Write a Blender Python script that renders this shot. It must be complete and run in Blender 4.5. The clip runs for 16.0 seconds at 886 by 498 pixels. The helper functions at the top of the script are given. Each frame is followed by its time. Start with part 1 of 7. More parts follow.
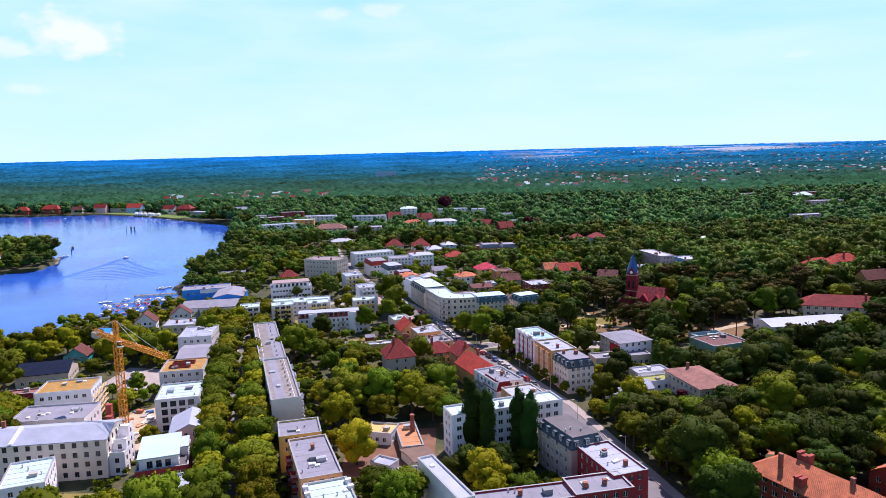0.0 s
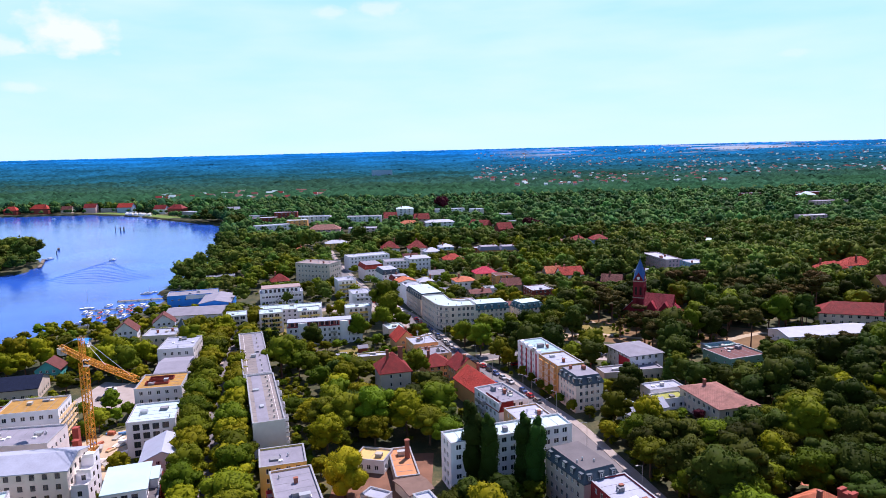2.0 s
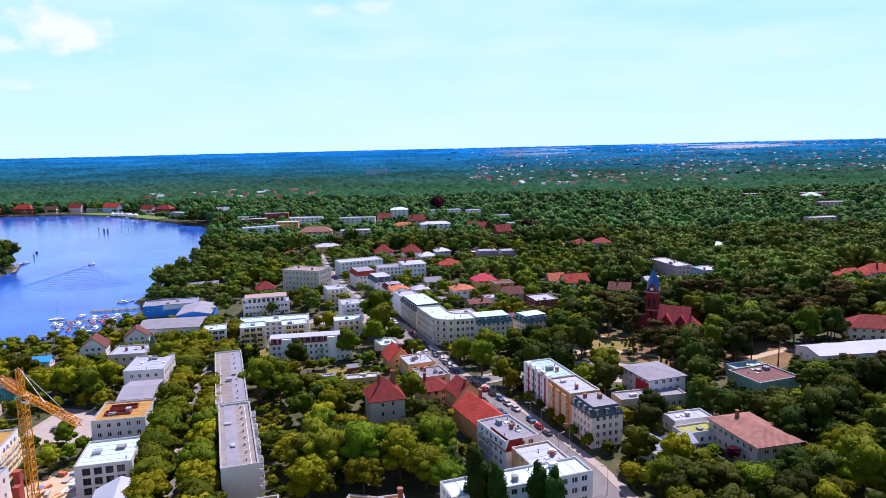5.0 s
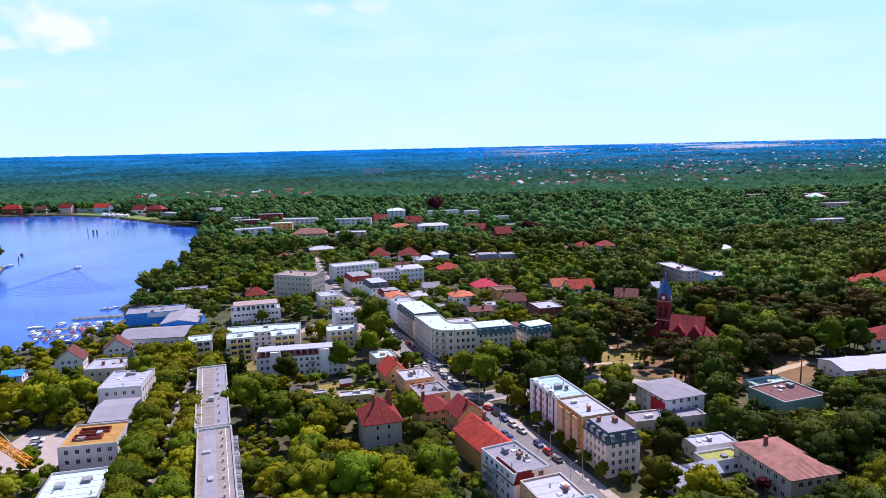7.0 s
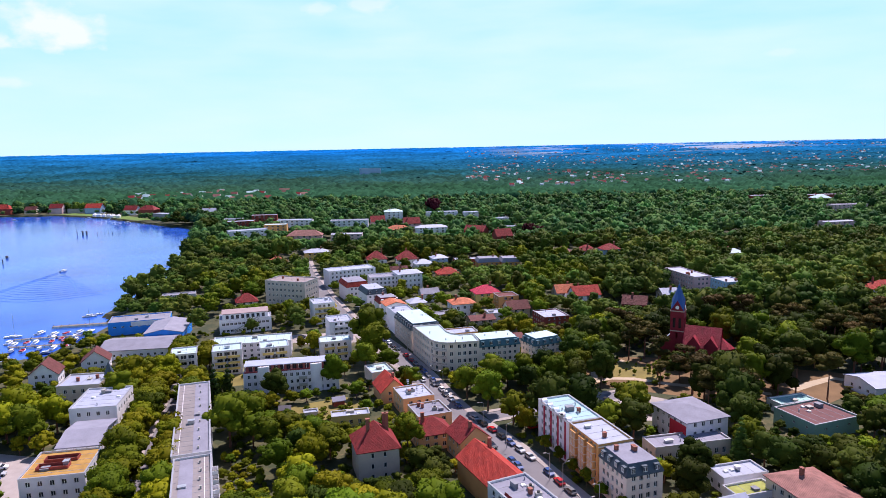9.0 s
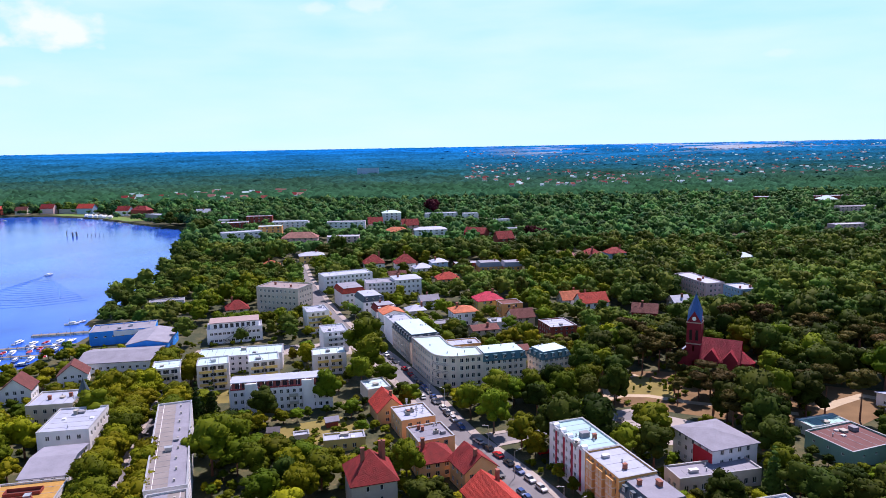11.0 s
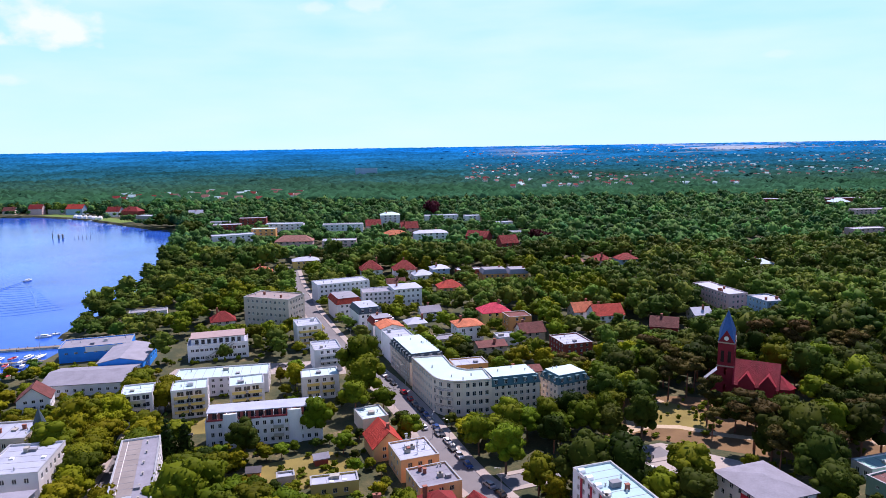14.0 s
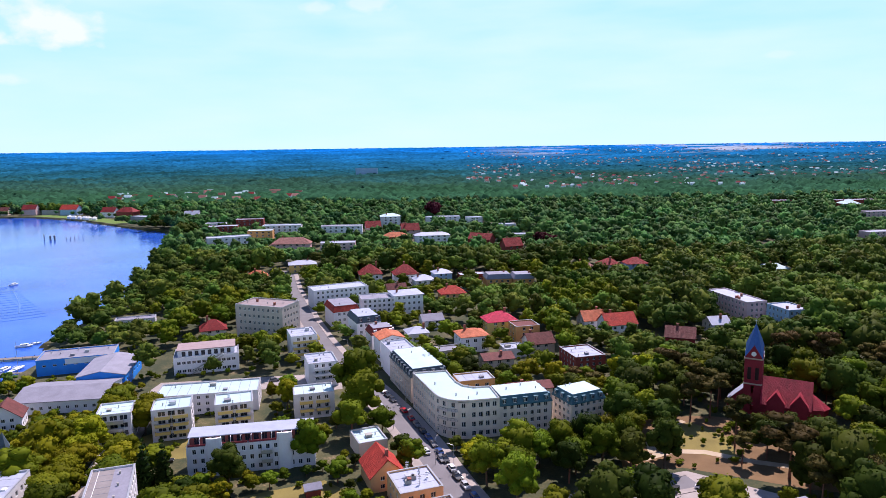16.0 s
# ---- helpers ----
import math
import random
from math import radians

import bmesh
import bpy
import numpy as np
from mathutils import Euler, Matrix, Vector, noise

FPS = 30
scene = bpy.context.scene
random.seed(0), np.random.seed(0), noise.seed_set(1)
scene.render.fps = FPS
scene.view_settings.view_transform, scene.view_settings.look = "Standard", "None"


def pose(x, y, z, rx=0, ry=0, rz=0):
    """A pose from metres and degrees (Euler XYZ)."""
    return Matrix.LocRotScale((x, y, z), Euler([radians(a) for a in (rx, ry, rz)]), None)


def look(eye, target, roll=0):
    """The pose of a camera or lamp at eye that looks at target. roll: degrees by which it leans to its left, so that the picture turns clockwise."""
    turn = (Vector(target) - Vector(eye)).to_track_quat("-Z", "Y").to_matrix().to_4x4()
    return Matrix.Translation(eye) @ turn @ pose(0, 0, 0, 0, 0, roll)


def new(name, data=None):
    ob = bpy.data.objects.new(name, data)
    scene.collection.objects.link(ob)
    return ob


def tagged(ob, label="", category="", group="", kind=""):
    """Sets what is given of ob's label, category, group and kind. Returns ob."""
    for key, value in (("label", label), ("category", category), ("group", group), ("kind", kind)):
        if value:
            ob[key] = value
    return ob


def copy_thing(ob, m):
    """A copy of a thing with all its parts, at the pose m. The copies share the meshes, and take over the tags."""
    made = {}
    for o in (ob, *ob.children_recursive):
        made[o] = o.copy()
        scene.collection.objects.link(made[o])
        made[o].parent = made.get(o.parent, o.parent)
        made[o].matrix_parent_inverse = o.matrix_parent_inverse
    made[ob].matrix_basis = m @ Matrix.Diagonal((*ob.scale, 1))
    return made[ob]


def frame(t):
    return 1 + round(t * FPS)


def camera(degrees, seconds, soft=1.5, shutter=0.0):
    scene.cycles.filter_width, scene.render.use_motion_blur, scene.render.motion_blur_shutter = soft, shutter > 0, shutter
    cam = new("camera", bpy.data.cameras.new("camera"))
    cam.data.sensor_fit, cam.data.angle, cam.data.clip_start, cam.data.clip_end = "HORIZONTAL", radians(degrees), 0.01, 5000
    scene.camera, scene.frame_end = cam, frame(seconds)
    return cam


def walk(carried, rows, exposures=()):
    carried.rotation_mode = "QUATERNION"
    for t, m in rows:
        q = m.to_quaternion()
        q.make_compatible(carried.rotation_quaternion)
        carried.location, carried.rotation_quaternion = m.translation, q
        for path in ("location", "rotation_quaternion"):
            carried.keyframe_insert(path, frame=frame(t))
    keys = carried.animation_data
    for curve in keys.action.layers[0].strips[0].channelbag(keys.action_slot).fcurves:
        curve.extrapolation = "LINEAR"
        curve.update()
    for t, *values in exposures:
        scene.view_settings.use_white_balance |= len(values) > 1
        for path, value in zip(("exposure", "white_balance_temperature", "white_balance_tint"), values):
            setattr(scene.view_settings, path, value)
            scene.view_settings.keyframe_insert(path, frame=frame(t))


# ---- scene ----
# ---- camera ----
cam = camera(65.238, 16.0, soft=0.7)
PATH = [
    (0.0, look((0.027, 0.005, 93.867), (-9.453, 494.718, 21.971), -1.474)),
    (1.0, look((-0.253, 9.956, 94.037), (-8.539, 504.612, 21.602), -1.461)),
    (2.0, look((-0.606, 19.856, 94.207), (-7.670, 514.460, 21.290), -1.441)),
    (3.0, look((-1.023, 29.710, 94.374), (-6.854, 524.267, 21.029), -1.414)),
    (4.0, look((-1.495, 39.524, 94.533), (-6.102, 534.038, 20.813), -1.383)),
    (5.0, look((-2.014, 49.305, 94.682), (-5.423, 543.780, 20.634), -1.346)),
    (6.0, look((-2.572, 59.058, 94.815), (-4.827, 553.497, 20.486), -1.305)),
    (7.0, look((-3.159, 68.789, 94.928), (-4.322, 563.197, 20.364), -1.260)),
    (8.0, look((-3.768, 78.505, 95.018), (-3.920, 572.884, 20.260), -1.212)),
    (9.0, look((-4.390, 88.210, 95.082), (-3.629, 582.566, 20.169), -1.162)),
    (10.0, look((-5.015, 97.912, 95.113), (-3.460, 592.248, 20.084), -1.111)),
    (11.0, look((-5.637, 107.615, 95.110), (-3.421, 601.936, 19.999), -1.058)),
    (12.0, look((-6.246, 117.326, 95.068), (-3.522, 611.638, 19.907), -1.005)),
    (13.0, look((-6.833, 127.052, 94.982), (-3.773, 621.358, 19.802), -0.952)),
    (14.0, look((-7.391, 136.797, 94.849), (-4.183, 631.103, 19.677), -0.900)),
    (15.0, look((-7.910, 146.568, 94.665), (-4.763, 640.880, 19.527), -0.850)),
    (16.0, look((-8.382, 156.370, 94.426), (-5.522, 650.693, 19.345), -0.802)),
]
walk(cam, PATH, [(0.0, 0.45, 6320, 26), (16.0, 0.45, 6320, 26)])
# ---- end camera ----
# ---- world, sun, exposure ----
SUN_ELEV, SUN_AZ = 57.0, 26.0   # azimuth in degrees from +y towards +x
world = bpy.data.worlds.new("world")
scene.world = world
world.use_nodes = True
wn = world.node_tree.nodes
wl = world.node_tree.links
sky = wn.new("ShaderNodeTexSky")
sky.sky_type = "NISHITA"
sky.sun_disc = False
sky.sun_elevation = radians(SUN_ELEV)
sky.sun_rotation = radians(SUN_AZ)
sky.dust_density = 0.0
sky.ozone_density = 4.0
wn["Background"].inputs["Strength"].default_value = 0.085
# a thin bright veil towards the horizon, with faint streaks and a few small clouds
coord = wn.new("ShaderNodeTexCoord")
sep = wn.new("ShaderNodeSeparateXYZ")
wl.new(coord.outputs["Generated"], sep.inputs["Vector"])


def wmath(op, a, b=None, c=None, clamp=False):
    k = wn.new("ShaderNodeMath")
    k.operation, k.use_clamp = op, clamp
    for i, v in enumerate((a, b, c)):
        if v is None:
            continue
        if isinstance(v, (int, float)):
            k.inputs[i].default_value = v
        else:
            wl.new(v, k.inputs[i])
    return k.outputs[0]


def wmix(fac, a, b):
    k = wn.new("ShaderNodeMix")
    k.data_type = "RGBA"
    wl.new(fac, k.inputs[0])
    for sock, v in ((k.inputs[6], a), (k.inputs[7], b)):
        if isinstance(v, tuple):
            sock.default_value = (*v, 1)
        else:
            wl.new(v, sock)
    return k.outputs[2]


def wnoise(scale, stretch, detail):
    mp = wn.new("ShaderNodeMapping")
    mp.inputs["Scale"].default_value = stretch
    wl.new(coord.outputs["Generated"], mp.inputs["Vector"])
    k = wn.new("ShaderNodeTexNoise")
    k.inputs["Scale"].default_value, k.inputs["Detail"].default_value = scale, detail
    wl.new(mp.outputs["Vector"], k.inputs["Vector"])
    return k.outputs["Fac"]


veil = wmath("MULTIPLY_ADD", sep.outputs["Z"], -12.0, 3.7, True)
near_horizon = wmath("MULTIPLY_ADD", sep.outputs["Z"], -5.0, 1.0, True)
streak = wnoise(5.0, (1, 1, 5), 6)
pale = wmix(wmath("MULTIPLY_ADD", streak, 1.6, -0.45, True), wmix(near_horizon, (3.7, 7.7, 8.9), (5.5, 8.75, 8.5)), (6.2, 8.75, 8.5))
high = wn.new("ShaderNodeVectorMath")
high.operation = "SCALE"
high.inputs["Scale"].default_value = 1.35
wl.new(sky.outputs["Color"], high.inputs[0])
shade = wmix(wmath("MULTIPLY", veil, 0.97), high.outputs[0], pale)
puff = wnoise(38.0, (1, 1, 1.6), 6)
for cx, cy, cz, wide, tall, body_of in ((-0.4626, 0.8738, 0.1498, 0.058, 0.033, 0.9), (-0.5300, 0.8370, 0.1335, 0.030, 0.014, 0.6), (-0.1587, 0.9701, 0.1837, 0.024, 0.010, 0.4), (-0.0942, 0.9778, 0.1880, 0.042, 0.012, 0.45), (-0.5154, 0.8528, 0.0841, 0.026, 0.008, 0.4), (0.4303, 0.8964, 0.1059, 0.024, 0.006, 0.22)):
    dx = wmath("DIVIDE", wmath("SUBTRACT", sep.outputs["X"], cx), wide)
    dz = wmath("DIVIDE", wmath("SUBTRACT", sep.outputs["Z"], cz), tall)
    ahead = wmath("GREATER_THAN", sep.outputs["Y"], 0.3)
    d = wmath("SQRT", wmath("ADD", wmath("MULTIPLY", dx, dx), wmath("MULTIPLY", dz, dz)))
    body = wmath("MULTIPLY_ADD", puff, 1.5, wmath("MULTIPLY_ADD", d, -1.0, 0.2))
    shade = wmix(wmath("MULTIPLY", wmath("MULTIPLY", wmath("MULTIPLY", body, 1.8, None, True), ahead), body_of), shade, (7.9, 8.9, 8.6))
wl.new(shade, wn["Background"].inputs["Color"])
sun_data = bpy.data.lights.new("sun", "SUN")
sun_data.energy = 5.0
sun_data.angle = radians(0.5)
sun_data.color = (1.0, 0.93, 0.87)
sun_lamp = new("sun", sun_data)
sun_lamp.matrix_basis = look((math.sin(radians(SUN_AZ)) * math.cos(radians(SUN_ELEV)) * 500, math.cos(radians(SUN_AZ)) * math.cos(radians(SUN_ELEV)) * 500, math.sin(radians(SUN_ELEV)) * 500), (0, 0, 0))

# ---- materials ----
MATS = {}


def mat_base(name):
    m = bpy.data.materials.new(name)
    m.use_nodes = True
    return m, m.node_tree.nodes, m.node_tree.links, m.node_tree.nodes["Principled BSDF"]


def surf(name, color, rough=0.8, var=0.25, scale=0.4, fine=6.0, metal=0.0, bump=0.3, island=False, hue=0.0, spec=0.3):
    """A surface with a slow stain and a fine grain; every object takes a slightly different value."""
    key = (name, color)
    if key in MATS:
        return MATS[key]
    m, n, l, b = mat_base(name)
    tc = n.new("ShaderNodeNewGeometry")
    a = n.new("ShaderNodeTexNoise")
    a.inputs["Scale"].default_value = scale
    a.inputs["Detail"].default_value = 5
    f = n.new("ShaderNodeTexNoise")
    f.inputs["Scale"].default_value = fine
    f.inputs["Detail"].default_value = 3
    l.new(tc.outputs["Position"], a.inputs["Vector"])
    l.new(tc.outputs["Position"], f.inputs["Vector"])
    add = n.new("ShaderNodeMath")
    add.operation = "MULTIPLY_ADD"
    add.inputs[1].default_value = 0.4
    l.new(f.outputs["Fac"], add.inputs[0])
    l.new(a.outputs["Fac"], add.inputs[2])
    rnd = n.new("ShaderNodeMath")
    rnd.operation = "MULTIPLY_ADD"
    rnd.inputs[1].default_value = 0.25
    info = n.new("ShaderNodeObjectInfo")
    l.new((tc.outputs["Random Per Island"] if island else info.outputs["Random"]), rnd.inputs[0])
    l.new(add.outputs[0], rnd.inputs[2])
    mr = n.new("ShaderNodeMapRange")
    mr.inputs["From Min"].default_value = 0.35
    mr.inputs["From Max"].default_value = 1.25
    mr.inputs["To Min"].default_value = 1.0 - var
    mr.inputs["To Max"].default_value = 1.0 + var
    l.new(rnd.outputs[0], mr.inputs["Value"])
    hsv = n.new("ShaderNodeHueSaturation")
    hsv.inputs["Color"].default_value = (*color, 1)
    l.new(mr.outputs[0], hsv.inputs["Value"])
    if hue:
        hr = n.new("ShaderNodeMapRange")
        hr.inputs["To Min"].default_value = 0.5 - hue
        hr.inputs["To Max"].default_value = 0.5 + hue
        l.new((tc.outputs["Random Per Island"] if island else info.outputs["Random"]), hr.inputs["Value"])
        l.new(hr.outputs[0], hsv.inputs["Hue"])
    l.new(hsv.outputs["Color"], b.inputs["Base Color"])
    b.inputs["Roughness"].default_value = rough
    b.inputs["Metallic"].default_value = metal
    b.inputs["Specular IOR Level"].default_value = spec
    if bump:
        bp = n.new("ShaderNodeBump")
        bp.inputs["Strength"].default_value = bump
        bp.inputs["Distance"].default_value = 0.05
        l.new(f.outputs["Fac"], bp.inputs["Height"])
        l.new(bp.outputs["Normal"], b.inputs["Normal"])
    MATS[key] = m
    return m


def tiles(name, color, axis_scale=3.0):
    """Clay roof tiles: courses every third of a metre, patches of moss and age."""
    key = (name, color)
    if key in MATS:
        return MATS[key]
    m, n, l, b = mat_base(name)
    tc = n.new("ShaderNodeTexCoord")
    wv = n.new("ShaderNodeTexWave")
    wv.wave_type, wv.bands_direction = "BANDS", "Z"
    wv.inputs["Scale"].default_value = 2.6
    wv.inputs["Distortion"].default_value = 0.4
    nz = n.new("ShaderNodeTexNoise")
    nz.inputs["Scale"].default_value = 0.5
    nz.inputs["Detail"].default_value = 6
    fine = n.new("ShaderNodeTexNoise")
    fine.inputs["Scale"].default_value = 9.0
    for t in (wv, nz, fine):
        l.new(tc.outputs["Object"], t.inputs["Vector"])
    mix = n.new("ShaderNodeMath")
    mix.operation = "MULTIPLY_ADD"
    mix.inputs[1].default_value = 0.5
    l.new(fine.outputs["Fac"], mix.inputs[0])
    l.new(nz.outputs["Fac"], mix.inputs[2])
    mr = n.new("ShaderNodeMapRange")
    mr.inputs["From Min"].default_value = 0.45
    mr.inputs["From Max"].default_value = 1.05
    mr.inputs["To Min"].default_value = 0.6
    mr.inputs["To Max"].default_value = 1.35
    l.new(mix.outputs[0], mr.inputs["Value"])
    hsv = n.new("ShaderNodeHueSaturation")
    hsv.inputs["Color"].default_value = (*color, 1)
    l.new(mr.outputs[0], hsv.inputs["Value"])
    l.new(hsv.outputs["Color"], b.inputs["Base Color"])
    bp = n.new("ShaderNodeBump")
    bp.inputs["Strength"].default_value = 0.6
    bp.inputs["Distance"].default_value = 0.07
    l.new(wv.outputs["Fac"], bp.inputs["Height"])
    l.new(bp.outputs["Normal"], b.inputs["Normal"])
    b.inputs["Roughness"].default_value = 0.75
    b.inputs["Specular IOR Level"].default_value = 0.25
    MATS[key] = m
    return m


def foliage(name, color, hue=0.03, val=0.16, trans=0.22, spec=0.03):
    """Leaves: every tree has its own tone and tint, leaf clumps differ a little, and light comes through."""
    m, n, l, b = mat_base(name)

    def calc(op, x, y=None, z=None):
        k = n.new("ShaderNodeMath")
        k.operation = op
        for i, v in enumerate((x, y, z)):
            if isinstance(v, (int, float)):
                k.inputs[i].default_value = v
            elif v is not None:
                l.new(v, k.inputs[i])
        return k.outputs[0]

    geo = n.new("ShaderNodeNewGeometry")
    info = n.new("ShaderNodeObjectInfo")
    own = n.new("ShaderNodeAttribute")
    own.attribute_name = "tone"
    tone = calc("FRACT", calc("ADD", own.outputs["Fac"], info.outputs["Random"]))
    tint = calc("FRACT", calc("MULTIPLY", tone, 7.31))
    leaf = calc("MULTIPLY_ADD", geo.outputs["Random Per Island"], 2 * val, 1.0 - val)
    stand = n.new("ShaderNodeTexNoise")
    stand.inputs["Scale"].default_value = 0.014
    stand.inputs["Detail"].default_value = 4
    l.new(geo.outputs["Position"], stand.inputs["Vector"])
    wide = calc("MULTIPLY_ADD", stand.outputs["Fac"], 1.2, 0.4)
    value = calc("MULTIPLY", calc("MULTIPLY", leaf, wide), calc("MULTIPLY_ADD", tone, 0.95, 0.52))
    hsv = n.new("ShaderNodeHueSaturation")
    hsv.inputs["Color"].default_value = (*color, 1)
    l.new(value, hsv.inputs["Value"])
    l.new(calc("MULTIPLY_ADD", tint, 2 * hue, 0.5 - hue), hsv.inputs["Hue"])
    l.new(hsv.outputs["Color"], b.inputs["Base Color"])
    b.inputs["Roughness"].default_value = 0.6
    b.inputs["Specular IOR Level"].default_value = spec
    if trans:
        tr = n.new("ShaderNodeBsdfTranslucent")
        l.new(hsv.outputs["Color"], tr.inputs["Color"])
        mx = n.new("ShaderNodeMixShader")
        mx.inputs["Fac"].default_value = trans
        l.new(b.outputs[0], mx.inputs[1])
        l.new(tr.outputs[0], mx.inputs[2])
        l.new(mx.outputs[0], n["Material Output"].inputs["Surface"])
    return m


def ground_material():
    m, n, l, b = mat_base("grass_and_soil")
    geo = n.new("ShaderNodeNewGeometry")
    big = n.new("ShaderNodeTexNoise")
    big.inputs["Scale"].default_value = 0.11
    big.inputs["Detail"].default_value = 8
    big.inputs["Roughness"].default_value = 0.65
    fine = n.new("ShaderNodeTexNoise")
    fine.inputs["Scale"].default_value = 1.5
    fine.inputs["Detail"].default_value = 5
    for t in (big, fine):
        l.new(geo.outputs["Position"], t.inputs["Vector"])
    ramp = n.new("ShaderNodeValToRGB")
    e = ramp.color_ramp.elements
    e[0].position, e[0].color = 0.42, (0.030, 0.040, 0.012, 1)
    e[1].position, e[1].color = 0.80, (0.30, 0.20, 0.12, 1)
    mid = e.new(0.62)
    mid.color = (0.085, 0.075, 0.028, 1)
    add = n.new("ShaderNodeMath")
    add.operation = "MULTIPLY_ADD"
    add.inputs[1].default_value = 0.35
    add.inputs[2].default_value = -0.17
    l.new(fine.outputs["Fac"], add.inputs[0])
    s = n.new("ShaderNodeMath")
    l.new(add.outputs[0], s.inputs[0])
    l.new(big.outputs["Fac"], s.inputs[1])
    l.new(s.outputs[0], ramp.inputs["Fac"])
    l.new(ramp.outputs["Color"], b.inputs["Base Color"])
    b.inputs["Roughness"].default_value = 0.95
    return m


def water_material():
    m, n, l, b = mat_base("lake_water")
    geo = n.new("ShaderNodeNewGeometry")
    wv = n.new("ShaderNodeTexNoise")
    wv.inputs["Scale"].default_value = 0.5
    wv.inputs["Detail"].default_value = 4
    mp = n.new("ShaderNodeMapping")
    mp.inputs["Scale"].default_value = (0.5, 1.4, 1)
    l.new(geo.outputs["Position"], mp.inputs["Vector"])
    l.new(mp.outputs["Vector"], wv.inputs["Vector"])
    bp = n.new("ShaderNodeBump")
    bp.inputs["Strength"].default_value = 0.4
    bp.inputs["Distance"].default_value = 0.2
    l.new(wv.outputs["Fac"], bp.inputs["Height"])
    l.new(bp.outputs["Normal"], b.inputs["Normal"])
    big = n.new("ShaderNodeTexNoise")
    big.inputs["Scale"].default_value = 0.012
    big.inputs["Detail"].default_value = 4
    l.new(geo.outputs["Position"], big.inputs["Vector"])
    ramp = n.new("ShaderNodeValToRGB")
    ramp.color_ramp.elements[0].position, ramp.color_ramp.elements[0].color = 0.35, (0.012, 0.068, 0.38, 1)
    ramp.color_ramp.elements[1].position, ramp.color_ramp.elements[1].color = 0.7, (0.034, 0.135, 0.55, 1)
    l.new(big.outputs["Fac"], ramp.inputs["Fac"])
    l.new(ramp.outputs["Color"], b.inputs["Base Color"])
    b.inputs["Roughness"].default_value = 0.12
    b.inputs["IOR"].default_value = 1.33
    b.inputs["Specular IOR Level"].default_value = 0.36
    return m


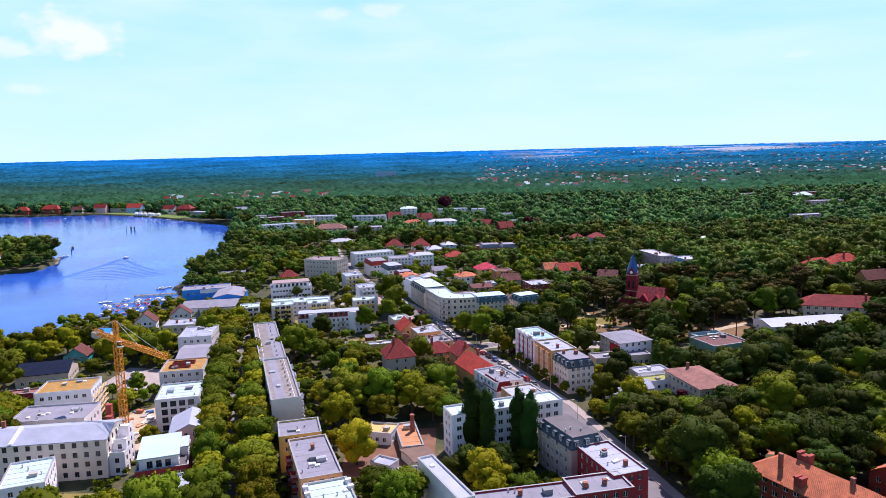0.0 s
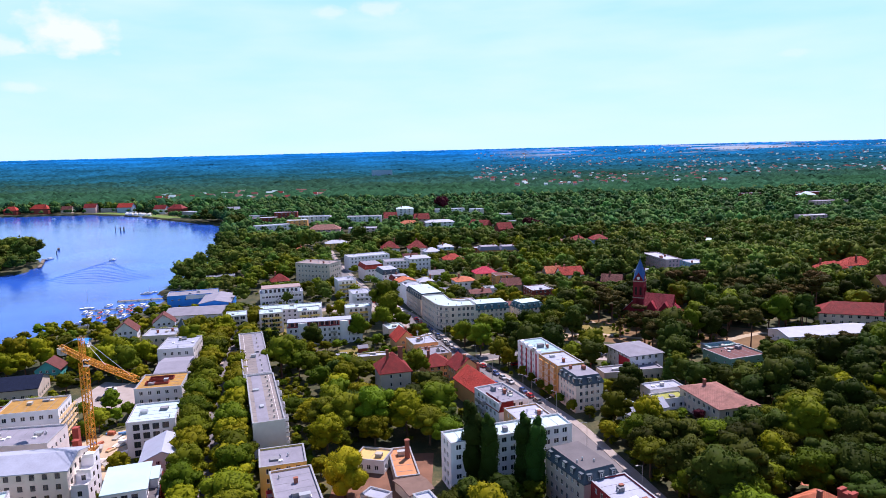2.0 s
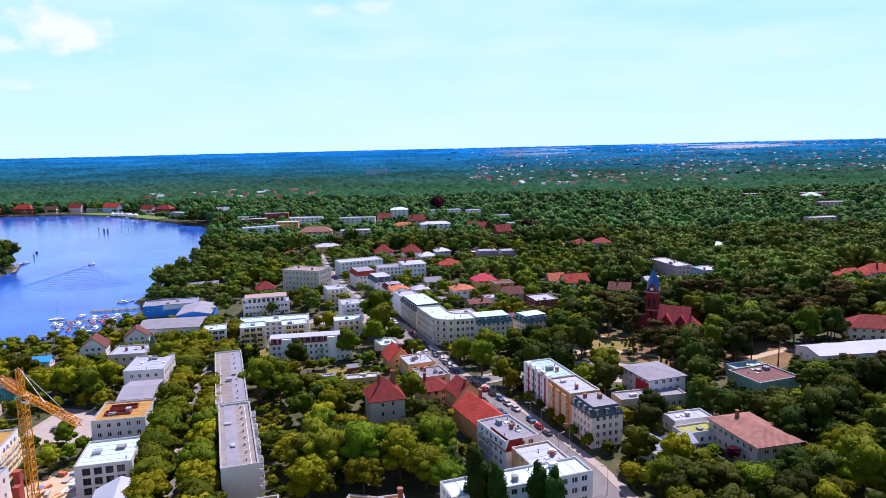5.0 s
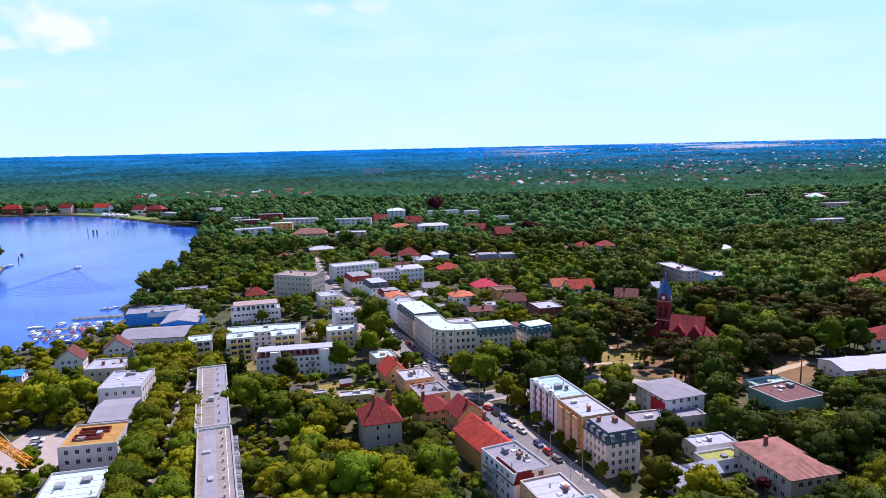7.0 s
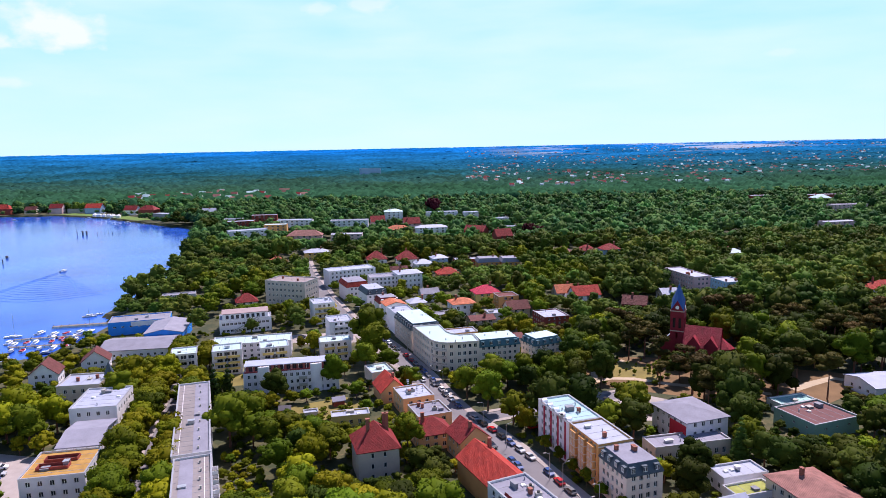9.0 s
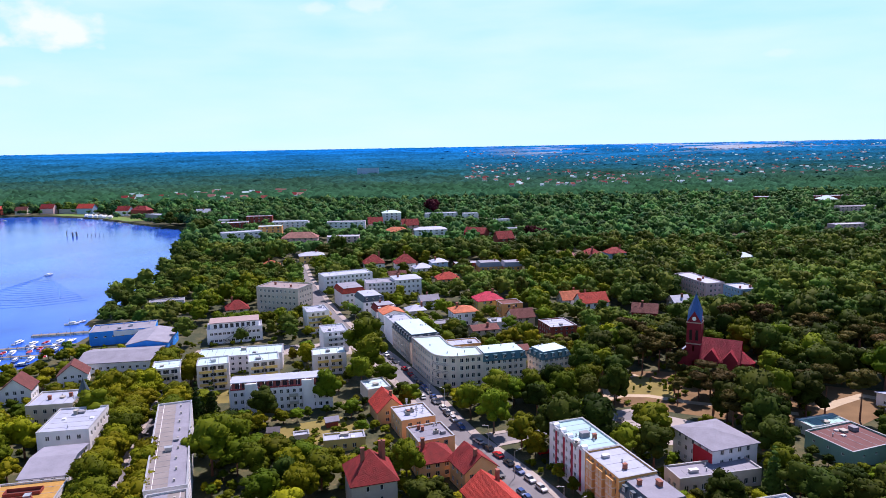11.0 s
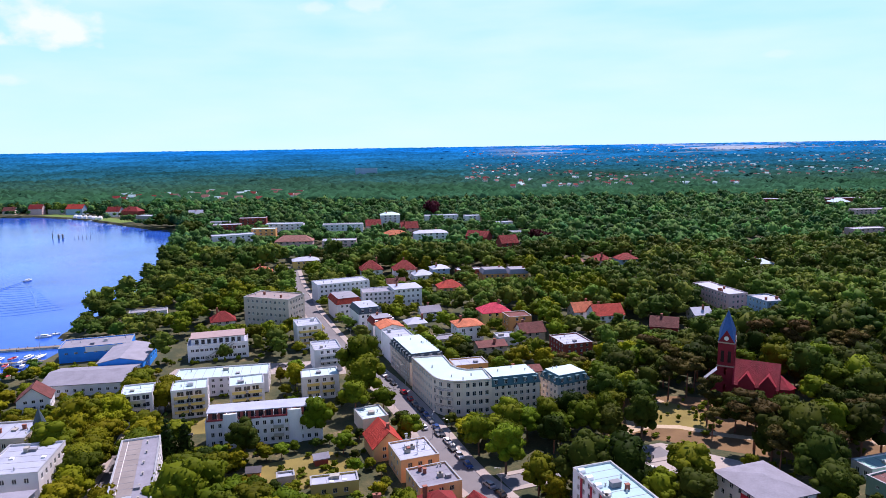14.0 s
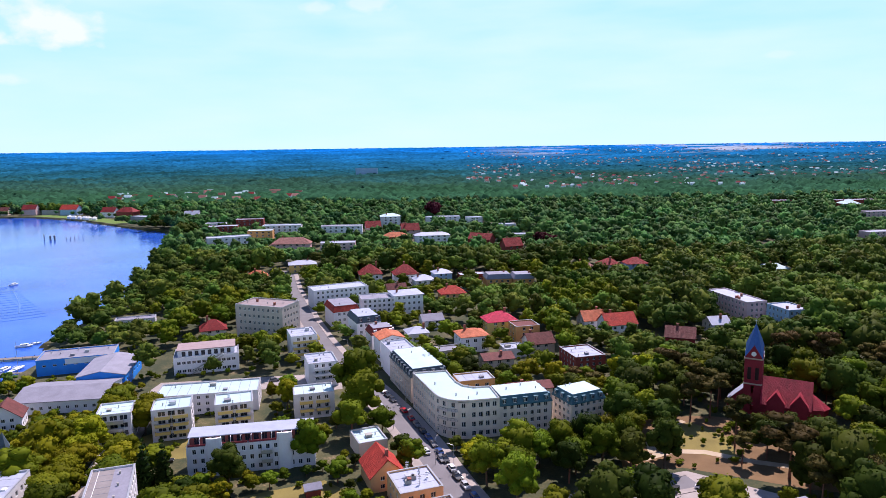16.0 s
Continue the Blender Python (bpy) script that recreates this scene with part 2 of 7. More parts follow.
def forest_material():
    """Far forest, crown by crown; distance haze painted in, green through teal to blue."""
    m, n, l, b = mat_base("hazy_forest_crowns")
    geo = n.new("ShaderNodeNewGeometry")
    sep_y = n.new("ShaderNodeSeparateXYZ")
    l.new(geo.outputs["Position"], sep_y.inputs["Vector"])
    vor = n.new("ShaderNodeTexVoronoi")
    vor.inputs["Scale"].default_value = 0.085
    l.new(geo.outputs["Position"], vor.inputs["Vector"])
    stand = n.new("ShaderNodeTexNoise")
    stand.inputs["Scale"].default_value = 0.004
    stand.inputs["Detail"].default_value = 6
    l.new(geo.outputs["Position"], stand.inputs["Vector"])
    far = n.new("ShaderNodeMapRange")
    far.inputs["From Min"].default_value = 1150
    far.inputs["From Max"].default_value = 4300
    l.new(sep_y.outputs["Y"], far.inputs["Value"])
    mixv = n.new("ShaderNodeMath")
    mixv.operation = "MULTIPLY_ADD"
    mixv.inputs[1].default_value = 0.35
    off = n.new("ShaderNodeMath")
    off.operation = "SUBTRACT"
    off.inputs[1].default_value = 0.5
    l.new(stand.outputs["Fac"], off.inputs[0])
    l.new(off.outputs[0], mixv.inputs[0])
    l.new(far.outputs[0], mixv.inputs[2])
    # haze put into the base colour: the farther along y, the bluer
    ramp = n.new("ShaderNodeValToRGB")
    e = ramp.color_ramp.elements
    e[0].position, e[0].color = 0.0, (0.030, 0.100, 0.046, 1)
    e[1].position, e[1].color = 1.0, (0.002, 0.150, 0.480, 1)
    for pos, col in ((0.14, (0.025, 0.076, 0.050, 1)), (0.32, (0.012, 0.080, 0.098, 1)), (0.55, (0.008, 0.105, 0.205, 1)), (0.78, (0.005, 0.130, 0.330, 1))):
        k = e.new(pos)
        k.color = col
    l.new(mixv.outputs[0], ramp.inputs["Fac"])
    val = n.new("ShaderNodeSeparateColor")
    l.new(vor.outputs["Color"], val.inputs["Color"])
    a = n.new("ShaderNodeMath")
    a.operation = "MULTIPLY_ADD"
    a.inputs[1].default_value = 0.55
    a.inputs[2].default_value = 0.6
    l.new(val.outputs[0], a.inputs[0])
    st = n.new("ShaderNodeMath")
    st.operation = "MULTIPLY_ADD"
    st.inputs[1].default_value = 1.3
    st.inputs[2].default_value = 0.25
    l.new(stand.outputs["Fac"], st.inputs[0])
    vv = n.new("ShaderNodeMath")
    vv.operation = "MULTIPLY"
    l.new(a.outputs[0], vv.inputs[0])
    l.new(st.outputs[0], vv.inputs[1])
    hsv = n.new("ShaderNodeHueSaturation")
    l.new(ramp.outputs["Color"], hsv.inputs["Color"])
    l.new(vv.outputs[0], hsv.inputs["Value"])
    # pale farmland strips beyond the suburbs
    mp = n.new("ShaderNodeMapping")
    mp.inputs["Scale"].default_value = (0.0016, 0.004, 0.0)
    l.new(geo.outputs["Position"], mp.inputs["Vector"])
    strip = n.new("ShaderNodeTexNoise")
    strip.inputs["Scale"].default_value = 1.0
    strip.inputs["Detail"].default_value = 3
    l.new(mp.outputs["Vector"], strip.inputs["Vector"])
    keep = [(strip.outputs["Fac"], 0.52, 0.60), (sep_y.outputs["Y"], 3200, 3500), (sep_y.outputs["X"], 200, 700)]
    last = None
    for src, lo, hi in keep:
        r = n.new("ShaderNodeMapRange")
        r.inputs["From Min"].default_value, r.inputs["From Max"].default_value = lo, hi
        l.new(src, r.inputs["Value"])
        if last is None:
            last = r.outputs[0]
        else:
            k = n.new("ShaderNodeMath")
            k.operation = "MULTIPLY"
            l.new(last, k.inputs[0])
            l.new(r.outputs[0], k.inputs[1])
            last = k.outputs[0]
    fm = n.new("ShaderNodeMix")
    fm.data_type = "RGBA"
    l.new(last, fm.inputs[0])
    l.new(hsv.outputs["Color"], fm.inputs[6])
    fm.inputs[7].default_value = (0.27, 0.31, 0.38, 1)
    l.new(fm.outputs[2], b.inputs["Base Color"])
    b.inputs["Roughness"].default_value = 0.9
    b.inputs["Specular IOR Level"].default_value = 0.0
    return m


GLASS = surf("window_glass", (0.025, 0.032, 0.045), rough=0.08, var=0.5, scale=0.3, bump=0, spec=0.6)
FRAME_W = surf("white_window_frame", (0.78, 0.78, 0.76), rough=0.5, var=0.05, bump=0)
FRAME_D = surf("dark_window_frame", (0.08, 0.06, 0.05), rough=0.5, var=0.05, bump=0)
METAL = surf("zinc_sheet", (0.45, 0.46, 0.48), rough=0.4, var=0.15, metal=0.6)
COPING = surf("weathered_zinc_coping", (0.27, 0.28, 0.31), rough=0.6, var=0.2)
SEAM = surf("roof_seam_felt", (0.22, 0.22, 0.25), rough=0.8, var=0.2)
CONCRETE = surf("concrete", (0.36, 0.34, 0.31), rough=0.9)
ASPHALT = surf("asphalt", (0.165, 0.155, 0.165), rough=0.9, var=0.25, scale=0.15)
PAVING = surf("pavement_slabs", (0.32, 0.275, 0.255), rough=0.9, var=0.25, scale=0.3)
SAND = surf("sandy_path", (0.42, 0.33, 0.23), rough=0.95, var=0.25, scale=0.3)
DRYGRASS = surf("dry_lawn", (0.17, 0.135, 0.038), rough=0.95, var=0.5, scale=0.12)
LAWN = surf("green_lawn", (0.10, 0.16, 0.03), rough=0.95, var=0.4, scale=0.2)
BARK = surf("bark", (0.10, 0.07, 0.05), rough=0.95, var=0.3, scale=2.0)
BRICKDARK = surf("dark_red_brick", (0.22, 0.016, 0.026), rough=0.85, var=0.35, scale=0.5)
WHITEPAINT = surf("white_paint", (0.78, 0.77, 0.76), rough=0.6, var=0.1)
BLACK = surf("black_rubber", (0.02, 0.02, 0.02), rough=0.7)
GROUND = ground_material()
WATER = water_material()


# ---- geometry helpers ----
class Geo:
    """A growing list of vertices and faces, made into one mesh."""

    def __init__(self):
        self.v, self.f, self.m = [], [], []

    def quad(self, a, b, c, d, m=0):
        i = len(self.v)
        self.v += [tuple(a), tuple(b), tuple(c), tuple(d)]
        self.f.append((i, i + 1, i + 2, i + 3))
        self.m.append(m)

    def poly(self, pts, m=0):
        i = len(self.v)
        self.v += [tuple(p) for p in pts]
        self.f.append(tuple(range(i, i + len(pts))))
        self.m.append(m)

    def box(self, x0, y0, z0, x1, y1, z1, m=0, ang=0.0, at=(0, 0)):
        ca, sa = math.cos(radians(ang)), math.sin(radians(ang))
        i = len(self.v)
        for z in (z0, z1):
            for x, y in ((x0, y0), (x1, y0), (x1, y1), (x0, y1)):
                self.v.append((at[0] + x * ca - y * sa, at[1] + x * sa + y * ca, z))
        for q in ((0, 3, 2, 1), (4, 5, 6, 7), (0, 1, 5, 4), (1, 2, 6, 5), (2, 3, 7, 6), (3, 0, 4, 7)):
            self.f.append(tuple(i + k for k in q))
            self.m.append(m)

    def prism(self, pts, z0, z1, m=0, top=None):
        """An upright prism over a counter-clockwise outline."""
        n = len(pts)
        i = len(self.v)
        self.v += [(x, y, z0) for x, y in pts] + [(x, y, z1) for x, y in pts]
        for k in range(n):
            self.f.append((i + k, i + (k + 1) % n, i + n + (k + 1) % n, i + n + k))
            self.m.append(m)
        self.f.append(tuple(range(i + n, i + 2 * n)))
        self.m.append(m if top is None else top)
        self.f.append(tuple(range(i + n - 1, i - 1, -1)))
        self.m.append(m)

    def tube(self, p, q, r0, r1, sides=8, m=0, caps=True):
        p, q = Vector(p), Vector(q)
        t = (q - p).normalized()
        u = t.orthogonal().normalized()
        w = t.cross(u)
        i = len(self.v)
        for c, r in ((p, r0), (q, r1)):
            for k in range(sides):
                a = 2 * math.pi * k / sides
                self.v.append(tuple(c + (u * math.cos(a) + w * math.sin(a)) * r))
        for k in range(sides):
            self.f.append((i + k, i + (k + 1) % sides, i + sides + (k + 1) % sides, i + sides + k))
            self.m.append(m)
        if caps:
            self.f.append(tuple(range(i + sides, i + 2 * sides)))
            self.f.append(tuple(range(i + sides - 1, i - 1, -1)))
            self.m += [m, m]

    def mesh(self, name, mats, smooth=False):
        me = bpy.data.meshes.new(name)
        me.from_pydata(self.v, [], self.f)
        for k in (mats if isinstance(mats, (list, tuple)) else [mats]):
            me.materials.append(k)
        me.polygons.foreach_set("material_index", self.m)
        if smooth:
            me.polygons.foreach_set("use_smooth", [True] * len(self.f))
        me.update()
        return me


def thing(name, label, category, x, y, ang=0.0, z=0.0, group="", kind=""):
    e = new(name)
    e.matrix_basis = pose(x, y, z, 0, 0, ang)
    return tagged(e, label, category, group, kind)


def part(name, geo, mats, parent, label="", loc=(0, 0, 0), rz=0.0, smooth=False):
    me = geo if isinstance(geo, bpy.types.Mesh) else geo.mesh(name, mats, smooth)
    ob = new(name, me)
    ob.parent = parent
    ob.matrix_basis = pose(*loc, 0, 0, rz)
    if label:
        ob["label"] = label
    return ob


def structure(name, geo, mats, label, category=""):
    ob = new(name, geo.mesh(name, mats))
    return tagged(ob, label, category or name.split("_")[0], kind="structure")


WIN = {}


def window_mesh(w, h, dark):
    """A framed window with a mullion and set-back panes: the frame alone, the pane alone, and both in one piece."""
    key = (round(w, 2), round(h, 2), dark)
    if key not in WIN:
        b = 0.09
        xs = [-w / 2, -w / 2 + b, w / 2 - b, w / 2] if w <= 0.95 else [-w / 2, -w / 2 + b, -0.04, 0.04, w / 2 - b, w / 2]
        zs = [-h / 2, -h / 2 + b, h / 2 - b, h / 2]
        nx = len(xs)
        verts = [(x, -0.05, z) for z in zs for x in xs]
        cells = [c for c in range(1, nx - 1) if c != 2] if nx > 4 else [1]
        faces, mi = [], []
        for r in range(3):
            for c in range(nx - 1):
                if not (r == 1 and c in cells):
                    a = r * nx + c
                    faces.append((a, a + 1, a + nx + 1, a + nx))
                    mi.append(0)
        pv, pf = [], []
        for c in cells:
            if nx > 4 and c == 2:
                continue
            a = nx + c
            ring = [a, a + 1, a + nx + 1, a + nx]
            k = len(verts)
            back = [(verts[q][0], 0.03, verts[q][2]) for q in ring]
            verts += back
            for q in range(4):
                faces.append((ring[q], ring[(q + 1) % 4], k + (q + 1) % 4, k + q))
                mi.append(0)
            pf.append((k, k + 1, k + 2, k + 3))
            pv.append(back)
        fm = FRAME_D if dark else FRAME_W
        fr, g = Geo(), Geo()
        fr.v, fr.f, fr.m = list(verts), list(faces), list(mi)
        g.v, g.f, g.m = list(verts), faces + pf, mi + [1] * len(pf)
        p = Geo()
        p.quad((xs[1], 0.028, zs[1]), (xs[-2], 0.028, zs[1]), (xs[-2], 0.028, zs[2]), (xs[1], 0.028, zs[2]))
        WIN[key] = (fr.mesh("window_frame", fm), p.mesh("pane", GLASS), g.mesh("window", [fm, GLASS]))
    return WIN[key]


def facade(g, p0, p1, z0, z1, rows, bay, ww, wh, sill, wins, m=0, edge=0.8, depth=0.16, skip=None):
    """A wall from p0 to p1 (outside to the right of that way) with real openings; wins takes their centres."""
    dx, dy = p1[0] - p0[0], p1[1] - p0[1]
    ln = math.hypot(dx, dy)
    ux, uy = dx / ln, dy / ln
    nx, ny = uy, -ux
    cols = max(0, int((ln - 2 * edge + 0.4) / bay))
    ang = math.degrees(math.atan2(dy, dx))

    def at(s, z, d=0.0):
        return (p0[0] + ux * s - nx * d, p0[1] + uy * s - ny * d, z)

    if cols == 0 or rows == 0:
        g.quad(at(0, z0), at(ln, z0), at(ln, z1), at(0, z1), m)
        return
    sh = (z1 - z0) / rows
    start = (ln - cols * bay) / 2
    z = z0
    for r in range(rows):
        za, zb = z0 + r * sh + sill, z0 + r * sh + sill + wh
        zb = min(zb, z0 + (r + 1) * sh - 0.15)
        g.quad(at(0, z), at(ln, z), at(ln, za), at(0, za), m)
        s = 0.0
        for c in range(cols):
            if skip and skip(r, c):
                continue
            a = start + c * bay + (bay - ww) / 2
            b = a + ww
            g.quad(at(s, za), at(a, za), at(a, zb), at(s, zb), m)
            g.quad(at(a, za), at(a, za, depth), at(a, zb, depth), at(a, zb), m)
            g.quad(at(b, za, depth), at(b, za), at(b, zb), at(b, zb, depth), m)
            g.quad(at(a, zb), at(a, zb, depth), at(b, zb, depth), at(b, zb), m)
            g.quad(at(a, za, depth), at(a, za), at(b, za), at(b, za, depth), m)
            wins.append((at((a + b) / 2, (za + zb) / 2, depth), ang, ww, zb - za))
            s = b
        g.quad(at(s, za), at(ln, za), at(ln, zb), at(s, zb), m)
        z = zb
    g.quad(at(0, z), at(ln, z), at(ln, z1), at(0, z1), m)


FOOT = []      # footprints, kept free of trees


def add_windows(wins, parent, panes, dark):
    for c, ang, w, h in wins:
        fr, pa, both = window_mesh(w, h, dark)
        if panes:
            f = part("window", fr, None, parent, "", c, ang)
            part("pane", pa, None, f)
        else:
            part("window", both, None, parent, "", c, ang)


def slab_roof(g, pts_low, thick, m=0):
    """A sloping slab under four corners given counter-clockwise from outside."""
    lo = [(p[0], p[1], p[2] - thick) for p in pts_low]
    g.poly(pts_low, m)
    g.poly(lo[::-1], m)
    n = len(pts_low)
    for k in range(n):
        g.quad(lo[k], lo[(k + 1) % n], pts_low[(k + 1) % n], pts_low[k], m)


def roof_fittings(e, a, b, h, r):
    """Raised seams of a flat roof, a stair head and a few small boxes."""
    g = Geo()
    long_x = a > b
    n = max(2, int((a if long_x else b) / 1.7))
    for k in range(1, n):
        t = -1 + 2 * k / n
        if long_x:
            g.box(t * a - 0.07, -b + 0.4, h, t * a + 0.07, b - 0.4, h + 0.035)
        else:
            g.box(-a + 0.4, t * b - 0.07, h, a - 0.4, t * b + 0.07, h + 0.035)
    part("roof_seam", g, SEAM, e)
    for k in range(1 if a * b < 60 else 2):
        w, d, t = r.uniform(0.5, 1.3), r.uniform(0.5, 1.0), r.uniform(0.4, 1.3)
        cx, cy = r.uniform(-a * 0.6, a * 0.6), r.uniform(-b * 0.5, b * 0.6)
        g = Geo()
        g.box(cx - w, cy - d, h - 0.02, cx + w, cy + d, h + t)
        g.box(cx - w - 0.1, cy - d - 0.1, h + t, cx + w + 0.1, cy + d + 0.1, h + t + 0.1)
        part("roof_box", g, (METAL, CONCRETE, SEAM)[r.randrange(3)], e)


def house(name, label, x, y, L, W, ang, h, wall, roof, kind="flat", rows=4, bay=2.6, ww=1.2, wh=1.5, sill=0.9, rise=4.0, ridge="x", coping=None, chim=0, vents=0, sky_lights=0, panes=False, dark=False, category="house", sides="", balconies=(), base=0.0, group="", dormers=0, roofname="roof", lower=None, trim=None, clear=2.0):
    """A house on a rectangular plan: walls with openings, roof, coping, chimneys, windows. Front is the local -y side."""
    FOOT.append((x, y, L / 2 + clear, W / 2 + clear, ang))
    e = thing(name, label, category, x, y, ang, base, group)
    g, wins = Geo(), []
    a, b = L / 2, W / 2
    cs = [(-a, -b), (a, -b), (a, b), (-a, b)]
    top = h + (0.45 if kind == "flat" else 0.0)
    hw = h - 2.7 if kind == "mansard" else h
    if kind == "mansard":
        top = hw
        rows = max(1, rows - 1)
    if not sides:
        for k, s in enumerate("frbl"):
            d = -90 + 90 * k + ang
            if math.sin(radians(d)) < 0.45 and not (x < -25 and math.cos(radians(d)) < -0.6) and not (x > 20 and math.cos(radians(d)) > 0.6):
                sides += s
    for k, s in enumerate("frbl"):
        p0, p1 = cs[k], cs[(k + 1) % 4]
        r = rows if s in sides else 0
        facade(g, p0, p1, 0, hw, r, bay, ww, wh, sill, wins)
        if top > hw:
            g.quad((*p0, hw), (*p1, hw), (*p1, top), (*p0, top))
    rg = Geo()
    if kind == "flat":
        i = 0.3
        inn = [(-a + i, -b + i), (a - i, -b + i), (a - i, b - i), (-a + i, b - i)]
        for k in range(4):
            p, q, pi, qi = cs[k], cs[(k + 1) % 4], inn[k], inn[(k + 1) % 4]
            g.quad((*qi, top), (*pi, top), (*pi, h), (*qi, h))
        cg = Geo()
        o = 0.08
        cg.box(-a - o, -b - o, top, a + o, -b + i + o, top + 0.06)
        cg.box(-a - o, b - i - o, top, a + o, b + o, top + 0.06)
        cg.box(-a - o, -b + i + o, top, -a + i + o, b - i - o, top + 0.06)
        cg.box(a - i - o, -b + i + o, top, a + o, b - i - o, top + 0.06)
        part("coping", cg, coping or COPING, e)
        rg.box(-a + i, -b + i, h - 0.3, a - i, b - i, h)
    elif kind == "gable":
        o = 0.5
        if ridge == "x":
            for sx in (-a, a):
                tri = [(sx, -b, h), (sx, b, h), (sx, 0, h + rise)]
                g.poly(tri if sx > 0 else tri[::-1])
            ez = h - o * rise / b
            slab_roof(rg, [(-a - o, -b - o, ez + 0.25), (a + o, -b - o, ez + 0.25), (a + o, 0, h + rise + 0.25), (-a - o, 0, h + rise + 0.25)], 0.25)
            slab_roof(rg, [(a + o, b + o, ez + 0.25), (-a - o, b + o, ez + 0.25), (-a - o, 0, h + rise + 0.25), (a + o, 0, h + rise + 0.25)], 0.25)
        else:
            for sy in (-b, b):
                tri = [(-a, sy, h), (a, sy, h), (0, sy, h + rise)]
                g.poly(tri if sy < 0 else tri[::-1])
            ez = h - o * rise / a
            slab_roof(rg, [(a + o, -b - o, ez + 0.25), (a + o, b + o, ez + 0.25), (0, b + o, h + rise + 0.25), (0, -b - o, h + rise + 0.25)], 0.25)
            slab_roof(rg, [(-a - o, b + o, ez + 0.25), (-a - o, -b - o, ez + 0.25), (0, -b - o, h + rise + 0.25), (0, b + o, h + rise + 0.25)], 0.25)
    elif kind == "hip":
        o = 0.6
        A, B = a + o, b + o
        if a >= b:
            r0, r1 = (-(A - B), 0, h + rise), (A - B, 0, h + rise)
        else:
            r0, r1 = (0, -(B - A), h + rise), (0, B - A, h + rise)
        c = [(-A, -B, h), (A, -B, h), (A, B, h), (-A, B, h)]
        if a >= b:
            rg.poly([c[0], c[1], r1, r0])
            rg.poly([c[1], c[2], r1])
            rg.poly([c[2], c[3], r0, r1])
            rg.poly([c[3], c[0], r0])
        else:
            rg.poly([c[0], c[1], r0])
            rg.poly([c[1], c[2], r1, r0])
            rg.poly([c[2], c[3], r1])
            rg.poly([c[3], c[0], r0, r1])
        rg.box(-A, -B, h - 0.25, A, B, h - 0.004)
    elif kind == "mansard":
        i = 1.1
        o = 0.25
        lo = [(-a - o, -b - o, hw), (a + o, -b - o, hw), (a + o, b + o, hw), (-a - o, b + o, hw)]
        up = [(-a + i, -b + i, h), (a - i, -b + i, h), (a - i, b - i, h), (-a + i, b - i, h)]
        mg = Geo()
        mg.box(-a - o, -b - o, hw - 0.3, a + o, b + o, hw - 0.004)
        for k in range(4):
            mg.quad(lo[k], lo[(k + 1) % 4], up[(k + 1) % 4], up[k])
        part("mansard_slope", mg, lower or roof, e)
        rg.box(-a + i, -b + i, h - 0.2, a - i, b - i, h + 0.12)
        for k, s in enumerate("frbl"):
            if s not in sides or not dormers:
                continue
            ln = (L, W)[k % 2]
            n = max(1, int(ln / dormers))
            for c in range(n):
                t = (c + 0.5) / n * ln - ln / 2
                mk = [(t, -b), (a, t), (-t, b), (-a, -t)][k]
                dg = Geo()
                dg.box(-0.75, -0.1, hw + 0.35, 0.75, 1.3, hw + 2.1, 0, 90 * k, mk)
                d = part("dormer", dg, trim or FRAME_W, e)
                fr, pa, both = window_mesh(1.1, 1.3, dark)
                ca, sa = math.cos(radians(90 * k)), math.sin(radians(90 * k))
                part("window", both, None, d, "", (mk[0] + 0.14 * sa, mk[1] - 0.14 * ca, hw + 1.2), 90 * k)
    part("wall", g, wall, e)
    part(roofname, rg, roof, e)
    if trim and kind in ("flat", "hip", "gable"):
        tg = Geo()
        for z in (h - 0.5, h / rows):
            tg.box(-a - 0.1, -b - 0.1, z, a + 0.1, -b - 0.003, z + 0.25)
            tg.box(a + 0.003, -b - 0.1, z, a + 0.1, b, z + 0.25)
        part("cornice", tg, trim, e)
    if kind == "flat" and y < 480 and min(L, W) > 5:
        roof_fittings(e, a, b, h, random.Random(round(x * 7 + y)))
    rnd = random.Random(name + str(round(x)) + str(round(y)))
    for k in range(chim):
        cx, cy = rnd.uniform(-a * 0.7, a * 0.7), rnd.uniform(-b * 0.5, b * 0.5)
        zt = h + (rise if kind in ("gable", "hip") else 0)
        cg = Geo()
        cg.box(cx - 0.5, cy - 0.4, h - 0.2, cx + 0.5, cy + 0.4, zt + 1.3)
        cg.box(cx - 0.6, cy - 0.5, zt + 1.3, cx + 0.6, cy + 0.5, zt + 1.45)
        part("chimney", cg, surf("chimney_brick", (0.28, 0.10, 0.07)), e)
    for k in range(vents):
        cx, cy = rnd.uniform(-a * 0.8, a * 0.8), rnd.uniform(-b * 0.7, b * 0.7)
        vg = Geo()
        vg.tube((cx, cy, h - 0.05), (cx, cy, h + 0.7), 0.18, 0.18, 8)
        vg.tube((cx, cy, h + 0.7), (cx, cy, h + 0.9), 0.3, 0.12, 8)
        part("vent", vg, METAL, e)
    for k in range(sky_lights):
        cx, cy = rnd.uniform(-a * 0.75, a * 0.75), rnd.uniform(-b * 0.6, b * 0.6)
        vg = Geo()
        vg.box(cx - 0.6, cy - 0.6, h - 0.05, cx + 0.6, cy + 0.6, h + 0.3)
        vg.box(cx - 0.52, cy - 0.52, h + 0.3, cx + 0.52, cy + 0.52, h + 0.42, 1)
        part("skylight", vg, [WHITEPAINT, WHITEPAINT], e)
    add_windows(wins, e, panes, dark)
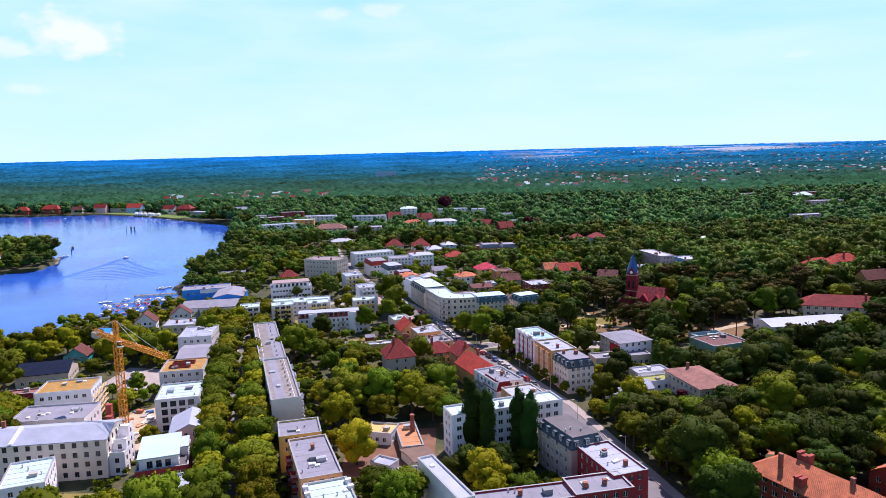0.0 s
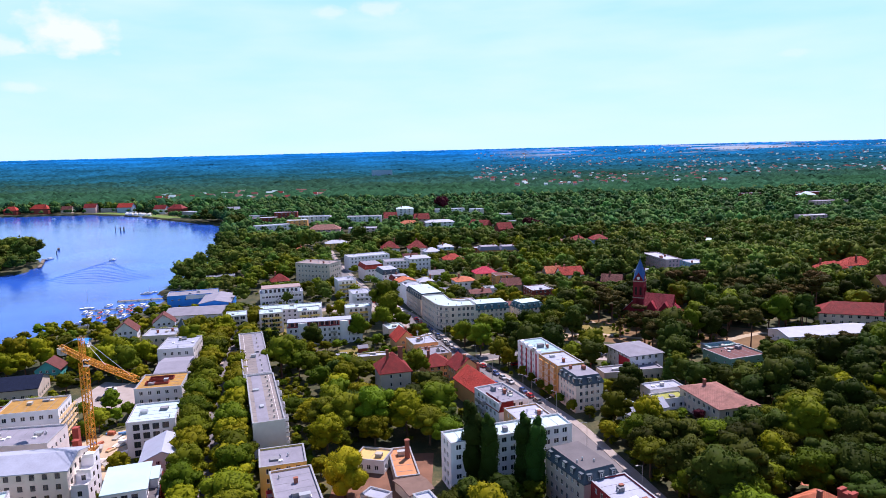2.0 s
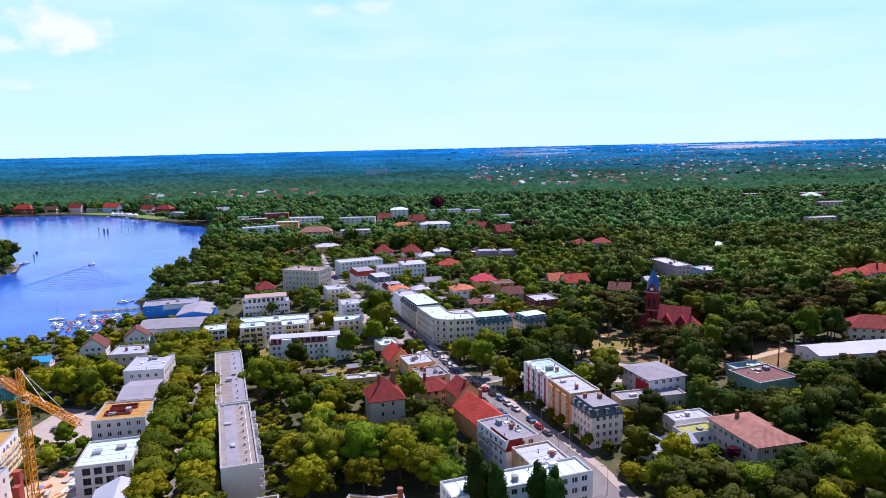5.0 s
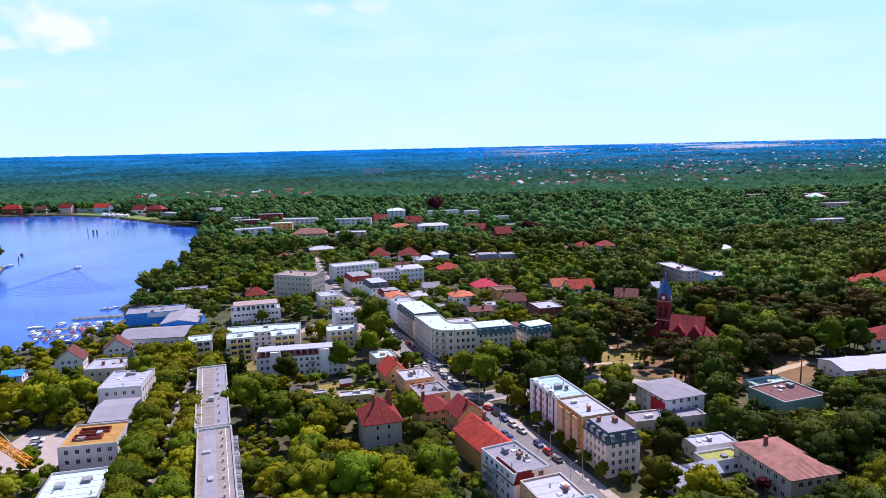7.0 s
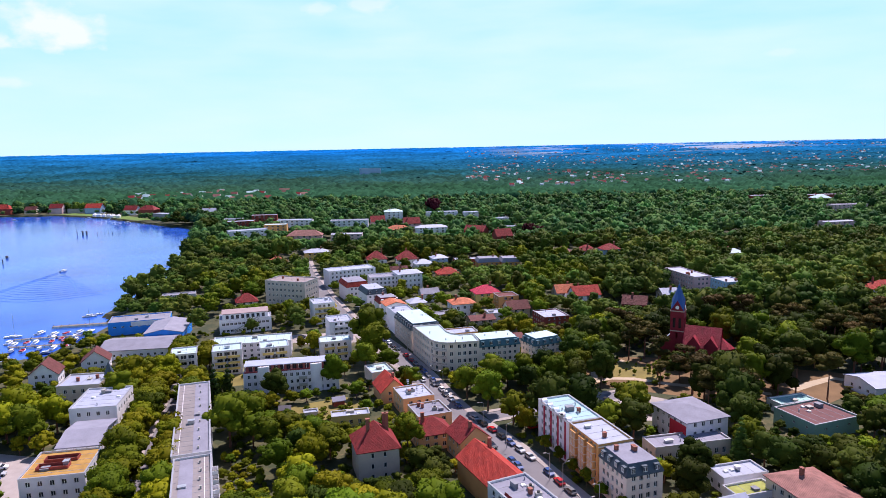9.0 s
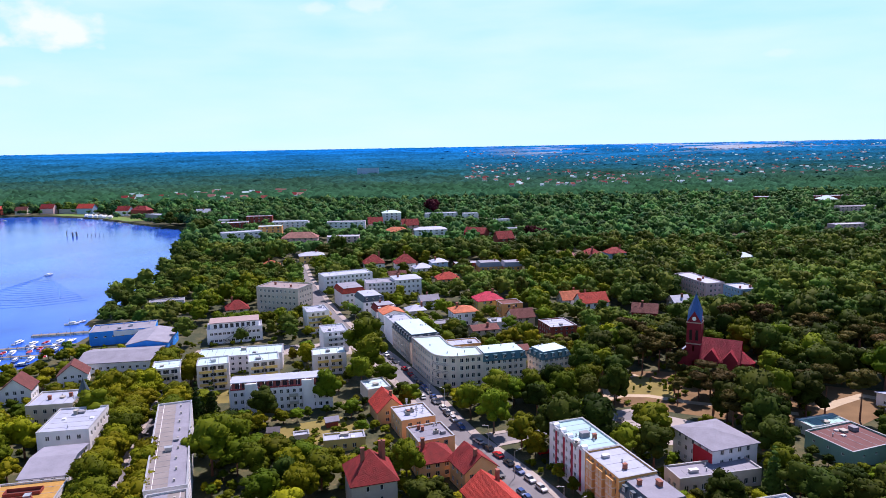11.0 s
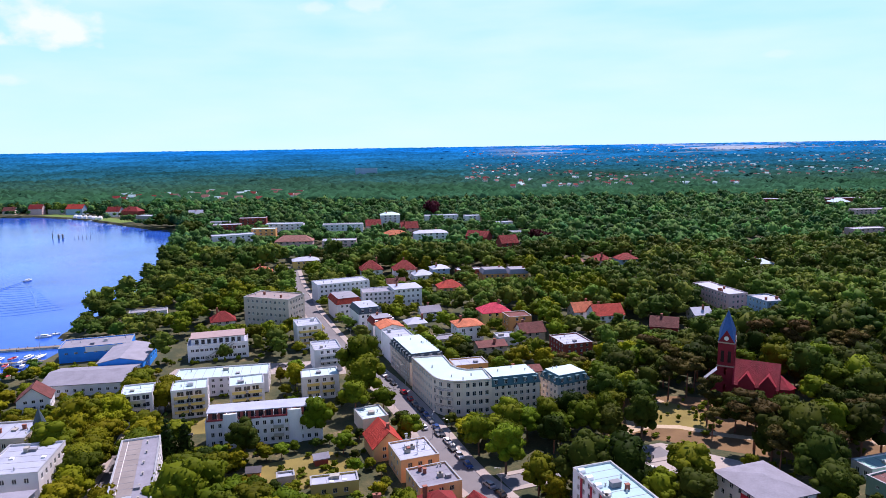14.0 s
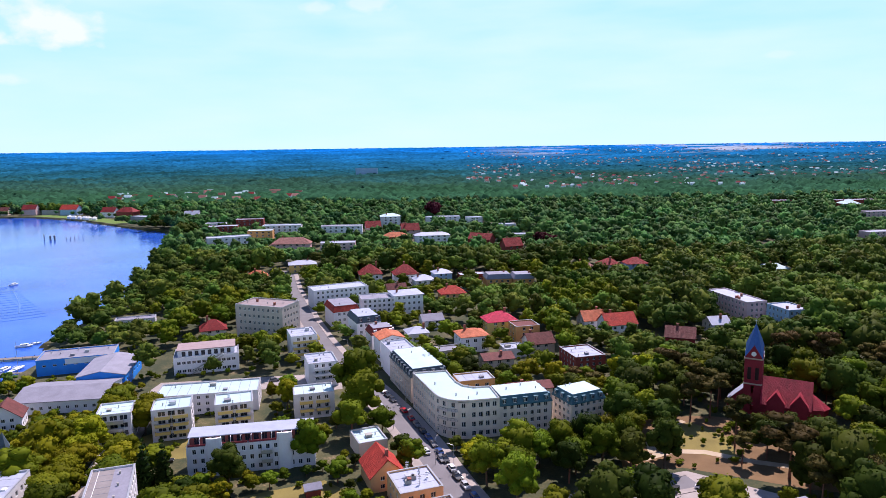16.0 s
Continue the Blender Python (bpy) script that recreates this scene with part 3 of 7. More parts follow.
    for side, u, w, rws, bm in balconies:
        k = "frbl".index(side)
        ln = (L, W)[k % 2]
        mk = [((u - 0.5) * ln, -b), (a, (u - 0.5) * ln), ((0.5 - u) * ln, b), (-a, (0.5 - u) * ln)][k]
        for r in rws:
            z = hw / rows * r
            bg = Geo()
            bg.box(-w / 2, -1.5, z - 0.08, w / 2, -0.004, z + 0.1, 0, 90 * k, mk)
            bc = part("balcony", bg, CONCRETE, e)
            sg = Geo()
            sg.box(-w / 2, -1.5, z + 0.1, w / 2, -1.45, z + 1.1, 0, 90 * k, mk)
            sg.box(-w / 2, -1.45, z + 0.1, -w / 2 + 0.05, -0.004, z + 1.1, 0, 90 * k, mk)
            sg.box(w / 2 - 0.05, -1.45, z + 0.1, w / 2, -0.004, z + 1.1, 0, 90 * k, mk)
            part("railing", sg, bm, bc)
    return e

# ---- ground, lake, roads ----
LAKE = [(-1500, 1180), (-758, 1142), (-591, 1142), (-501, 1094), (-405, 1012), (-365, 975), (-330, 955), (-298, 910), (-262, 790), (-238, 705), (-220, 650), (-212, 600), (-208, 540), (-206, 490), (-192, 470), (-190, 440), (-194, 405), (-214, 393), (-226, 370), (-210, 335), (-222, 310), (-300, 235), (-600, 120), (-1500, 100)]
SPIT = [(-900, 500), (-600, 520), (-386, 566), (-362, 585), (-370, 630), (-410, 680), (-600, 750), (-900, 760)]


def inside(pts, x, y):
    r = False
    n = len(pts)
    for i in range(n):
        x0, y0 = pts[i]
        x1, y1 = pts[(i + 1) % n]
        if (y0 > y) != (y1 > y) and x < (x1 - x0) * (y - y0) / (y1 - y0) + x0:
            r = not r
    return r


def inside_np(pts, x, y):
    r = np.zeros(x.shape, bool)
    n = len(pts)
    for i in range(n):
        x0, y0 = pts[i]
        x1, y1 = pts[(i + 1) % n]
        if y0 != y1:
            r ^= ((y0 > y) != (y1 > y)) & (x < (x1 - x0) * (y - y0) / (y1 - y0) + x0)
    return r


def in_lake(x, y):
    return inside(LAKE, x, y) and not inside(SPIT, x, y)


def land_height(x, y):
    """The plain, raised far out to a low wooded ridge fitting the camera's horizon."""
    r = np.hypot(x, y)
    s = np.clip((r - 2300) / 2500, 0, 1)
    return 55 * s * s * (3 - 2 * s)


def grid_mesh(name, xs, ys, zs, mats, smooth=False):
    nx, ny = len(xs), len(ys)
    X, Y = np.meshgrid(xs, ys)
    co = np.stack([X, Y, zs], -1).reshape(-1, 3)
    i = np.arange((ny - 1) * (nx - 1))
    a = (i // (nx - 1)) * nx + i % (nx - 1)
    faces = np.stack([a, a + 1, a + nx + 1, a + nx], -1)
    me = bpy.data.meshes.new(name)
    me.from_pydata(co.tolist(), [], faces.tolist())
    me.materials.append(mats)
    if smooth:
        me.polygons.foreach_set("use_smooth", [True] * len(me.polygons))
    me.update()
    return me


gx = np.concatenate([np.linspace(-4900, -1500, 18)[:-1], np.linspace(-1500, -700, 41)[:-1], np.linspace(-700, 60, 191)[:-1], np.linspace(60, 900, 43)[:-1], np.linspace(900, 4900, 21)])
gy = np.concatenate([np.linspace(-1500, 60, 20)[:-1], np.linspace(60, 1240, 296)[:-1], np.linspace(1240, 4900, 62)])
GX, GY = np.meshgrid(gx, gy)
lake_mask = inside_np(LAKE, GX, GY) & ~inside_np(SPIT, GX, GY)
gz = np.where(lake_mask, -4.5, land_height(GX, GY))
tagged(new("ground", grid_mesh("ground", gx, gy, gz, GROUND)), "dry grass and sandy soil of the town and its woods", "ground", kind="structure")
wg = Geo()
wg.quad((-1500, 80, -2), (-150, 80, -2), (-150, 1260, -2), (-1500, 1260, -2))
structure("water", wg, WATER, "deep blue lake water with small ripples", "lake")


def ribbon(pts, width, z, off=0.0):
    """Corner points of a strip along a line of points."""
    g = Geo()
    n = len(pts)
    lo, ro = [], []
    for i, p in enumerate(pts):
        a, b = pts[max(0, i - 1)], pts[min(n - 1, i + 1)]
        d = Vector((b[0] - a[0], b[1] - a[1])).normalized()
        nrm = Vector((-d.y, d.x))
        c = Vector(p) + nrm * off
        lo.append(c + nrm * width / 2)
        ro.append(c - nrm * width / 2)
    for i in range(n - 1):
        g.quad((*ro[i], z), (*ro[i + 1], z), (*lo[i + 1], z), (*lo[i], z))
        g.quad((*lo[i], z), (*lo[i + 1], z), (*lo[i + 1], -0.2), (*lo[i], -0.2))
        g.quad((*ro[i + 1], z), (*ro[i], z), (*ro[i], -0.2), (*ro[i + 1], -0.2))
    return g


ROADS = []


def road(name, pts, width, walk_w=2.5, mat=None, label="worn grey asphalt street between kerbs", up=0.0):
    ROADS.append((pts, width / 2 + walk_w))
    structure(name, ribbon(pts, width, 0.04 + up), mat or ASPHALT, label, "street")
    if walk_w:
        for s in (-1, 1):
            structure("pavement_" + name.split("_", 1)[1] + ("_a" if s < 0 else "_b"), ribbon(pts, walk_w, 0.17 + up, s * (width / 2 + walk_w / 2)), PAVING, "paved footway with a raised kerb along the street", "pavement")


MAIN = [(58, 150), (45, 205), (36, 240), (27, 263), (19, 284), (9, 305), (0, 322), (-4.5, 334), (-15, 366), (-24, 389.5), (-33, 410), (-53, 451), (-67, 486), (-81, 526), (-93, 566), (-106, 606), (-125, 680)]
road("road_main", MAIN, 8.0, 3.0)
road("road_cross", [(10, 319.8), (16, 322), (40, 331), (62, 338)], 6.5, 2.0, up=0.008)
road("road_avenue", [(-52, 140), (-58, 160), (-66, 188), (-78, 226), (-98, 300), (-110, 357), (-117, 400)], 6.0, 2.0)
road("road_yard", [(-120, 418), (-90, 424), (-62, 430), (-50, 436)], 7.0, 0.0, PAVING, "paved access road and parking in front of the office")
road("road_drive", [(128, 340), (138, 346), (150, 352), (158, 345)], 4.0, 0.0, SAND, "pale sandy driveway curving between trees")
road("path_park", [(52, 352), (62, 357), (72, 356), (84, 349), (100, 343), (118, 336)], 3.0, 0.0, SAND, "pale sandy footpath through the park")
road("path_ring", [(56, 356), (58, 366), (64, 375), (74, 380)], 2.6, 0.0, SAND, "pale sandy footpath round a dry lawn")

LAWNS = []
OPEN = []     # stretches free of trees: outline


def patch(name, pts, mat, label, cat, z=0.02, clear=True):
    if clear:
        OPEN.append(pts)
    if cat == "lawn":
        LAWNS.append(pts)
    g = Geo()
    g.poly([(x, y, z) for x, y in pts])
    return structure(name, g, mat, label, cat)


patch("lawn_park", [(60, 358), (80, 351), (84, 366), (76, 379), (66, 374)], DRYGRASS, "dry yellow lawn in the park", "lawn")
patch("lawn_flats", [(-112, 352), (-52, 366), (-44, 378), (-52, 384), (-104, 378), (-116, 364)], DRYGRASS, "mown yellowish lawn between the flats", "lawn")
patch("lawn_gardens", [(-62, 316), (-36, 320), (-31, 332), (-42, 342), (-64, 333)], DRYGRASS, "dry allotment lawn behind the street houses", "lawn")
patch("yard_office", [(-124, 409), (-76, 418), (-62, 411), (-47, 417), (-51, 437), (-66, 434.5), (-122, 427)], PAVING, "pale paved car park in front of the office", "yard", 0.025)
patch("yard_site", [(-125, 205), (-104, 208), (-103, 232), (-112, 250), (-128, 236)], SAND, "bare sandy ground of the building site", "yard")
patch("yard_parking", [(-150, 268), (-124, 262), (-122, 292), (-148, 298)], PAVING, "paved car park behind the houses", "yard")
patch("yard_church", [(40, 318), (74, 312), (82, 330), (62, 344), (42, 338)], PAVING, "pale paved car park beside the park", "yard", 0.03)
patch("yard_depot", [(-36, 186), (-8, 190), (-8, 224), (-36, 222)], surf("red_soil", (0.20, 0.10, 0.065), rough=0.95, var=0.45, scale=0.2), "reddish bare soil of the depot yard", "yard")
patch("ground_wood", [(44, 344), (62, 346), (92, 332), (128, 322), (150, 336), (160, 356), (120, 372), (84, 384), (60, 384), (48, 368)], surf("dry_wood_floor", (0.16, 0.095, 0.045), rough=0.95, var=0.5, scale=0.12), "dry brown grass under the park pines", "lawn", 0.012, False)
patch("yard_old", [(-118, 160), (-95, 164), (-96, 182), (-116, 182)], DRYGRASS, "mown dry lawn with a path behind the old block", "lawn")
patch("lawn_shore", [(-590, 1148), (-500, 1101), (-420, 1032), (-400, 1045), (-480, 1115), (-575, 1165)], LAWN, "green lawn along the far shore", "lawn")

# ---- buildings ----
P_WHITE = surf("white_render", (0.82, 0.80, 0.83), rough=0.85, var=0.12)
P_GREYW = surf("pale_grey_render", (0.70, 0.67, 0.69), rough=0.85, var=0.12)
P_CREAM = surf("cream_render", (0.74, 0.63, 0.54), rough=0.85, var=0.15)
P_BEIGE = surf("beige_render", (0.58, 0.49, 0.42), rough=0.88, var=0.18)
P_PINK = surf("pinkish_render", (0.68, 0.46, 0.46), rough=0.88, var=0.15)
P_OCHRE = surf("ochre_render", (0.66, 0.33, 0.12), rough=0.85, var=0.15)
P_YELLOW = surf("yellow_render", (0.68, 0.50, 0.16), rough=0.85, var=0.12)
P_PEACH = surf("peach_render", (0.78, 0.44, 0.22), rough=0.85, var=0.12)
P_BLUE = surf("bright_blue_sheet", (0.02, 0.27, 0.85), rough=0.5, var=0.12)
P_LBLUE = surf("pale_blue_render", (0.32, 0.45, 0.62), rough=0.8, var=0.12)
P_TEAL = surf("pale_green_panel", (0.25, 0.45, 0.38), rough=0.7, var=0.12)
P_GREY = surf("grey_render", (0.34, 0.32, 0.30), rough=0.88, var=0.2)
P_BRICK = surf("red_brick", (0.30, 0.06, 0.045), rough=0.85, var=0.3, scale=0.7)
P_RED = surf("dark_red_render", (0.30, 0.035, 0.04), rough=0.85, var=0.2)
R_LIGHT = surf("pale_roof_sheet", (0.33, 0.355, 0.45), rough=0.6, var=0.22, scale=0.25, fine=2.0)
R_WHITE = surf("white_roof_sheet", (0.40, 0.53, 0.57), rough=0.6, var=0.16, scale=0.2, fine=2.0)
R_GREY = surf("grey_roofing_felt", (0.22, 0.215, 0.265), rough=0.8, var=0.28, scale=0.25, fine=2.0)
R_SLAB = surf("brown_grey_felt", (0.21, 0.185, 0.18), rough=0.85, var=0.3, scale=0.2, fine=2.0)
R_DARK = surf("dark_roofing_felt", (0.11, 0.10, 0.11), rough=0.8, var=0.3, scale=0.3, fine=2.0)
R_SLATE = surf("slate_mansard", (0.06, 0.085, 0.11), rough=0.6, var=0.3, scale=0.8)
R_TEAL = surf("teal_mansard_sheet", (0.05, 0.13, 0.16), rough=0.5, var=0.25, scale=0.5)
R_GREEN = surf("sedum_roof", (0.34, 0.19, 0.05), rough=0.95, var=0.4, scale=0.6)
R_MOSS = surf("mossy_green_roof", (0.26, 0.27, 0.07), rough=0.95, var=0.4, scale=0.6)
T_RED = tiles("red_clay_tiles", (0.38, 0.036, 0.022))
T_DRED = tiles("dark_red_clay_tiles", (0.22, 0.018, 0.018))
T_ORANGE = tiles("orange_clay_tiles", (0.46, 0.13, 0.06))
T_BROWN = tiles("brown_clay_tiles", (0.135, 0.038, 0.034))
T_PINK = tiles("faded_pink_tiles", (0.27, 0.12, 0.10))
T_MAG = tiles("crimson_tiles", (0.50, 0.03, 0.07))

# flats and halls on the lake side
def penthouse(e, x0, y0, x1, y1, z0, z1, wall, roof, bay=2.4, doors=None, over=0.9):
    """A set-back top storey with its own overhanging roof and terrace rail."""
    g, wins = Geo(), []
    c = [(x0, y0), (x1, y0), (x1, y1), (x0, y1)]
    for k in range(4):
        facade(g, c[k], c[(k + 1) % 4], z0, z1, 1 if k in (0, 1, 3) else 0, bay, 1.5, 2.1, 0.15, wins)
    p = part("penthouse", g, wall, e)
    add_windows_under(wins, p)
    r = Geo()
    r.box(x0 - 0.4, y0 - over, z1, x1 + 0.4, y1 + 0.3, z1 + 0.3)
    part("penthouse_roof", r, roof, e)


def add_windows_under(wins, p):
    for c, ang, w, h in wins:
        part("window", window_mesh(w, h, True)[2], None, p, "", c, ang)


apt = house("apartment_house", "long white apartment block with a pale flat roof", -64.9, 352.9, 36.5, 9.0, 10.0, 8.5, P_WHITE, R_LIGHT, rows=3, bay=2.3, ww=1.1, wh=1.5, panes=True, vents=4, balconies=[("f", 0.3, 3.2, (1, 2), METAL), ("f", 0.62, 3.2, (1, 2), METAL)])
penthouse(apt, -17.6, -2.2, 17.6, 4.1, 8.5, 11.1, surf("red_brown_panel", (0.30, 0.09, 0.08), rough=0.7), R_LIGHT)
for u0, u1 in ((-17.8, -12.9), (-8.1, -1.2), (-0.6, 7.1), (11.9, 17.8)):
    g = Geo()
    g.box(u0, -4.46, 8.5, u1, -4.34, 9.55)
    g.box(u0, -4.34, 8.5, u0 + 0.12, -2.7, 9.55)
    part("terrace_rail", g, surf("dark_red_rail", (0.27, 0.04, 0.05), rough=0.7, var=0.2), apt, "dark red terrace parapet")
for k in range(13):
    g = Geo()
    u = -17.4 + 2.9 * k
    g.box(u - 0.06, -4.4, 9.55, u + 0.06, -4.28, 11.05)
    g.box(u - 0.06, -4.4, 11.05, u + 0.06, -3.1, 11.17)
    part("pergola_post", g, P_WHITE, apt)
for u in (-10.5, 9.5):
    tg = Geo()
    tg.prism([(u + 2.2 * math.cos(math.pi * k / 8 + math.pi), -4.5 + 0.9 * math.sin(math.pi * k / 8 + math.pi)) for k in range(9)], 0, 11.3)
    part("stair_tower", tg, P_WHITE, apt, "rounded white stair tower")
house("apartment_house", "yellow and grey balcony block with a white flat roof", -97.6, 376.4, 12.2, 11.0, 16, 10.3, P_GREYW, R_WHITE, rows=4, bay=3.0, ww=2.3, wh=1.7, sill=0.7, panes=True, vents=2, balconies=[("f", 0.27, 4.6, (1, 2, 3), P_YELLOW), ("f", 0.73, 4.6, (1, 2, 3), P_YELLOW)])
house("apartment_house", "yellow and grey balcony block with a white flat roof", -78.4, 380.4, 12.2, 11.0, 16, 10.3, P_GREYW, R_WHITE, rows=4, bay=3.0, ww=2.3, wh=1.7, sill=0.7, panes=True, vents=2, balconies=[("f", 0.27, 4.6, (1, 2, 3), P_YELLOW), ("f", 0.73, 4.6, (1, 2, 3), P_YELLOW)])
house("apartment_house", "low white-roofed wing joining two balcony blocks", -93.2, 400.2, 35.4, 13.6, 10, 7.0, P_GREYW, R_WHITE, rows=3, bay=3.0, vents=3)
house("apartment_house", "pale balcony block with a white flat roof", -114.6, 372.6, 10.5, 11.0, 16, 10.3, P_GREYW, R_WHITE, rows=4, bay=3.0, ww=2.3, wh=1.7, sill=0.7, panes=True, vents=2, balconies=[("f", 0.5, 6.0, (1, 2, 3), METAL)])
office = house("office_building", "white two-storey office with a long outside stair", -109.3, 446.1, 26.2, 14.0, 16.0, 7.0, P_WHITE, R_LIGHT, rows=2, bay=2.0, ww=1.5, wh=1.3, panes=True, vents=3, category="office")
penthouse(office, -11.5, -4.5, 11.5, 6.0, 7.0, 9.8, P_WHITE, surf("brownish_roof_felt", (0.30, 0.22, 0.22)), bay=2.6, over=0.6)
sg = Geo()
for k, (dy, dz, m) in enumerate(((-1.4, 0.0, 0), (-1.4, 1.1, 0), (-0.2, 1.1, 0))):
    sg.poly([(-6.0, -7.0 + dy, 0.2 + dz), (7.0, -7.0 + dy, 7.2 + dz), (7.0, -7.0 + dy, 7.5 + dz), (-6.0, -7.0 + dy, 0.5 + dz)])
    sg.poly([(-6.0, -7.0 + dy - 0.1, 0.5 + dz), (7.0, -7.0 + dy - 0.1, 7.5 + dz), (7.0, -7.0 + dy - 0.1, 7.2 + dz), (-6.0, -7.0 + dy - 0.1, 0.2 + dz)])
for k in range(28):
    x, z = -6.0 + 13 * k / 28, 0.25 + 7 * k / 28
    sg.box(x, -8.4, z, x + 0.5, -7.1, z + 0.1)
    sg.box(x, -8.48, z, x + 0.06, -8.42, z + 1.2)
part("outside_stair", sg, METAL, office, "grey steel outside stair")
hall_a = house("boat_hall", "bright blue boat hall with a pale sheet roof", -166.0, 449.0, 30.0, 15.5, 17.0, 6.5, P_BLUE, R_GREY, rows=1, bay=4.0, ww=1.4, wh=0.8, sill=3.8, vents=4, category="hall")
house("boat_hall", "blue-walled hall with a pale shallow roof", -144.8, 432.5, 18.0, 26.0, 10.0, 5.8, P_BLUE, R_GREY, kind="gable", rise=1.8, ridge="y", rows=1, bay=4.0, ww=1.4, wh=1.2, sill=2.4, category="hall", vents=0)
g = Geo()
g.box(-4.0, -7.9, 4.2, 15.05, -7.76, 6.6)
part("fascia", g, P_WHITE, hall_a, "white upper wall band")
house("storage_shed", "long white shed under a grey sheet roof", -148.2, 407.0, 31.0, 22.0, 8.0, 4.6, P_WHITE, R_GREY, kind="gable", rise=2.0, ridge="x", rows=1, bay=3.0, ww=1.2, wh=1.2, sill=1.6, category="shed", sky_lights=0)
slab_a = house("apartment_house", "long grey slab block with a flat felt roof", -65.3, 242.4, 9.7, 47.8, 18.6, 12.6, P_GREYW, R_SLAB, rows=5, bay=2.9, ww=1.5, wh=1.5, panes=False, vents=0, sides="r", balconies=[("r", 0.15, 3.0, (1, 2, 3, 4), P_WHITE), ("r", 0.4, 3.0, (1, 2, 3, 4), P_WHITE), ("r", 0.65, 3.0, (1, 2, 3, 4), P_WHITE), ("r", 0.88, 3.0, (1, 2, 3, 4), P_WHITE)])
slab_b = house("apartment_house", "long grey slab block with a flat felt roof", -84.6, 298.2, 10.4, 62.0, 18.4, 11.6, P_GREYW, R_SLAB, rows=5, bay=2.9, ww=1.5, wh=1.5, vents=0, sides="r")

for blk, hl, ht, strips in ((slab_a, 23.5, 12.6, ((-3.2, 0.2, R_GREY), (3.0, 3.12, P_GREYW))), (slab_b, 30.6, 11.6, ((0.4, 4.7, R_GREY), (-3.4, -3.28, P_GREYW)))):
    for x0, x1, mt in strips:
        g = Geo()
        g.box(x0, -hl, ht + 0.004, x1, hl, ht + 0.05)
        part("roof_strip", g, mt, blk)
    for k in range(9):
        g = Geo()
        u, v = 1.9 + 0.25 * (k % 2), -hl + 3.5 + (2 * hl - 7) * k / 8
        g.box(u - 0.2, v - 0.2, ht, u + 0.2, v + 0.2, ht + 0.7)
        g.box(u - 0.28, v - 0.28, ht + 0.7, u + 0.28, v + 0.28, ht + 0.78)
        part("vent_stack", g, CONCRETE, blk)

# street houses in the middle
house("villa", "pale villa with a dark red hipped roof", -25.2, 280.0, 11.8, 12.5, 16.2, 9.6, P_BEIGE, T_DRED, kind="hip", rise=6.4, rows=3, bay=3.6, ww=0.9, wh=1.5, chim=3, panes=True, category="villa")
house("gabled_hall", "ochre hall under a bright red tiled gable roof", 9.0, 265.2, 24.5, 11.5, -66.0, 7.0, P_OCHRE, T_RED, kind="gable", rise=4.2, rows=2, bay=3.0, sides="l", chim=1, category="hall")
terr = house("apartment_house", "white terraced house with a grey flat roof", 14.4, 244.2, 17.3, 11.0, -65.0, 11.3, P_WHITE, R_GREY, rows=4, bay=2.8, ww=1.6, panes=True, vents=3, chim=1, sky_lights=2, balconies=[("l", 0.5, 6.0, (1, 2, 3), METAL), ("f", 0.35, 5.0, (1, 2, 3), METAL)])
g = Geo()
g.poly([(-2.0, -5.62, 8.6), (8.72, -5.62, 8.6), (8.72, -4.3, 12.0), (-2.0, -4.3, 12.0)])
g.poly([(8.72, -5.62, 8.6), (8.72, 0.0, 8.6), (8.72, 0.0, 11.9), (8.72, -4.3, 12.0)])
part("mansard_slope", g, T_DRED, terr, "dark red tiled mansard corner")
house("apartment_house", "orange house with a pale flat roof", 22.6, 227.8, 15.0, 11.5, -70.0, 10.2, P_PEACH, R_LIGHT, rows=4, bay=2.8, panes=False, vents=2, chim=1, sky_lights=2)
house("apartment_house", "white slab house with a pale roof behind poplars", 13.7, 208.3, 37.0, 8.5, 19.0, 14.0, P_WHITE, R_WHITE, rows=5, bay=2.7, ww=1.5, vents=3)
house("apartment_house", "grey house with a dark mansard and felt roof", 31.6, 190.4, 10.6, 17.6, 24.0, 14.0, P_BEIGE, R_DARK, kind="mansard", rows=5, bay=2.4, lower=R_SLATE, trim=R_SLATE, dormers=3.0, vents=3)
house("apartment_house", "red house with a broad pale sheet roof", 39.8, 174.2, 10.0, 19.0, 19.0, 11.4, P_RED, R_LIGHT, rows=4, bay=2.6, vents=2, chim=2, sky_lights=2)
house("apartment_house", "low red wing with a grey flat roof", 15.2, 157.0, 24.0, 8.0, 12.0, 10.4, P_RED, R_GREY, rows=4, bay=2.6, chim=1, vents=2)
house("apartment_house", "narrow white wing with a pale roof", -4.2, 166.5, 25.5, 4.4, -64.5, 10.8, P_WHITE, R_LIGHT, rows=3, bay=3.0, sky_lights=1, sides="r")
ten_w = house("tenement", "white street tenement with red panels and a pale roof", 34.0, 293.2, 10.9, 20.4, 18.0, 13.0, P_WHITE, surf("pale_teal_roof_sheet", (0.27, 0.42, 0.46), rough=0.6, var=0.16, scale=0.2, fine=2.0), rows=5, bay=2.5, ww=1.2, wh=1.5, panes=True, vents=3, chim=1)
ten_o = house("tenement", "ochre street tenement with bays and a grey roof", 39.8, 275.8, 10.9, 16.3, 18.0, 12.9, P_OCHRE, R_LIGHT, rows=5, bay=2.1, ww=1.1, wh=1.6, panes=True, vents=1, chim=1, trim=P_CREAM, kind="flat")
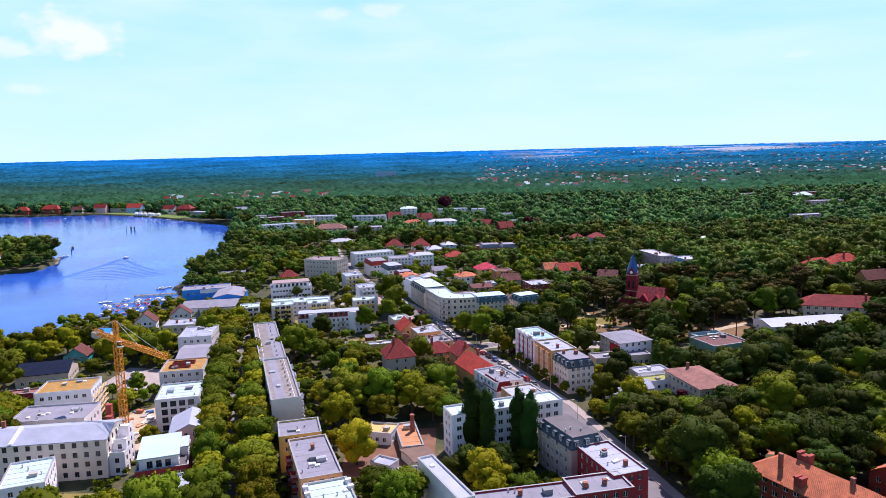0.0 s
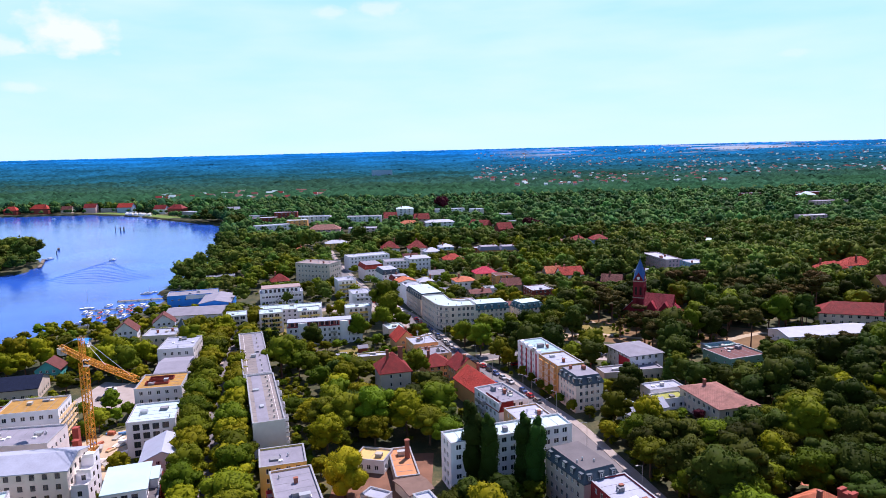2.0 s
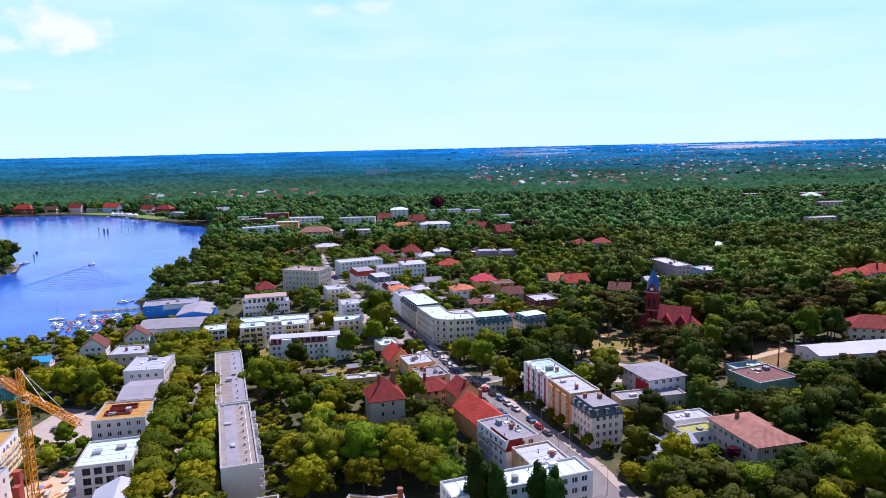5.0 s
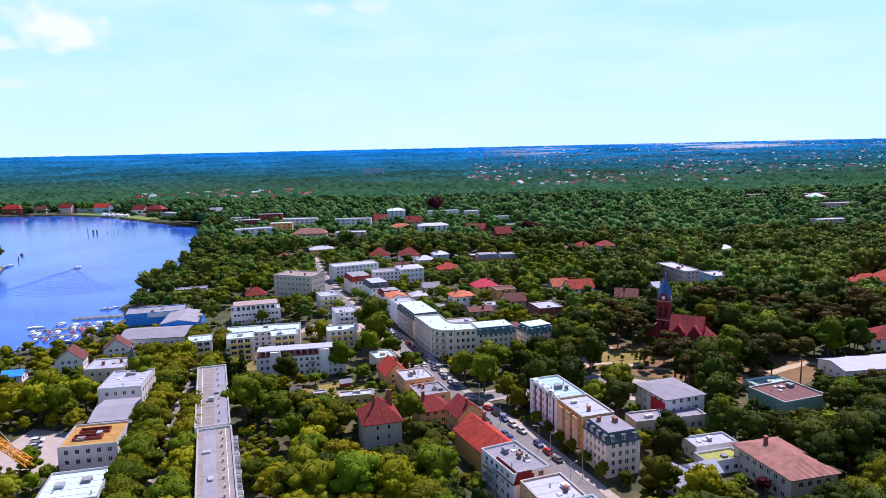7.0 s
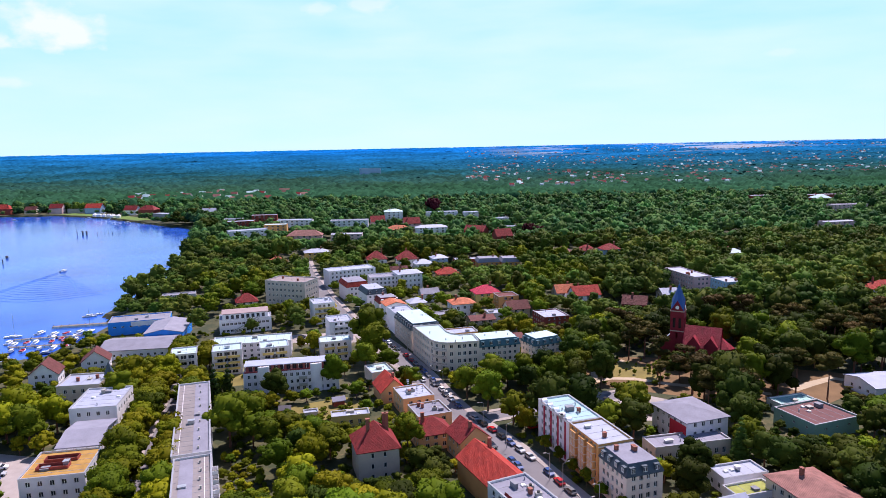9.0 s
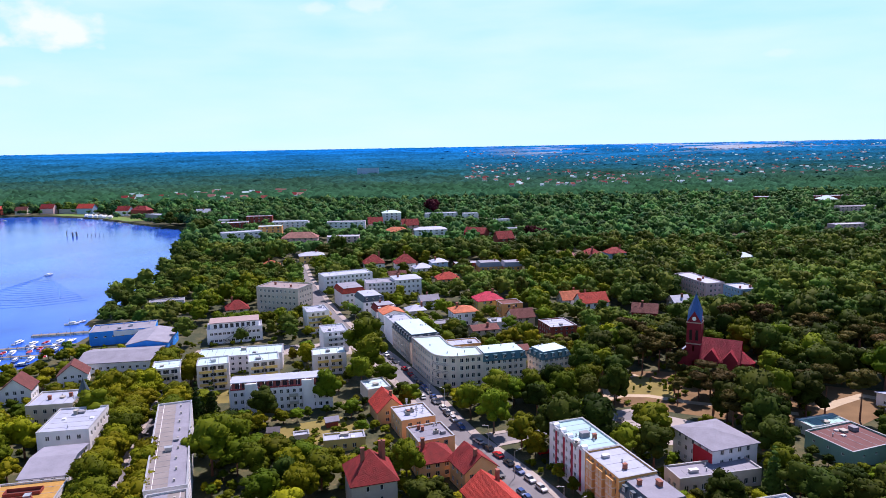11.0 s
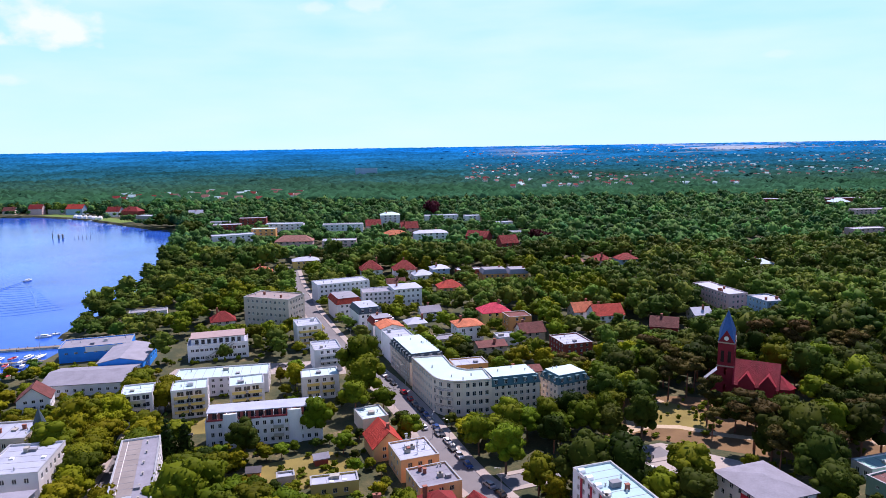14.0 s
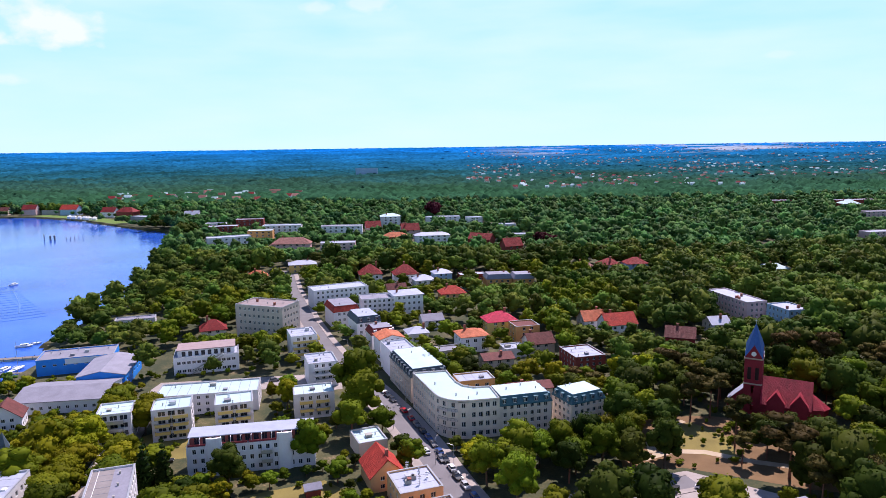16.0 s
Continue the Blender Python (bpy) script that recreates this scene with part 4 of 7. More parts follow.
for k in range(4):
    y0 = -8.4 + 4.6 * k
    g = Geo()
    g.box(-5.6, y0, 1.0, -5.455, y0 + 0.9, 12.6)
    part("red_panel", g, surf("dark_red_panel", (0.40, 0.03, 0.06), rough=0.6, var=0.15), ten_w, "dark red upright panel")
for k in range(5):
    g = Geo()
    g.tube((-5.3, -8.0 + 4 * k, 13.1), (-3.6, -8.0 + 4 * k, 13.1), 0.95, 0.95, 12)
    part("round_dormer", g, P_WHITE, ten_w)
for k in range(3):
    y0 = -6.6 + 4.8 * k
    g = Geo()
    g.box(-6.35, y0, 3.0, -5.45, y0 + 3.2, 12.2)
    bayp = part("bay", g, P_OCHRE, ten_o)
    for r in range(4):
        for j in range(2):
            part("window", window_mesh(1.0, 1.5, False)[2], None, bayp, "", (-6.37, y0 + 0.85 + 1.5 * j, 4.2 + 2.35 * r), -90)
        g = Geo()
        g.box(-6.45, y0 - 0.06, 3.0 + 2.35 * r, -5.44, y0 + 3.26, 3.25 + 2.35 * r)
        part("string_course", g, P_CREAM, ten_o)
house("tenement", "cream street tenement with a dark mansard", 44.6, 261.6, 10.9, 13.2, 18.0, 13.0, P_CREAM, R_GREY, kind="mansard", rows=5, bay=2.2, ww=1.1, wh=1.6, lower=R_SLATE, trim=R_SLATE, dormers=3.0, panes=True, chim=3)
redend = house("apartment_house", "white block with a red end and grey hipped roof", 74.5, 301.2, 17.6, 15.5, -72.0, 8.8, P_WHITE, R_GREY, kind="hip", rise=1.6, rows=3, bay=3.0, category="house")
g = Geo()
g.box(0.6, -7.9, 0.0, 8.6, -7.76, 7.4)
part("red_panel", g, surf("red_panel_sheet", (0.55, 0.03, 0.05), rough=0.6, var=0.15), redend, "bright red wall panel")
house("low_building", "low beige building with a felt roof", 69.0, 288.1, 25.0, 8.0, 12.0, 4.6, P_BEIGE, R_GREY, rows=1, bay=2.6, wh=1.8, category="building", vents=2)
house("gymnasium", "pale green hall on a brick base with a dark roof", 118.0, 305.5, 16.5, 19.0, -70.0, 5.0, P_TEAL, surf("brown_felt", (0.13, 0.05, 0.05), var=0.3), rows=1, bay=5.0, ww=1.0, wh=0.8, sill=3.0, vents=1, sky_lights=2, category="hall")
house("low_building", "low annex with a pale green flat roof", 118.0, 321.5, 15.0, 7.0, 16.0, 3.4, P_WHITE, surf("pale_green_roof", (0.32, 0.52, 0.48), var=0.2), rows=1, category="building")
house("long_hall", "long white hall with a pale shallow gable roof", 172.0, 338.0, 44.0, 16.0, 8.0, 4.6, P_WHITE, R_LIGHT, kind="gable", rise=1.6, rows=1, bay=4.0, ww=1.4, wh=1.2, sill=1.6, category="hall")
house("care_home", "pale house under a broad red-brown hipped roof", 89.6, 249.8, 23.0, 14.6, -76.0, 7.2, P_BEIGE, T_PINK, kind="hip", rise=2.6, rows=2, bay=2.8, ww=1.4, chim=1, category="house")
house("low_building", "low house with pale flat roof", 76.1, 268.0, 14.0, 7.5, 14.0, 4.3, P_WHITE, R_LIGHT, rows=1, bay=3.0, category="building", sky_lights=2)
house("low_building", "low house with a mossy green roof", 75.5, 258.5, 12.5, 6.5, 16.0, 3.8, P_WHITE, R_MOSS, rows=1, bay=3.0, category="building")
house("gabled_house", "white house with pale grey gable roof", 60.5, 246.5, 8.0, 9.0, -60.0, 3.6, P_WHITE, R_LIGHT, kind="gable", rise=2.6, rows=1)
house("gabled_house", "white house with pale grey gable roof", 67.5, 251.5, 8.0, 7.0, 20.0, 3.4, P_WHITE, R_LIGHT, kind="gable", rise=2.2, rows=1)

# the corner house
def outline_house(name, label, pts, h, wall, roof, rows, bay, ww, wh, sill, category, coping=None, blind=(), vents=()):
    """A flat-roofed house over any outline, given counter-clockwise."""
    cx, cy = sum(p[0] for p in pts) / len(pts), sum(p[1] for p in pts) / len(pts)
    e = thing(name, label, category, cx, cy)
    loc = [(x - cx, y - cy) for x, y in pts]
    g, wins, cg = Geo(), [], Geo()
    n = len(loc)
    for k in range(n):
        p, q = loc[k], loc[(k + 1) % n]
        facade(g, p, q, 0, h, 0 if k in blind else rows, bay, ww, wh, sill, wins, edge=0.25)
        g.quad((*p, h), (*q, h), (*q, h + 0.45), (*p, h + 0.45))
        d = Vector((q[0] - p[0], q[1] - p[1])).normalized()
        ln = math.hypot(q[0] - p[0], q[1] - p[1])
        cg.box(-0.05, -0.08, h + 0.45, ln + 0.05, 0.3, h + 0.52, 0, math.degrees(math.atan2(d.y, d.x)), p)
        i0, i1 = (-d.y * 0.28, d.x * 0.28), (-d.y * 0.28, d.x * 0.28)
        g.quad((q[0] + i1[0], q[1] + i1[1], h + 0.45), (p[0] + i0[0], p[1] + i0[1], h + 0.45), (p[0] + i0[0], p[1] + i0[1], h - 0.1), (q[0] + i1[0], q[1] + i1[1], h - 0.1))
    part("wall", g, wall, e)
    part("coping", cg, coping or COPING, e)
    rg = Geo()
    rg.prism(loc, h - 0.3, h)
    part("roof", rg, roof, e)
    for vx, vy in vents:
        vg = Geo()
        vg.tube((vx - cx, vy - cy, h - 0.05), (vx - cx, vy - cy, h + 0.9), 0.25, 0.2, 8)
        part("vent", vg, METAL, e)
    add_windows(wins, e, True, False)
    return e, (cx, cy)


CB = [(-18.6, 396.6), (-10.4, 374.4), (-8.8, 371.6), (-6.3, 369.5), (-3.0, 368.3), (0.4, 368.3), (10.5, 370.2), (8.2, 381.6), (2.6, 380.8), (-1.0, 382.8), (-3.2, 386.6), (-6.4, 398.7)]
for fx, fy, fa, fb2, fg in ((-10.0, 386, 8, 14, 20), (2.5, 375, 10, 9, 9)):
    FOOT.append((fx, fy, fa, fb2, fg))
cb, (cbx, cby) = outline_house("corner_house", "cream four-storey house with a rounded corner and pale flat roof", CB, 12.6, P_CREAM, R_WHITE, 4, 2.3, 1.3, 1.7, 0.9, "house", blind=(6, 7, 8, 9, 10, 11), vents=((-3.5, 374), (3.5, 375), (-10.5, 385), (0.5, 371)))
for r in (1, 2, 3):
    arc_in = [(-8.8, 371.6), (-6.3, 369.5), (-3.0, 368.3)]
    arc_out = [(-9.6, 370.7), (-6.9, 368.3), (-3.4, 367.0)]
    z = 12.6 / 4 * r
    bg = Geo()
    bg.prism([(x - cbx, y - cby) for x, y in arc_out + arc_in[::-1]], z - 0.1, z + 0.1)
    bal = part("balcony", bg, P_CREAM, cb)
    rg = Geo()
    for p, q in zip(arc_out, arc_out[1:]):
        d = math.degrees(math.atan2(q[1] - p[1], q[0] - p[0]))
        ln = math.hypot(q[0] - p[0], q[1] - p[1])
        rg.box(0, 0, z + 1.0, ln, 0.06, z + 1.08, 0, d, (p[0] - cbx, p[1] - cby))
        for i in range(9):
            rg.box(ln * i / 8 - 0.025, 0.01, z + 0.1, ln * i / 8 + 0.025, 0.05, z + 1.0, 0, d, (p[0] - cbx, p[1] - cby))
    part("railing", rg, surf("dark_iron", (0.05, 0.05, 0.06), rough=0.5), bal)
house("apartment_house", "cream house with a teal mansard and white roof", 17.7, 379.0, 18.4, 12.6, 14.0, 12.8, P_CREAM, R_WHITE, kind="mansard", rows=5, bay=2.35, ww=1.2, wh=1.6, lower=R_TEAL, trim=R_TEAL, dormers=3.4, vents=3, panes=True, sides="fr")
house("apartment_house", "grey block with a teal mansard and white roof", 38.0, 380.0, 13.5, 11.0, 25.0, 12.4, P_CREAM, R_WHITE, kind="mansard", rows=5, bay=2.4, lower=R_TEAL, trim=R_TEAL, dormers=3.2, vents=2)
house("brick_house", "dark red brick house with a pale flat roof", 51.4, 438.5, 15.9, 13.5, -75.0, 6.9, P_BRICK, R_LIGHT, rows=3, bay=2.8, vents=3)
house("shop", "low cream shop with a white flat roof", -31.3, 361.2, 9.0, 11.0, 22.0, 4.8, P_CREAM, R_WHITE, rows=1, bay=3.0, ww=1.6, wh=1.6, vents=2, category="shop")
house("gabled_house", "peach house under a bright red tiled gable roof", -25.4, 341.0, 12.0, 9.6, -70.0, 4.6, P_PEACH, T_RED, kind="gable", rise=4.4, ridge="x", rows=2, bay=3.0, panes=True, chim=1)
house("apartment_house", "peach house with roof plant on a pale flat roof", -15.8, 328.6, 12.8, 11.6, -70.0, 6.4, P_PEACH, R_LIGHT, rows=2, bay=3.0, ww=1.3, panes=True, vents=4, chim=1, balconies=[("l", 0.4, 4.0, (1,), METAL)])
house("apartment_house", "peach house with a felt roof and white chimneys", -9.8, 313.4, 12.0, 11.8, -69.0, 5.8, P_PEACH, R_GREY, rows=2, bay=3.0, ww=1.3, chim=2, vents=2)
house("low_building", "low yellow annex with a white sheet roof", -37.3, 316.6, 13.0, 5.5, 12.0, 3.6, P_YELLOW, R_LIGHT, rows=1, bay=3.0, category="building", sky_lights=2)
house("apartment_house", "white block with a pale flat roof and balconies", -56.8, 426.0, 11.5, 14.0, 18.0, 9.6, P_WHITE, R_LIGHT, rows=4, bay=2.6, vents=3, balconies=[("f", 0.5, 7.0, (1, 2, 3), P_WHITE)])
house("apartment_house", "cream block with yellow balconies and a white roof", -53.9, 392.8, 14.0, 10.0, 14.0, 8.6, P_GREYW, R_WHITE, rows=3, bay=2.8, vents=2, balconies=[("f", 0.3, 4.5, (1, 2), P_YELLOW), ("f", 0.7, 4.5, (1, 2), P_YELLOW)])
house("apartment_house", "white block with yellow striped balconies", -71.0, 460.5, 11.5, 14.0, 20.0, 11.0, P_WHITE, R_LIGHT, rows=4, bay=2.6, vents=2, balconies=[("f", 0.5, 10.0, (1, 2, 3), P_YELLOW), ("r", 0.5, 11.0, (1, 2, 3), P_YELLOW)])

# houses further along the street
house("apartment_house", "long white house with roof terraces", -69.0, 562.0, 33.0, 15.0, 24.0, 11.0, P_WHITE, R_LIGHT, rows=4, bay=2.8, vents=3)
house("tenement", "grey tenement with a red tiled mansard edge", -60.6, 517.0, 14.0, 20.0, 22.0, 12.0, P_GREYW, R_GREY, kind="mansard", rows=4, bay=2.6, lower=T_RED, vents=2)
house("tenement", "white tenement with a dark mansard", -46.2, 491.0, 12.0, 18.0, 22.0, 12.5, P_WHITE, R_LIGHT, kind="mansard", rows=4, bay=2.6, lower=R_SLATE, trim=R_SLATE, dormers=3.4, vents=2)
house("apartment_house", "white house with a pale flat roof", -43.0, 535.5, 20.0, 14.0, 12.0, 10.5, P_WHITE, R_GREY, rows=4, bay=2.6, vents=2)
house("villa", "square white villa with a pale hipped roof", -27.5, 536.5, 16.0, 15.0, 18.0, 12.5, P_WHITE, R_LIGHT, kind="hip", rise=1.6, rows=4, bay=2.8, chim=1, category="villa")
house("apartment_house", "dark mansard block with a roof terrace", -17.6, 416.0, 14.0, 28.0, 20.0, 12.6, P_BEIGE, R_WHITE, kind="mansard", rows=5, bay=2.5, lower=R_SLATE, trim=R_SLATE, dormers=3.2, vents=4)
house("tenement", "white house with a dark red tiled mansard", -36.5, 471.0, 11.0, 11.0, 20.0, 11.0, P_WHITE, R_GREY, kind="mansard", rows=4, bay=2.6, lower=T_DRED, trim=P_WHITE, dormers=3.0, chim=1)
house("tenement", "white house with a low orange-red tiled roof", -31.5, 457.0, 11.0, 11.0, 20.0, 10.0, P_WHITE, T_ORANGE, kind="gable", rise=1.6, ridge="y", rows=4, bay=2.6)
house("tenement", "white house with a curved pale roof", -26.0, 437.0, 11.0, 16.0, 20.0, 11.0, P_WHITE, R_LIGHT, rows=4, bay=2.6, vents=2)
house("tenement", "big grey tenement with a dark roof edge", -95.0, 497.0, 27.0, 16.0, -20.0, 16.5, P_BEIGE, surf("dark_edged_felt", (0.24, 0.19, 0.19), var=0.3, scale=0.3), rows=5, bay=2.7, vents=3, chim=2)
house("apartment_house", "long flat block with dark vents on a pale roof", 151.0, 520.0, 12.0, 34.0, 14.0, 11.5, P_PINK, R_LIGHT, rows=4, bay=2.8, vents=0, chim=4)
house("apartment_house", "pale blue flat block with vents on a pale roof", 165.0, 491.0, 12.5, 16.0, 12.0, 12.0, P_LBLUE, R_LIGHT, rows=4, bay=2.8, chim=3)

# the old block, the building site and its neighbours
old = house("old_block", "long old cream block with a pale sheet roof", -125.0, 196.0, 40.0, 15.0, 8.0, 12.0, P_CREAM, R_LIGHT, kind="gable", rise=2.0, rows=4, bay=3.2, ww=1.3, wh=1.6, dark=True, panes=True, chim=2, sides="fr", category="block")
g = Geo()
slab_roof(g, [(-6.6, -7.8, 12.6), (-5.6, -7.8, 12.6), (-5.6, 0.2, 14.9), (-6.6, 0.2, 14.9)], 0.9)
part("fire_wall", g, P_WHITE, old, "white fire wall across the roof")
for k, (y0, y1, zt) in enumerate(((-6.5, -2.5, 6.2), (-2.45, 2.0, 8.6), (2.05, 6.5, 11.0))):
    g, tw = Geo(), []
    cs = [(20.05, y0), (24.6 - 0.6 * k, y0), (24.6 - 0.6 * k, y1), (20.05, y1)]
    for j in range(4):
        facade(g, cs[j], cs[(j + 1) % 4], 0, zt, (2, 3, 4)[k] if j < 2 else 0, 2.2, 1.2, 1.5, 0.8, tw)
    g.poly([(x, y, zt) for x, y in cs])
    ter = part("terrace_wing", g, P_WHITE, old, "white stepped terrace wing")
    add_windows_under(tw, ter)
    g = Geo()
    g.box(20.3, y0, zt, 24.6 - 0.6 * k, y0 + 0.08, zt + 1.0)
    g.box(24.5 - 0.6 * k, y0 + 0.1, zt, 24.58 - 0.6 * k, y1, zt + 1.0)
    part("railing", g, WHITEPAINT, ter)
house("low_building", "grey-roofed workshop with rooftop clutter", -137.0, 222.0, 24.0, 15.0, 8.0, 8.5, P_GREYW, R_GREY, rows=2, bay=3.0, vents=6, sky_lights=4, category="building")
house("apartment_house", "white terraced block with a brown sedum roof", -144.2, 243.6, 19.0, 14.5, 13.0, 10.5, P_WHITE, R_GREEN, rows=3, bay=2.8, ww=1.4, sky_lights=1)
terrace_blk = house("apartment_house", "white block with a white roof and roof terrace", -86.4, 189.6, 14.0, 18.5, 19.0, 7.2, P_RED, R_DARK, rows=2, bay=2.4, ww=1.5, wh=1.8, vents=0)
penthouse(terrace_blk, -6.0, -7.6, 4.4, 8.2, 7.2, 10.4, P_WHITE, R_WHITE, over=0.7)
penthouse(terrace_blk, 4.45, -1.0, 6.6, 6.4, 7.2, 9.6, P_WHITE, R_WHITE, over=0.3)
house("apartment_house", "pale blue-roofed house beside the avenue", -75.2, 168.4, 10.5, 12.0, 19.0, 8.8, P_GREYW, R_LIGHT, rows=3, bay=2.6, sky_lights=3, vents=2)
house("gabled_house", "cream house with a pale gable roof", -87.4, 213.6, 12.0, 15.0, 17.0, 7.4, P_CREAM, R_LIGHT, kind="gable", rise=2.6, ridge="y", rows=3, bay=2.6, ww=1.0)
house("building_shell", "unfinished pale shell with wide dark openings and white slab", -98.6, 233.8, 14.6, 17.0, 14.0, 11.2, P_GREYW, R_WHITE, rows=4, bay=2.9, ww=2.0, wh=2.0, sill=0.4, vents=3, dark=True, category="house")
sed_a = house("apartment_house", "white house with an orange sedum roof", -111.4, 270.4, 16.5, 17.0, 11.0, 9.2, P_GREYW, R_GREEN, rows=3, bay=3.0, ww=1.2)
for x0, y0, x1, y1 in ((-5.5, -3.5, 2.5, -0.8), (-5.0, 1.5, 3.5, 4.2)):
    g = Geo()
    g.box(x0, y0, 9.2, x1, y1, 9.26)
    part("roof_terrace", g, surf("dark_terrace_boards", (0.10, 0.025, 0.02), var=0.3), sed_a, "dark red-brown boarded roof terrace")
    g = Geo()
    for a, b, c, d in ((x0 - 0.1, y0 - 0.1, x1 + 0.1, y0), (x0 - 0.1, y1, x1 + 0.1, y1 + 0.1), (x0 - 0.1, y0, x0, y1), (x1, y0, x1 + 0.1, y1)):
        g.box(a, b, 9.19, c, d, 10.1)
    part("terrace_wall", g, P_BRICK, sed_a)
house("apartment_house", "house with a blue-grey curved sheet roof", -115.8, 293.0, 11.5, 20.0, 11.0, 8.4, P_GREYW, R_GREY, kind="gable", rise=1.4, ridge="x", rows=3, bay=2.8)
house("apartment_house", "grey house with a pale flat roof", -123.1, 318.1, 15.0, 20.0, 9.0, 10.5, P_GREYW, R_LIGHT, rows=3, bay=3.0, vents=1, sky_lights=2)
house("apartment_house", "beige house with a small slate spire", -139.0, 337.5, 15.0, 14.0, 8.0, 10.5, P_BEIGE, R_LIGHT, rows=3, bay=3.0, vents=2, chim=2)
house("apartment_house", "white flat-roofed house with a red end wall", -117.6, 175.2, 11.0, 17.0, 22.0, 9.4, P_WHITE, R_WHITE, rows=3, bay=2.6, vents=3)
house("apartment_house", "yellow house with a grey sheet roof", -49.0, 200.0, 12.4, 12.0, 16.0, 10.8, P_YELLOW, R_GREY, rows=4, bay=2.6, vents=2, sky_lights=1)
house("apartment_house", "red-fronted house with a grey flat roof", -40.2, 178.6, 10.8, 26.0, 20.0, 11.4, P_PEACH, R_GREY, rows=4, bay=2.6, vents=4, sky_lights=4, chim=1, balconies=[("l", 0.3, 4.0, (1, 2, 3), P_RED), ("l", 0.7, 4.0, (1, 2, 3), P_RED)])
front_blk = house("apartment_house", "cream house with a white sheet roof and round zinc dormers", -31.4, 155.6, 11.0, 17.0, 20.0, 11.6, P_CREAM, R_WHITE, rows=4, bay=2.6, vents=3, sky_lights=1)
for sx in (-1, 1):
    for k in range(2):
        g = Geo()
        g.tube((sx * 4.6, 2.6 + 3.4 * k, 11.7), (sx * 6.0, 2.6 + 3.4 * k, 11.7), 1.15, 1.15, 14)
        part("round_dormer", g, METAL, front_blk)
house("apartment_house", "red wing with a pale roof and brick chimneys", 33.6, 161.2, 15.0, 9.0, 13.0, 11.0, P_RED, R_GREY, rows=4, bay=2.6, chim=2, sky_lights=2)
house("depot_house", "low depot under a flat terracotta-coloured roof", -16.6, 211.5, 6.8, 19.0, 12.0, 3.0, P_BEIGE, surf("terracotta_roof_felt", (0.46, 0.20, 0.09), var=0.25, scale=0.3), rows=1, bay=3.0, category="building")
house("shed", "low shed under a brown corrugated roof", -12.8, 198.0, 7.0, 9.5, 30.0, 2.8, P_BEIGE, surf("brown_corrugated_sheet", (0.16, 0.10, 0.08), var=0.4, scale=0.4), kind="gable", rise=0.5, rows=0, category="shed")
house("garage", "low white garage with a grey flat roof", -22.6, 193.4, 7.0, 5.0, -28.0, 2.6, P_WHITE, R_LIGHT, rows=0, category="garage")
house("garage", "low white garage with a grey flat roof", -14.6, 186.5, 7.0, 5.5, 10.0, 2.6, P_WHITE, R_GREY, rows=0, category="garage")
house("garden_shed", "small grey-roofed allotment shed", -52.0, 322.0, 5.0, 3.5, 15.0, 2.4, P_BEIGE, R_LIGHT, rows=0, category="shed")
house("garden_shed", "small dark timber allotment shed", -44.0, 334.0, 4.0, 3.2, 20.0, 2.3, P_BRICK, R_GREY, kind="gable", rise=0.9, rows=0, category="shed")
house("garden_shed", "small brown timber allotment shed", -62.0, 326.0, 3.6, 3.0, 8.0, 2.3, P_OCHRE, R_DARK, kind="gable", rise=0.9, rows=0, category="shed")
house("depot_house", "low white depot with a yellow roof", -25.8, 215.5, 9.6, 8.5, -14.0, 3.6, P_WHITE, surf("yellow_roof_sheet", (0.62, 0.40, 0.15), var=0.2), rows=1, bay=2.4, category="building")
school = house("school", "large dark brick school under an orange tiled roof", 90.1, 162.6, 36.0, 13.6, -62.0, 8.0, P_BRICK, T_ORANGE, kind="hip", rise=4.6, rows=3, bay=3.0, ww=1.5, wh=1.9, chim=2, category="school")
for u, v, w, z in ((-3.0, -5.4, 1.1, 10.8), (-6.5, 1.2, 1.7, 14.0), (12.0, -5.2, 1.1, 10.8)):
    g = Geo()
    g.box(u - w, v - 1.0, 7.0, u + w, v + 1.0, z)
    g.box(u - w - 0.15, v - 1.15, z, u - w + 0.9, v + 1.15, z + 0.5)
    g.box(u + w - 0.9, v - 1.15, z, u + w + 0.15, v + 1.15, z + 0.5)
    part("chimney_block", g, P_BRICK, school, "broad dark brick chimney block")
g = Geo()
slab_roof(g, [(6.5, -6.9, 7.6), (10.5, -6.9, 7.6), (8.5, -1.0, 10.6), (8.5, -1.0, 10.6)], 0.2)
g.poly([(6.2, -7.4, 8.1), (8.5, -7.4, 10.9), (8.5, -1.5, 10.9), (6.2, -6.0, 8.1)])
g.poly([(8.5, -7.4, 10.9), (10.8, -7.4, 8.1), (10.8, -6.0, 8.1), (8.5, -1.5, 10.9)])
part("cross_gable", g, T_ORANGE, school)
house("gabled_house", "brick school wing under an orange tiled gable roof", 121.0, 176.0, 22.0, 11.0, 28.0, 6.0, P_BRICK, T_ORANGE, kind="gable", rise=3.6, rows=2, bay=3.0, chim=1)
patch("yard_school", [(90, 200), (104, 197), (112, 216), (100, 219)], surf("terracotta_court", (0.42, 0.16, 0.10), rough=0.95, var=0.3, scale=0.3), "terracotta-coloured school court", "yard")
house("gabled_house", "white house with a brown tiled gable roof", -158.0, 384.0, 11.0, 9.0, 20.0, 4.6, P_WHITE, T_BROWN, kind="gable", rise=4.4, ridge="y", rows=2, bay=2.6)
house("gabled_house", "white boathouse with a brown half-timbered gable", -170.0, 366.0, 11.0, 10.0, 15.0, 5.0, P_WHITE, T_BROWN, kind="gable", rise=4.6, ridge="y", rows=2, bay=2.6)

